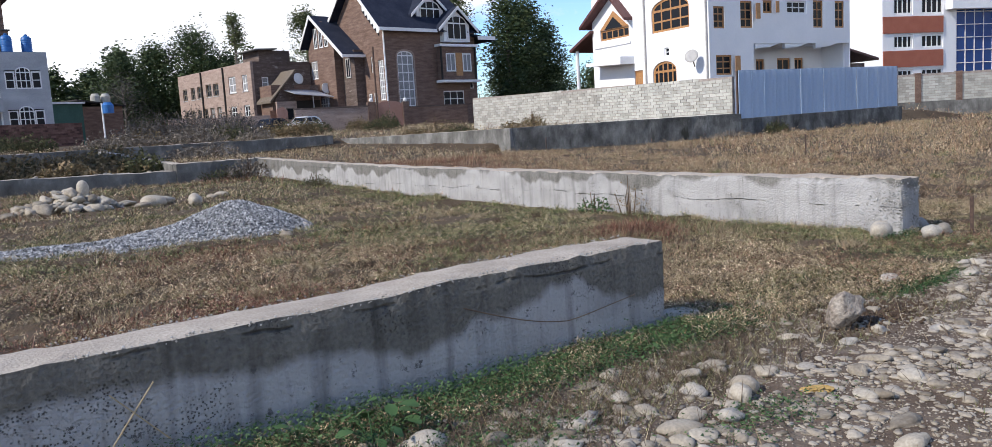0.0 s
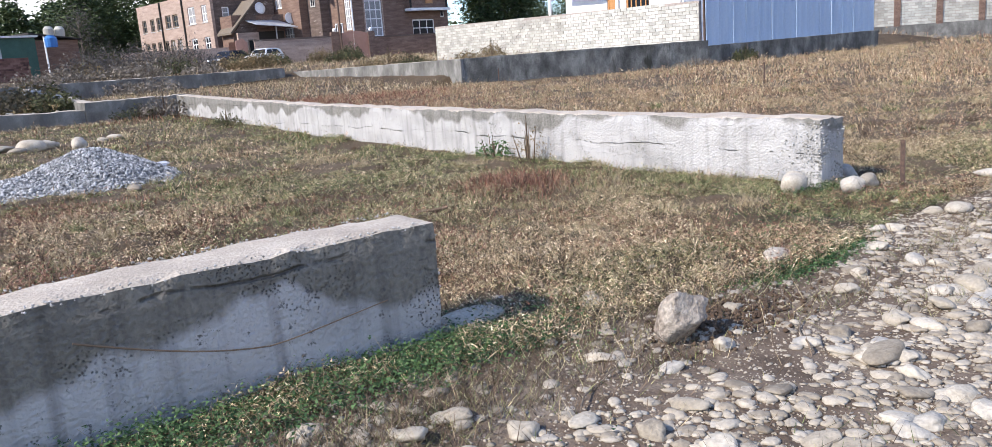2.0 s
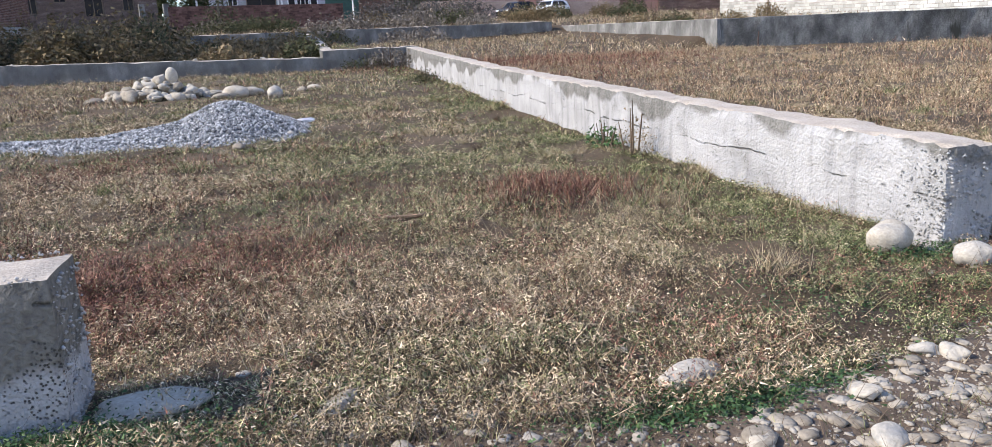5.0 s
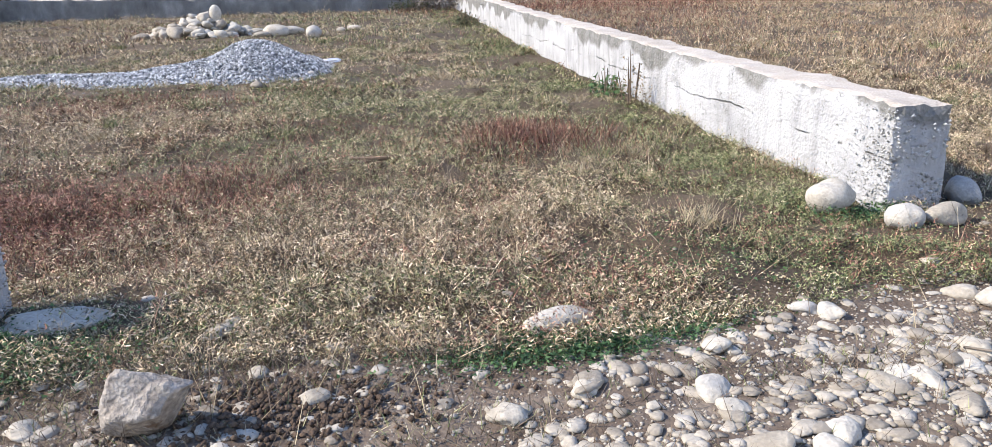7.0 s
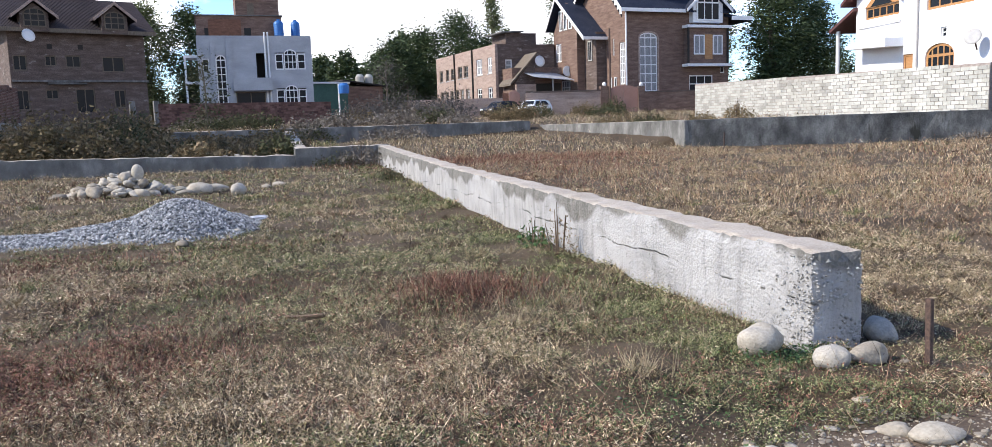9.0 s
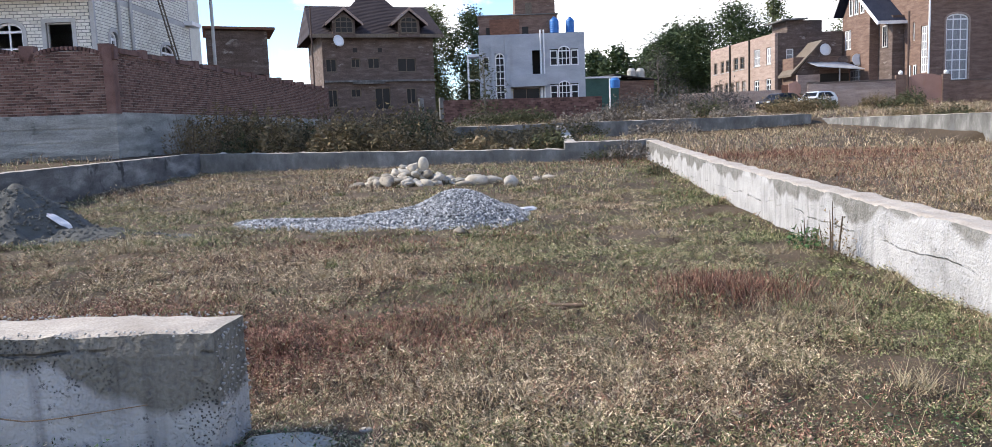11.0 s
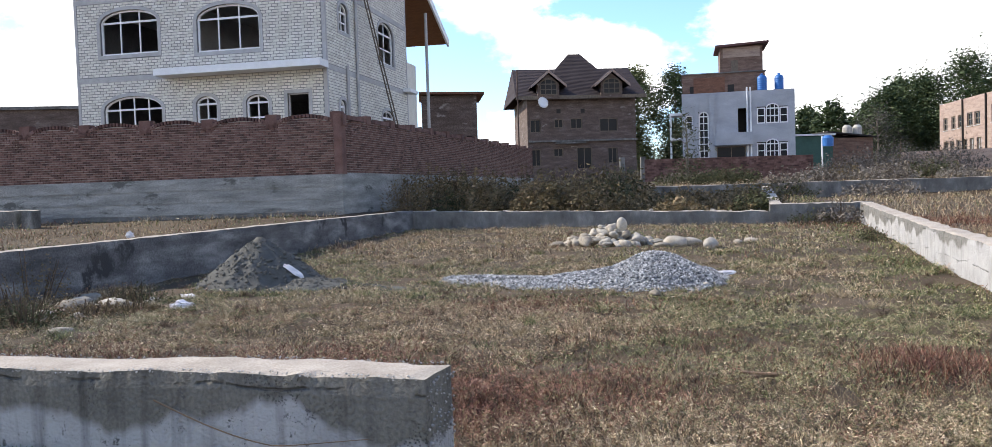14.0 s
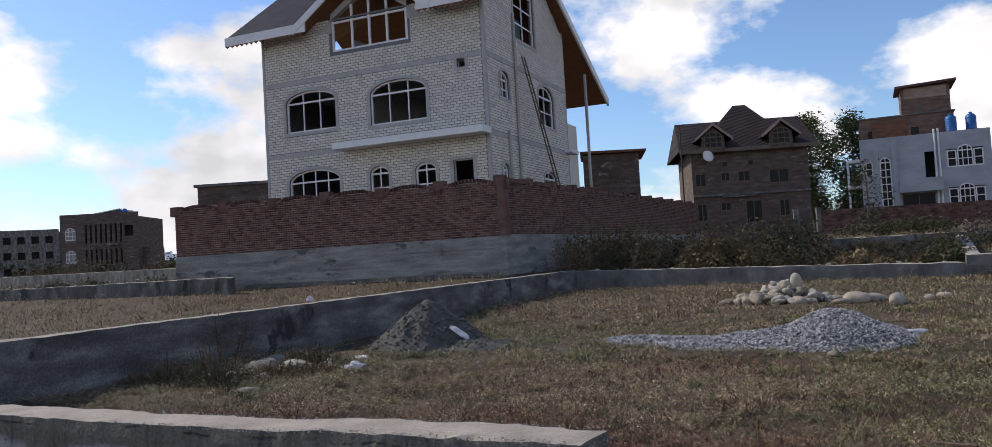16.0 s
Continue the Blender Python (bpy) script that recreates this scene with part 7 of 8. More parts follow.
# ---- litter, sacks and posts ----
def crumple(name, x, y, sx, sy, sz, label, category, seed, material=M_BAG, z=None):
    bm = bmesh.new()
    bmesh.ops.create_icosphere(bm, subdivisions=4, radius=1.0)
    for v in bm.verts:
        n = noise.noise_vector(v.co * 1.6 + Vector((seed, 0, 0))) * 0.5 + noise.noise_vector(v.co * 4.5) * 0.22
        v.co = Vector(((v.co.x + n.x) * sx, (v.co.y + n.y) * sy, max(-0.2, (v.co.z + n.z)) * sz))
    me = bpy.data.meshes.new(name)
    bm.to_mesh(me)
    bm.free()
    me.materials.append(material)
    ob = new(name, me)
    ob.matrix_basis = pose(x, y, (float(ground_z(x, y)) if z is None else z) + sz * 0.14, 0, 0, seed * 40) @ Matrix.Diagonal((0.78, 0.78, 0.78, 1))
    return tagged(ob, label, category)


crumple("empty_sack", 7.30, 17.2, 0.28, 0.13, 0.07, "crumpled white woven sack beside a gravel heap", "sack", 1)
crumple("empty_sack", -0.72, 12.6, 0.24, 0.17, 0.10, "crumpled white and pink woven sack in grass", "sack", 2)
flank_sack = crumple("empty_sack", -0.55, 15.45, 0.26, 0.08, 0.03, "flattened white sack on a sand heap's flank", "sack", 3, z=float(ground_z(-0.55, 15.3) + sand_h(-0.55, 15.45)))
flank_sack.matrix_basis = Matrix.Translation(flank_sack.matrix_basis.translation + Vector((0.10, 0.02, -0.01))) @ Euler((radians(22), radians(33), 0)).to_matrix().to_4x4() @ Matrix.Diagonal((0.9, 0.9, 0.9, 1))
crumple("plastic_litter", -1.6, 13.9, 0.22, 0.12, 0.06, "scrap of white plastic in grass", "litter", 4)
crumple("plastic_litter", -2.1, 13.6, 0.14, 0.1, 0.05, "scrap of white plastic in grass", "litter", 5)
crumple("plastic_litter", -4.43, 15.8, 0.10, 0.08, 0.12, "white plastic scrap on a concrete wall top", "litter", 6, z=0.95)
crumple("plastic_litter", 2.3, 24.6, 0.13, 0.08, 0.05, "scrap of white plastic in grass", "litter", 7)
crumple("plastic_litter", 5.55, 4.55, 0.10, 0.05, 0.03, "yellow scrap trodden into silt", "litter", 8, surface("yellow_scrap", [(0.3, (0.34, 0.22, 0.07)), (0.7, (0.46, 0.32, 0.13))], 20, 0.8, 0.2, 60))


def post(x, y, h, label):
    p = thing("iron_post", label, "post", pose(x, y, float(ground_z(x, y)) - 0.05, random.uniform(-2, 2), random.uniform(-2, 2), 20))
    mb = MB()
    mb.box(-0.02, 0.02, -0.003, 0.003, 0, h)
    mb.box(-0.003, 0.003, 0.003, 0.038, 0, h)
    part("angle_iron", mb, M_IRON, p)


post(11.36, 6.40, 0.46, "rusty angle-iron survey post in grass")
post(24.5, 17.5, 0.75, "rusty iron post in a dry field")
post(24.2, 30.2, 0.7, "rusty iron post beside a dark wall")


# ---- parked cars ----
def car(label, x, y, rz, m_paint):
    c = thing("car", label, "car", pose(x, y, float(ground_z(x, y)) + 0.02, 0, 0, rz), group="parked cars")
    prof = [(0.0, 0.35), (0.02, 0.72), (0.12, 0.90), (0.95, 1.0), (1.35, 1.42), (1.7, 1.5), (2.9, 1.5), (3.35, 1.38), (3.6, 0.95), (3.66, 0.5), (3.6, 0.3), (0.1, 0.3)]
    body = MB()
    n = len(prof)
    w = lambda z: 0.80 if z < 1.02 else 0.80 - 0.42 * (z - 1.02)
    body.add([(x_, -w(z), z) for x_, z in prof] + [(x_, w(z), z) for x_, z in prof], [tuple(range(n)), tuple(range(2 * n - 1, n - 1, -1))] + [(i, i + n, (i + 1) % n + n, (i + 1) % n) for i in range(n)])
    bo = part("body", body, m_paint, c)
    for sgn in (-1, 1):
        for poly in ([(1.15, 1.04), (1.42, 1.36), (2.05, 1.42), (2.05, 1.04)], [(2.12, 1.04), (2.12, 1.42), (2.85, 1.40), (3.2, 1.06)]):
            part("side_window", MB().add([(a, sgn * (w(z) + 0.004), z) for a, z in poly], [(0, 1, 2, 3)]), M_GLASS, bo)
    part("windscreen", MB().add([(1.0, -0.68, 1.05), (1.0, 0.68, 1.05), (1.31, 0.60, 1.40), (1.31, -0.60, 1.40)], [(0, 1, 2, 3)]).box(0.98, 1.0, -0.1, 0.1, 1.0, 1.02), M_GLASS, bo)
    part("rear_window", MB().add([(3.40, -0.58, 1.36), (3.40, 0.58, 1.36), (3.60, 0.68, 1.0), (3.60, -0.68, 1.0)], [(0, 1, 2, 3)]), M_GLASS, bo)
    for xx in (0.7, 2.95):
        for sgn in (-1, 1):
            t = part("wheel", MB().rod((xx, sgn * 0.62, 0.29), (xx, sgn * 0.83, 0.29), 0.29, n=18), M_DARK, c)
            part("rim", MB().rod((xx, sgn * 0.825, 0.29), (xx, sgn * 0.845, 0.29), 0.18, n=12), M_TRIM, t)
    for sgn in (-1, 1):
        part("headlight", MB().box(-0.02, 0.1, sgn * 0.6 - 0.14, sgn * 0.6 + 0.14, 0.68, 0.82), M_WHITE, c)
        part("tail_light", MB().box(3.6, 3.68, sgn * 0.66 - 0.1, sgn * 0.66 + 0.1, 0.8, 1.1), M_REDPANEL, c)
    part("bumper", MB().box(-0.06, 0.06, -0.76, 0.76, 0.32, 0.55), m_paint, c)


car("white hatchback parked on a lane by a gate", 29.3, 72.6, 33, plain("white_car_paint", (0.62, 0.64, 0.66), 0.3))
car("dark hatchback parked on a lane by a gate", 26.7, 74.6, 30, plain("dark_car_paint", (0.02, 0.02, 0.025), 0.25))


# ---- trees ----
def tri_cloud(cx, cy, cz, size, flat=0.6):
    """One small random triangle about each centre."""
    n = len(cx)
    d = rng.normal(size=(n, 3, 3))
    d /= np.linalg.norm(d, axis=2, keepdims=True)
    d[:, :, 2] *= flat
    return (np.stack([cx, cy, cz], -1)[:, None] + d * size[:, None, None]).reshape(-1, 3)


def tree(x, y, h, w, label, material=M_LEAF, clumps=60, leaves=55, leaf=0.26, low=0.18, taper=1.0, group="trees"):
    z0 = float(ground_z(x, y))
    t = thing("tree", label, "tree", pose(x, y, z0), group=group)
    tr = MB()
    tr.rod((0, 0, -0.2), (0.1, 0, h * 0.45), 0.022 * h, 0.014 * h, 8).rod((0.1, 0, h * 0.45), (0.0, 0.1, h * 0.93), 0.014 * h, 0.003 * h, 6)
    part("trunk", tr, M_BARK, t)
    cs = []
    for k in range(clumps):
        q = random.random()
        zz = h * (low + (0.98 - low) * q)
        rad = w * 0.5 * (math.sin(math.pi * min(1, (q * 0.93 + 0.1)) ** taper) ** 0.7) * random.uniform(0.25, 1.0)
        a = random.uniform(0, 6.28)
        cs.append((rad * math.cos(a), rad * math.sin(a), zz))
    lb = MB()
    for c in cs[:14]:
        lb.rod((0, 0, max(h * 0.12, c[2] - h * 0.13)), c, 0.006 * h, 0.0015 * h, 5)
    part("limb", lb, M_BARK, t)
    c = np.repeat(np.array(cs), leaves, 0)
    s = w * 0.115
    off = rng.normal(size=c.shape) * (s, s, s * 0.9)
    c = c + off
    soup("crown", tri_cloud(c[:, 0], c[:, 1], c[:, 2], rng.uniform(0.6, 1.3, len(c)) * leaf), 3, material, kind="", parent=t)


for x, y, h, w, m, cl in ((38.3, 113.6, 16.5, 4.6, M_LEAFPALE, 30), (36.5, 127, 15.5, 10, M_LEAF, 120), (31.5, 130, 13.5, 9, M_LEAF, 100), (41, 126, 12.5, 8, M_LEAF, 90), (26.5, 128, 11.5, 9, M_LEAF, 90), (45, 131, 11, 8, M_LEAF, 55),
                          (50.3, 117.8, 18.5, 6.5, M_LEAFPALE, 45), (63.5, 86, 15.5, 7, M_LEAF, 80), (68.0, 88, 15, 7, M_LEAF, 80), (59.5, 92, 17, 6, M_LEAFPALE, 55), (72.5, 90, 13, 6, M_LEAF, 60),
                          (98, 120, 10, 9, M_LEAF, 60), (106, 118, 9, 9, M_LEAF, 60), (90, 124, 9.5, 8, M_LEAF, 50), (-5.0, 104, 14, 6, M_LEAFPALE, 60), (-0.6, 106, 13.5, 6, M_LEAF, 60), (-9, 108, 12, 6, M_LEAF, 50),
                          (8, 112, 10, 7, M_LEAF, 50)):
    tree(x, y, h, w, "tall thinning poplar with pale autumn leaves" if m is M_LEAFPALE else "dense dark green broadleaf tree behind houses", m, cl, 190, 0.27)
for k in range(17):
    x, y = 4 + k * 4.1, 186 + 4 * math.sin(k * 2.1)
    tree(x, y, 13 + 2.5 * math.sin(k * 1.7) + (4 if k in (7, 8) else 0), 9, "far dark green tree in a row beyond the houses", M_LEAF, 80, 90, 0.6, 0.03, group="far tree row")
tree(22.5, 108, 8.0, 6.5, "grey leafless round tree", M_SHRUBGREY, 60, 60, 0.13, 0.12)
tree(3.6, 62, 5.0, 3.0, "small dark shrub tree by a garden wall", M_SHRUBDARK, 24, 50, 0.14, 0.1)


def far_woods():
    n = 26000
    a = rng.uniform(-0.9, 1.62, n)
    r = rng.uniform(300, 420, n)
    x, y = 7 - r * np.sin(a), r * np.cos(a)
    top = 5 + 6 * np.abs(np.sin(a * 21 + np.sin(a * 53))) + 3 * np.sin(a * 97)
    top = top * np.where(a > 0.75, 0.75, 1.0)
    z = 2 + rng.random(n) * top
    soup("far_woods", tri_cloud(x, y, z, rng.uniform(0.8, 2.2, n)), 3, M_LEAF, "distant belt of dark trees on the horizon", "woods")


far_woods()


# ---- scrub beyond the walls ----
def shrub(x, y, rx, ry, h, material, label, n=1600, leaf=0.05, stems=26, group="scrub"):
    z0 = float(ground_z(x, y))
    s = thing("shrub", label, "shrub", pose(x, y, z0), group=group)
    st = MB()
    for k in range(stems):
        a, q = random.uniform(0, 6.28), random.random()
        b = (math.cos(a) * q * rx * 0.5, math.sin(a) * q * ry * 0.5, -0.05)
        t = (math.cos(a) * q * rx, math.sin(a) * q * ry, h * (1.05 - 0.45 * q) * random.uniform(0.6, 1.12))
        st.rod(b, t, 0.012, 0.004, 4)
    part("branchwork", st, M_TWIG, s)
    a, q = rng.uniform(0, 6.28, n), np.sqrt(rng.random(n))
    zt = h * (1.0 - 0.5 * q * q) * (0.75 + 0.35 * np.sin(a * 5 + x) * np.sin(q * 9 + y))
    z = zt * rng.random(n) ** 0.6
    soup("foliage", tri_cloud(np.cos(a) * q * rx, np.sin(a) * q * ry, z, rng.uniform(0.6, 1.5, n) * leaf, 0.9), 3, material, kind="", parent=s)


random.seed(5)
for k in range(44):
    x, y = random.uniform(-5.6, 8.0), random.uniform(31.2, 42)
    m = random.choice((M_SHRUB, M_SHRUB, M_SHRUBDARK, M_SHRUB, M_SHRUB))
    hh = random.uniform(0.9, 1.5) * (1.55 if x < 3.5 else 0.85)
    shrub(x, y, random.uniform(0.9, 1.7), random.uniform(0.8, 1.5), hh, m, "rank brown autumn scrub behind a low wall" if m is M_SHRUB else "dark green rank scrub behind a low wall", 2900, 0.08)
shrub(-4.9, 31.3, 1.1, 1.0, 2.3, M_SHRUB, "tall dry brown bush at a brick wall's corner", 2200, 0.045)
shrub(-3.0, 32.2, 1.4, 1.1, 1.9, M_SHRUBDARK, "tall dark bush near a brick wall", 2500, 0.06)
for k in range(26):
    x, y = random.uniform(2, 22), random.uniform(42, 66)
    m = random.choice((M_SHRUBPALE, M_SHRUBDARK, M_SHRUB, M_SHRUBPALE))
    shrub(x, y, random.uniform(1.2, 2.2), random.uniform(1, 1.8), random.uniform(0.8, 1.6), m, "weeds with pale fluffy seed heads" if m is M_SHRUBPALE else "overgrown weeds before a garden wall", 1300, 0.08)
for k in range(9):
    shrub(12.6 + k * 0.95 + random.uniform(-0.4, 0.4), 58 + random.uniform(-2, 2), 1.7, 1.6, random.uniform(1.8, 2.6), M_SHRUBGREY, "grey leafless thicket in waste ground", 1900, 0.07)
for k in range(11):
    shrub(random.uniform(25, 39), random.uniform(62, 71), random.uniform(1, 2), random.uniform(1, 1.6), random.uniform(0.9, 2.0), random.choice((M_SHRUB, M_SHRUBDARK, M_SHRUB)), "dry brown bushes outside a yard gate", 1500, 0.08)
for k in range(8):
    shrub(24.2 + random.uniform(0, 6), 34.5 + random.uniform(0, 9), random.uniform(0.5, 1.1), 0.8, random.uniform(0.5, 1.3), random.choice((M_SHRUB, M_SHRUBDARK)), "straggling weeds above a retaining wall", 900, 0.05)
for k in range(7):
    shrub(-36 + k * 1.7, 30 + random.uniform(-1, 1), 1.2, 0.9, random.uniform(0.5, 1.0), M_SHRUBDARK, "low green weeds in the neighbouring plot", 900, 0.07)
for k in range(16):
    shrub(-62 + k * 2.2, 46 + random.uniform(-2, 4), 1.8, 1.5, random.uniform(1.8, 3.2), random.choice((M_SHRUBDARK, M_SHRUB)), "leafy hedge weeds beyond a low wall", 900, 0.11)
shrub(-3.9, 12.8, 0.6, 0.7, 0.95, M_SHRUB, "dry brown weeds among field stones", 900, 0.025)
shrub(-2.9, 11.6, 0.9, 0.7, 0.5, M_SHRUB, "dry brown weeds among field stones", 1100, 0.022)
shrub(-1.9, 10.7, 0.8, 0.5, 0.35, M_SHRUBDARK, "low green weeds among field stones", 900, 0.022)
for k in range(9):
    shrub(-3.6 + random.uniform(0, 2.4), 10.6 + random.uniform(0, 2.8), random.uniform(0.35, 0.7), random.uniform(0.3, 0.6), random.uniform(0.2, 0.5), random.choice((M_SHRUB, M_SHRUBDARK, M_SHRUB)), "withered weeds grown over field stones", 1300, 0.02)
shrub(10.35, 28.4, 0.7, 0.5, 0.85, M_SHRUBPALE, "pale-leaved weeds at a wall's far corner", 700, 0.05)
shrub(9.6, 28.7, 0.8, 0.4, 0.5, M_SHRUBDARK, "dark weeds at a wall's far corner", 700, 0.04)
shrub(10.5, 23.2, 0.35, 0.7, 0.4, M_SHRUBDARK, "low green weeds at a wall's foot", 600, 0.03)
shrub(10.72, 11.3, 0.2, 0.45, 0.55, M_SHRUB, "thin branching weeds against a limewashed wall", 420, 0.016, 9)
shrub(10.7, 12.1, 0.2, 0.4, 0.35, M_LUSH, "leafy green weed against a limewashed wall", 260, 0.03, 10)
shrub(37.3, 27.9, 0.9, 0.4, 0.75, M_SHRUBDARK, "dark bush at the foot of a wall", 900, 0.06)
shrub(34.0, 28.1, 1.5, 0.4, 0.4, M_SHRUBPALE, "dry weeds at the foot of a wall", 500, 0.05)


# ---- grass ----
def blades(x, y, h, w, lean, lift=0.0):
    n = len(x)
    a, b = rng.uniform(0, 6.28, n), rng.uniform(0, 6.28, n)
    k = rng.uniform(0.15, 1.0, n) * lean * h
    z = ground_z(x, y) - 0.008 + lift
    bx, by = np.cos(a) * w * 0.5, np.sin(a) * w * 0.5
    p0 = np.stack([x - bx, y - by, z], -1)
    p1 = np.stack([x + bx, y + by, z], -1)
    p2 = np.stack([x + np.cos(b) * k, y + np.sin(b) * k, z + h], -1)
    return np.stack([p0, p1, p2], 1).reshape(-1, 3)


def slivers(x, y, h, length, w):
    """Short crinkled scraps of leaf and stem lying at any slant within the turf."""
    n = len(x)
    a, e = rng.uniform(0, 6.28, n), rng.uniform(-0.5, 0.9, n)
    d = np.stack([np.cos(a) * np.cos(e), np.sin(a) * np.cos(e), np.sin(e)], -1) * (length * rng.uniform(0.5, 1.4, n))[:, None]
    q = np.stack([-np.sin(a), np.cos(a), rng.uniform(-0.8, 0.8, n)], -1) * (w * 0.5)[:, None]
    c = np.stack([x, y, ground_z(x, y) + rng.random(n) ** 0.7 * h], -1)
    return np.stack([c - q, c + q, c + d], 1).reshape(-1, 3)


def bare(x, y):
    """Where no grass grows: walls, heaps, the track."""
    edge = 5.75 + 0.35 * wob(x, y, 0.25, 9.0) + 0.03 * (x - 7)
    no = (y < edge - 0.1) | ((y > 6.05) & (y < 6.55) & (x < 6.0)) | ((x > 10.95) & (x < 11.42) & (y > 7))
    no |= (gravel_h(x, y) > 0.02) & (x > 1.9) & (x < 7.8) & (y > 14.4) & (y < 18.4)
    no |= (sand_h(x, y) > 0.05) & (x < 2.9) & (y > 14.1) & (y < 17.5)
    return no


def green_share(x, y):
    g = 0.06 + 0.7 * np.clip((vnoise(x, y, 0.35, 21) * 0.6 + vnoise(x, y, 1.2, 22) * 0.4 - 0.42) / 0.25, 0, 1) * sstep(6.5, 10, y)
    g = np.maximum(g, 0.06 + 0.25 * np.clip((vnoise(x, y, 1.2, 23) - 0.5) * 3, 0, 1))
    g = np.maximum(g, 0.95 * np.exp(-((x - 10.4) / 1.1) ** 2) * (x < 11))
    g = np.maximum(g, 0.45 * np.exp(-((y - 6.2) / 0.45) ** 2))
    g = np.maximum(g, 0.55 * np.exp(-((y - 25) / 5.0) ** 2) * (x > 4) * (x < 11))
    g = np.maximum(g, 0.55 * np.exp(-(((x + 0.2) / 2.6) ** 2 + ((y - 11.8) / 2.2) ** 2)))
    return np.where(x > 11.4, 0.12 + 0.5 * np.exp(-((y - 6.6) / 0.7) ** 2), g)


def red_share(x, y):
    r = 0.17 * np.clip((vnoise(x, y, 0.5, 31) * 0.5 + vnoise(x, y, 1.6, 32) * 0.5 - 0.52) / 0.2, 0, 1)
    for cx, cy, s, k in ((9.25, 9.6, 0.55, 0.85), (8.9, 9.4, 0.9, 0.25), (5.4, 8.1, 1.1, 0.8), (4.0, 8.7, 1.2, 0.65), (2.3, 8.2, 1.3, 0.6), (6.5, 8.6, 1.0, 0.6), (4.6, 12.9, 1.2, 0.3), (16, 25, 3.5, 0.35), (13.5, 20, 2.0, 0.25), (14.5, 29, 3.0, 0.5), (0.5, 8.6, 1.4, 0.3)):
        r = np.maximum(r, k * np.exp(-(((x - cx) ** 2 + (y - cy) ** 2) / (s * s))))
    return r


def sow(x0, x1, y0, y1, per, hlo, hhi, w, lean=1.2, gold=False, tag=""):
    n = int((x1 - x0) * (y1 - y0) * per)
    x, y = rng.uniform(x0, x1, n), rng.uniform(y0, y1, n)
    near = w < 0.012
    tuft = 0.32 * vnoise(x, y, 1.1, 1) + 0.38 * vnoise(x, y, 3.4, 2) + (0.38 * vnoise(x, y, 9.0, 3) if near else 0.3 * vnoise(x, y, 5.5, 3))
    tuft = np.clip((tuft - 0.30) / 0.42, 0, 1.2)
    k = ~bare(x, y) & (rng.random(n) < np.clip(0.05 + 1.05 * tuft, 0.04, 1))
    x, y, tuft = x[k], y[k], tuft[k]
    u = rng.random(len(x))
    g, r = green_share(x, y), red_share(x, y)
    h = rng.uniform(hlo, hhi, len(x)) * (0.3 + 1.25 * tuft)
    red = u < r
    grn = ~red & (u < r + g)
    dry = ~red & ~grn
    for nm, m, mat, kh, lab in (("dry_grass", dry, M_GOLD if gold else M_DRY, 1.0, "short dry straw-brown grass"), ("green_grass", grn, M_GREEN, 0.75, "short green grass"), ("red_weeds", red, M_RED, 1.35, "reddish dried low weeds")):
        if m.sum():
            xm, ym, hm = x[m], y[m], h[m] * kh
            c = int(len(xm) * (0.9 if near else 0.55))
            soup(nm, np.concatenate([slivers(xm[:c], ym[:c], hm[:c] * 0.9, (0.12 * hm[:c] + 1.7 * w) if near else 0.4 * hm[:c] + 0.024, w * rng.uniform(0.55, 1.2, c)), blades(xm[c:], ym[c:], hm[c:], w * rng.uniform(0.6, 1.2, len(xm) - c), lean)]), 3, mat, lab, "grass")


sow(2.0, 14.5, 5.4, 9.0, 16500, 0.02, 0.085, 0.0075, 2.0)
sow(-4.0, 15.0, 9.0, 13.5, 6200, 0.025, 0.095, 0.0105, 1.9)
sow(-4.0, 2.0, 6.5, 9.0, 1200, 0.035, 0.12, 0.009, 1.3)
sow(-4.0, 11.0, 13.5, 20, 1700, 0.03, 0.10, 0.014, 1.5)
sow(-4.0, 11.0, 20, 29.4, 560, 0.04, 0.12, 0.022, 1.1)
sow(14.5, 24.0, 6.0, 13.5, 1100, 0.04, 0.14, 0.0118, 1.1, True)
sow(11.4, 24.0, 13.5, 31.5, 640, 0.05, 0.16, 0.0145, 1.0, True)
sow(24.0, 50.0, 5.0, 27.5, 210, 0.07, 0.22, 0.024, 1.0, True)
sow(50.0, 75.0, 8.0, 32, 40, 0.1, 0.3, 0.05, 1.0, True)
sow(-30.0, -4.7, 8.0, 28, 110, 0.06, 0.2, 0.03, 1.0, True)
sow(-4.0, 23.0, 30.0, 56, 90, 0.1, 0.3, 0.03, 1.0)
sow(-70.0, -30.0, 20.0, 70, 14, 0.15, 0.45, 0.09, 1.0)
sow(23.8, 44.0, 34, 76, 30, 0.1, 0.35, 0.05, 1.0)


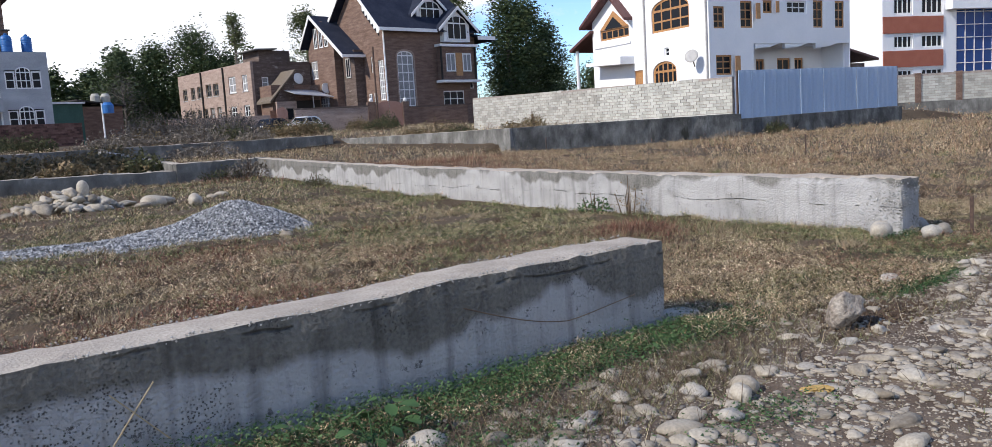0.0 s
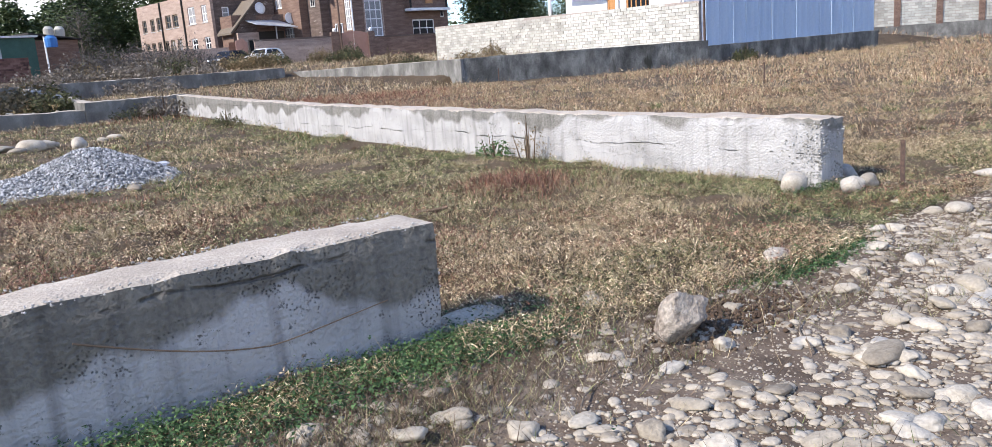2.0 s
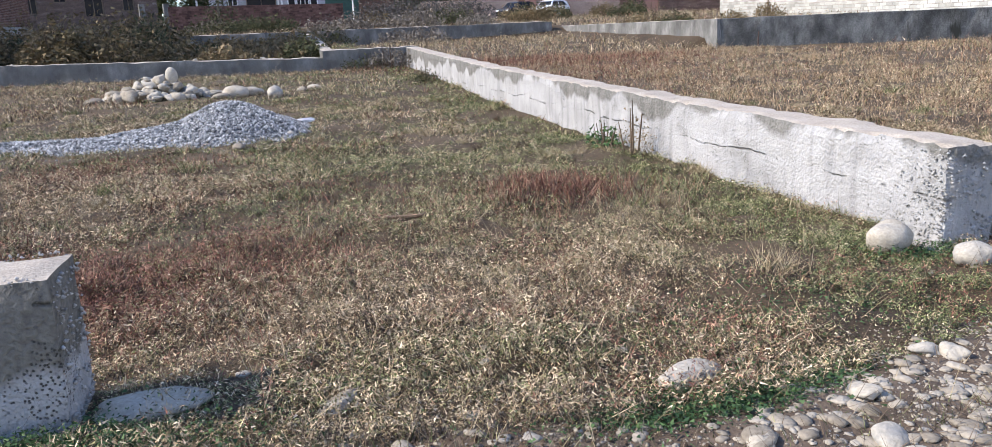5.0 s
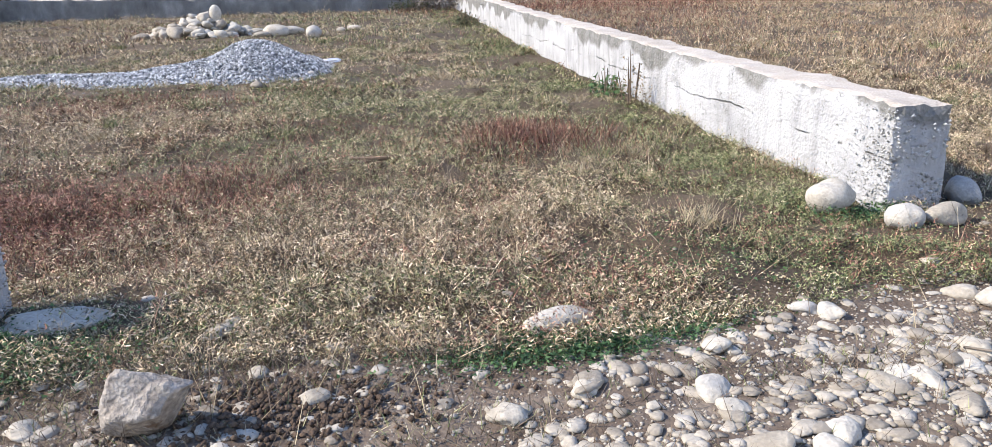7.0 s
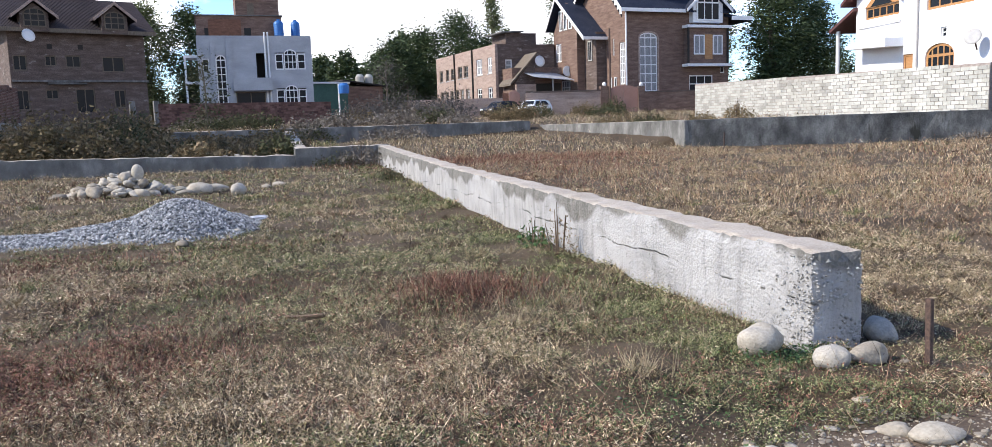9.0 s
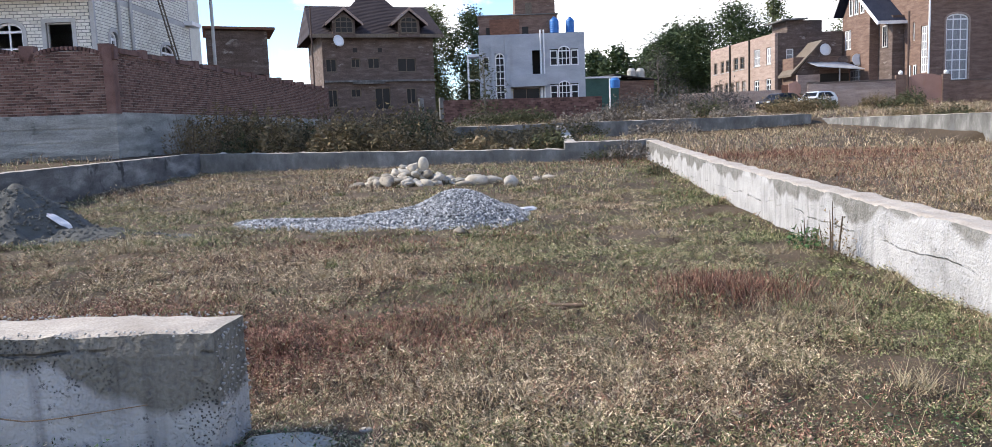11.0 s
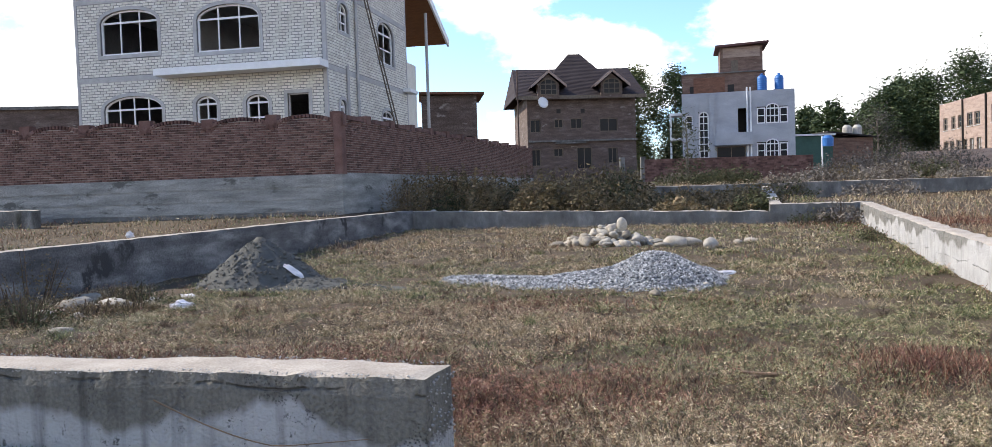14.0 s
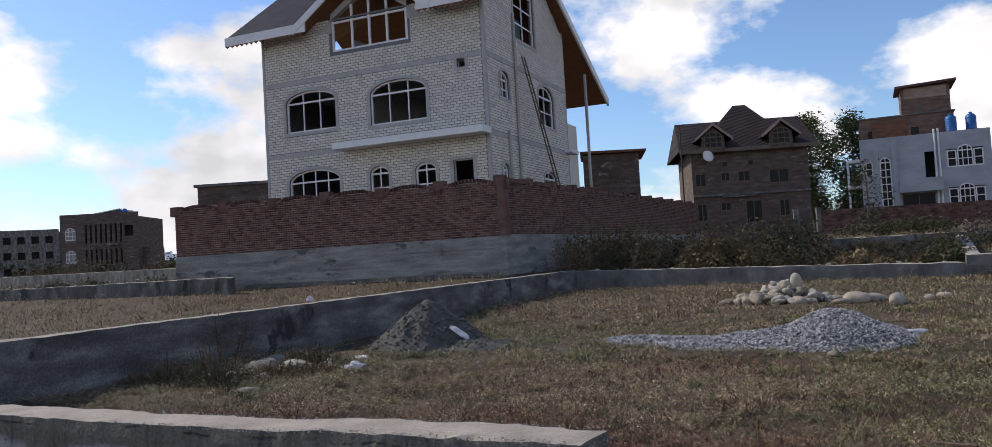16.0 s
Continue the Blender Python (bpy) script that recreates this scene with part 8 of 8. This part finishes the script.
def stalks():
    """Longer straw stalks and dead stems standing or lying in clumps."""
    X, Y = [], []
    for cx, cy, s, n in ((9.6, 9.0, 0.55, 700), (9.2, 9.7, 0.5, 700), (8.3, 10.2, 0.7, 500), (7.9, 8.6, 0.6, 400), (8.2, 6.6, 0.7, 350), (6.9, 6.9, 0.6, 350), (3.5, 5.6, 1.2, 500), (4.9, 5.5, 0.7, 350), (7.2, 5.45, 0.6, 350), (9.2, 7.9, 1.0, 500), (7.0, 9.0, 1.6, 700), (12.6, 8.5, 1.2, 500), (5.5, 10.5, 2.0, 700), (9.8, 5.6, 1.0, 250)):
        X.append(rng.normal(cx, s, n))
        Y.append(rng.normal(cy, s * 0.7, n))
    x, y = np.concatenate(X), np.concatenate(Y)
    k = ~((y > 6.02) & (y < 6.6) & (x < 6.05)) & ~((x > 10.9) & (x < 11.45) & (y > 6.95))
    x, y = x[k], y[k]
    n = len(x)
    u = rng.random(n) < 0.55
    soup("straw_stalks", blades(x[u], y[u], rng.uniform(0.05, 0.22, u.sum()), rng.uniform(0.003, 0.005, u.sum()), 1.3), 3, M_STRAW, "pale dry straw stalks in loose clumps", "grass")
    v = ~u
    soup("dead_stems", blades(x[v], y[v], rng.uniform(0.08, 0.26, v.sum()), rng.uniform(0.004, 0.006, v.sum()), 1.2), 3, M_TWIG, "dead brown weed stems", "grass")


stalks()


def red_clumps():
    X, Y, H = [], [], []
    for cx, cy, sx, sy, n, h in ((9.15, 9.55, 0.28, 0.24, 1000, 0.27), (9.5, 9.75, 0.5, 0.4, 700, 0.2), (8.6, 9.9, 0.6, 0.4, 400, 0.12), (5.6, 7.6, 0.6, 0.4, 1500, 0.12), (4.3, 8.2, 1.0, 0.6, 2600, 0.13), (2.6, 8.0, 1.0, 0.5, 2000, 0.13), (6.6, 8.3, 0.5, 0.4, 1300, 0.11), (3.4, 9.3, 1.0, 0.5, 1800, 0.12),
                               (0.6, 8.4, 1.0, 0.5, 2600, 0.15), (5.3, 8.0, 0.7, 0.35, 1800, 0.13), (3.2, 7.6, 0.9, 0.4, 1800, 0.13), (4.9, 13.2, 1.0, 0.4, 1500, 0.12), (13.5, 28.5, 2.4, 1.2, 1900, 0.25), (17.5, 28.5, 2.2, 1.3, 1500, 0.25), (14.6, 22.5, 1.6, 1.2, 700, 0.18), (7.0, 10.9, 0.7, 0.4, 900, 0.1)):
        X.append(rng.normal(cx, sx, n))
        Y.append(rng.normal(cy, sy, n))
        H.append(rng.uniform(0.25, 1.0, n) ** 1.5 * h)
    x, y, h = np.concatenate(X), np.concatenate(Y), np.concatenate(H)
    k = ~bare(x, y) & (y < 29.3 + 99 * (x > 11.5))
    x, y, h = x[k], y[k], h[k]
    far = np.hypot(x - 7, y - 3)
    soup("red_weed_clumps", blades(x, y, h, 0.0045 + 0.0009 * far, 1.0), 3, M_RED, "reddish-brown dried weeds in clumps", "weeds")


red_clumps()


def tussocks():
    """Ragged taller tufts that break up the turf."""
    for nm, mat, n, lab in (("dry_tussocks", M_STRAW, 260, "ragged pale dry grass tufts"), ("brown_tussocks", M_TWIG, 230, "ragged dark withered weed tufts"), ("green_tussocks", M_GREEN, 150, "ragged greenish grass tufts")):
        cx, cy = rng.uniform(-3, 16, n), 6.6 + rng.gamma(1.6, 3.2, n)
        cx = np.where(rng.random(n) < 0.3, rng.uniform(11.6, 26, n), cx)
        k = ~bare(cx, cy) & ((cy < 29) | (cx > 11.5))
        cx, cy = cx[k], cy[k]
        m = 70
        x = np.repeat(cx, m) + rng.normal(0, 0.07, len(cx) * m)
        y = np.repeat(cy, m) + rng.normal(0, 0.06, len(cx) * m)
        h = np.repeat(rng.uniform(0.05, 0.17, len(cx)), m) * rng.uniform(0.3, 1.1, len(x))
        kk = ~bare(x, y)
        x, y, h = x[kk], y[kk], h[kk]
        soup(nm, blades(x, y, h, 0.003 + 0.0008 * np.hypot(x - 7, y - 3), 1.7), 3, mat, lab, "grass")


tussocks()


def track_litter():
    n = 5200
    x, y = rng.uniform(1.5, 14, n), rng.uniform(2.5, 6.2, n)
    k = rng.random(n) < np.clip(0.35 + wob(x, y, 0.5, 11.0), 0, 1)
    x, y = x[k], y[k]
    v = blades(x, y, rng.uniform(0.004, 0.03, len(x)), np.full(len(x), 0.0045), 1.0)
    t = v.reshape(-1, 3, 3)
    t[:, 2, :2] += rng.normal(0, 0.05, (len(x), 2))
    soup("straw_litter", v, 3, M_STRAW, "dry straw scraps strewn on a silt track", "straw")
    X, Y = [], []
    for cx, cy, sx, sy, m in ((4.2, 5.2, 0.9, 0.22, 6500), (2.8, 5.0, 0.7, 0.3, 4000), (5.4, 5.35, 0.5, 0.2, 3200), (7.4, 5.55, 0.6, 0.15, 1300), (6.3, 5.45, 0.5, 0.15, 900), (9.9, 4.9, 0.5, 0.25, 500), (8.9, 4.4, 0.3, 0.2, 300), (6.2, 3.9, 0.5, 0.3, 500), (11.2, 4.6, 0.5, 0.3, 400), (9.3, 5.1, 0.35, 0.12, 500), (10.4, 5.3, 0.4, 0.12, 400), (8.0, 5.0, 0.35, 0.12, 500), (8.3, 4.6, 0.25, 0.12, 300), (6.6, 5.05, 0.25, 0.08, 350)):
        X.append(rng.normal(cx, sx, m))
        Y.append(rng.normal(cy, sy, m))
    x, y = np.concatenate(X), np.concatenate(Y)
    k = ~((y > 6.02) & (x < 6.0))
    x, y = x[k], y[k]
    u = rng.random(len(x)) < 0.6
    soup("dry_verge_weeds", blades(x[u], y[u], rng.uniform(0.02, 0.11, u.sum()), np.full(u.sum(), 0.005), 2.0), 3, M_TWIG, "brown withered weeds along a track's verge", "weeds")
    soup("verge_grass", blades(x[~u], y[~u], rng.uniform(0.02, 0.08, (~u).sum()), np.full((~u).sum(), 0.005), 1.6), 3, M_GREEN, "thin green grass along a track's verge", "grass")


track_litter()


def lush():
    def patch(cx, cy, sx, sy, n, h):
        x, y = rng.normal(cx, sx, n), rng.normal(cy, sy, n)
        k = ~((y > 6.03) & (y < 6.6) & (x < 6.02))
        x, y = x[k], y[k]
        return tri_cloud(x, y, ground_z(x, y) + rng.random(len(x)) * h, rng.uniform(0.007, 0.018, len(x)), 0.7)
    soup("low_weeds", np.concatenate([patch(3.0, 5.78, 0.9, 0.2, 16000, 0.16), patch(4.6, 5.85, 0.8, 0.16, 12000, 0.10), patch(5.9, 5.85, 0.35, 0.14, 8000, 0.08), patch(3.6, 5.1, 0.35, 0.15, 2200, 0.08), patch(5.0, 4.5, 0.3, 0.12, 1200, 0.05)]), 3, M_LUSH, "lush dark green low weeds at a wall's foot", "weeds")
    soup("clover_patch", np.concatenate([patch(8.45, 5.55, 0.28, 0.09, 5200, 0.05), patch(8.8, 5.65, 0.25, 0.1, 2500, 0.04), patch(10.75, 6.95, 0.18, 0.12, 1600, 0.09), patch(9.4, 6.4, 0.8, 0.25, 2500, 0.03)]), 3, M_LUSH, "bright green clover patch at a track's edge", "clover")


lush()


# broken hollow beside the boulder
def clods():
    n = 900
    x, y = rng.normal(7.35, 0.28, n), rng.normal(5.28, 0.13, n)
    scatter_bits("soil_clods", x, y, ground_z(x, y) + 0.01, rng.uniform(0.005, 0.02, n), surface("dark_turned_soil", [(0.3, (0.055, 0.036, 0.025)), (0.7, (0.11, 0.075, 0.05))], 8, 0.95, 0.4, 80), None, "dark clods of turned soil by a boulder", "soil")
    m = 42000
    x, y = rng.uniform(1.5, 14, m), rng.uniform(2.6, 6.0, m)
    scatter_bits("track_grit", x, y, ground_z(x, y) + 0.001, rng.uniform(0.002, 0.009, m) + 0.004 * (rng.random(m) < 0.15), M_ROCKS, None, "fine grit and chips on a silt track", "grit")


clods()
branch_ = thing("dead_branch", "short dead brown branch lying in grass", "branch")
part("branch_stem", MB().rod((7.55, 9.05, 0.03), (7.95, 9.15, 0.06), 0.022, 0.018), M_TWIG, branch_)
part("side_twig", MB().rod((7.6, 9.2, 0.05), (7.9, 9.0, 0.09), 0.018, 0.012), M_TWIG, branch_)


def tube(pts, r, n=6):
    """One bent stem through the points."""
    mb, k = MB(), len(pts)
    pts = [Vector(p) for p in pts]
    vs = []
    for i, p in enumerate(pts):
        d = (pts[min(i + 1, k - 1)] - pts[max(i - 1, 0)]).normalized()
        a = d.cross(Vector((0.13, 0.07, 1))).normalized()
        b = d.cross(a)
        q = r * (1.0 - 0.5 * i / k)
        vs += [p + (a * math.cos(j * math.tau / n) + b * math.sin(j * math.tau / n)) * q for j in range(n)]
    fs = [(i * n + j, i * n + (j + 1) % n, (i + 1) * n + (j + 1) % n, (i + 1) * n + j) for i in range(k - 1) for j in range(n)]
    return mb.add(vs, fs + [tuple(range(n - 1, -1, -1)), tuple(range((k - 1) * n, k * n))])
pts_ = [(4.2 + 0.09 * k, 6.05, 0.46 - 0.24 * math.sin(math.pi * min(1.0, k / 11) * 0.5) + 0.012 * max(0, k - 9)) for k in range(17)]
part("stem", tube(pts_, 0.005), M_TWIG, thing("dry_creeper", "thin dry creeper stem hanging on a concrete wall", "creeper"))
for k_, (a_, b_) in enumerate((((2.15, 6.04, 0.10), (2.4, 6.05, 0.42)), ((2.45, 6.04, 0.12), (2.2, 6.05, 0.40)))):
    part("stalk", MB().rod(a_, b_, 0.004), M_STRAW, thing("straw_stem", "single pale straw stem against a wall", "straw", group="straw stems"))


M_AGG = surface("limewashed_aggregate", [(0.2, (0.20, 0.19, 0.175)), (0.5, (0.34, 0.335, 0.325)), (0.8, (0.42, 0.415, 0.405))], 8, 0.92, 0.4, 60, fine=0.2, island=0.6)


def stick(label, x0, y0, x1, y1, bow, r):
    pts = []
    for k in range(9):
        q = k / 8
        x, y = x0 + (x1 - x0) * q - (y1 - y0) * bow * math.sin(math.pi * q), y0 + (y1 - y0) * q + (x1 - x0) * bow * math.sin(math.pi * q)
        pts.append((x, y, float(ground_z(x, y)) + 0.02 + 0.012 * math.sin(q * 7)))
    part("stem", tube(pts, r), M_OLDWOOD, thing("fallen_stick", label, "stick", group="sticks on the track"))


stick("thin bent brown stick lying on a silt track", 10.04, 5.13, 10.52, 4.83, -0.10, 0.006)
stick("thin bent brown stick lying on a silt track", 7.15, 4.62, 7.55, 4.95, 0.06, 0.006)
stick("thin dry twig lying among river stones", 5.9, 4.9, 6.3, 5.1, 0.10, 0.005)
stick("thin dry twig lying among river stones", 9.0, 4.35, 9.4, 4.45, 0.08, 0.004)


def broadleaf_weed(x, y, n, size, seed):
    """A weed with broad lobed leaves on short stalks."""
    rs = random.Random(seed)
    z = float(ground_z(x, y))
    w = thing("broadleaf_weed", "broad-leaved green weed at a concrete wall's foot", "plant", pose(x, y, z), group="broad-leaved weeds")
    for k in range(n):
        a, up = k * 2.4 + rs.uniform(-0.4, 0.4), rs.uniform(0.06, 0.22)
        out = rs.uniform(0.03, 0.13)
        c = Vector((math.cos(a) * out, math.sin(a) * out, up))
        part("stalk", tube([(0, 0, -0.01), (c.x * 0.4, c.y * 0.4, up * 0.7), c], 0.003, 5), M_LUSH, w)
        L, ta = size * rs.uniform(0.7, 1.2), rs.uniform(-0.5, 0.25)
        M = Matrix.Translation(c) @ Matrix.Rotation(a, 4, "Z") @ Matrix.Rotation(-ta, 4, "Y")
        mb = MB(M)
        ribs = [(q, 0.5 * math.sin(math.pi * min(1, q * 0.92 + 0.06)) ** 0.7 * (1 - 0.15 * math.cos(q * 17))) for q in (0, 0.15, 0.3, 0.45, 0.6, 0.75, 0.9, 1.0)]
        vs = [(q * L, sgn * hw * L * 0.9, -0.25 * L * q * q + abs(sgn) * 0.12 * L * hw) for q, hw in ribs for sgn in (-1, 0, 1)]
        mb.add(vs, [(3 * i + j, 3 * i + 3 + j, 3 * i + 4 + j, 3 * i + 1 + j) for i in range(7) for j in (0, 1)])
        part("leaf", mb, M_LUSH, w, smooth=True)


broadleaf_weed(3.42, 5.62, 9, 0.10, 3)
broadleaf_weed(3.25, 5.45, 6, 0.08, 4)
broadleaf_weed(2.75, 5.7, 6, 0.07, 5)


def aggregate(name, label, pts, r):
    x, y, z = pts
    scatter_bits(name, x, y, z, rng.uniform(0.35, 1.1, len(x)) * r, M_AGG, None, label, "wall", "structure")


ex_, ez_ = rng.uniform(11.0, 11.37, 520), rng.uniform(0.0, 0.6, 520)
pit_ = wob(ex_, ez_, 3.0, 1.0) > -0.15
aggregate("wall_side_aggregate", "honeycombed coarse aggregate on a wall's broken end", (ex_[pit_], np.full(pit_.sum(), 7.03) + rng.uniform(-0.012, 0.02, pit_.sum()), ez_[pit_]), 0.017)
fx_, fz_ = rng.uniform(7.1, 8.1, 420), rng.uniform(0.0, 0.62, 420)
aggregate("wall_side_corner_aggregate", "coarse aggregate along a wall's corner", (np.full(420, 10.975) + rng.uniform(-0.01, 0.02, 420), 7.03 + rng.gamma(1.0, 0.13, 420), fz_), 0.012)
tx_ = rng.uniform(2.0, 5.95, 700)
aggregate("wall_front_edge_aggregate", "crumbled mortar along a wall's top edge", (tx_, np.where(rng.random(700) < 0.5, 6.5, 6.1) + rng.normal(0, 0.015, 700), np.interp(tx_, (2, 3.8, 4.25, 5.98), (0.60, 0.615, 0.645, 0.655)) + rng.uniform(-0.02, 0.006, 700)), 0.009)
ax_, az_ = rng.uniform(6.1, 6.5, 260), rng.uniform(0.0, 0.62, 260)
aggregate("wall_front_end_aggregate", "coarse aggregate on a wall's broken end", (np.full(260, 5.98) + rng.uniform(-0.02, 0.012, 260), ax_, az_), 0.014)
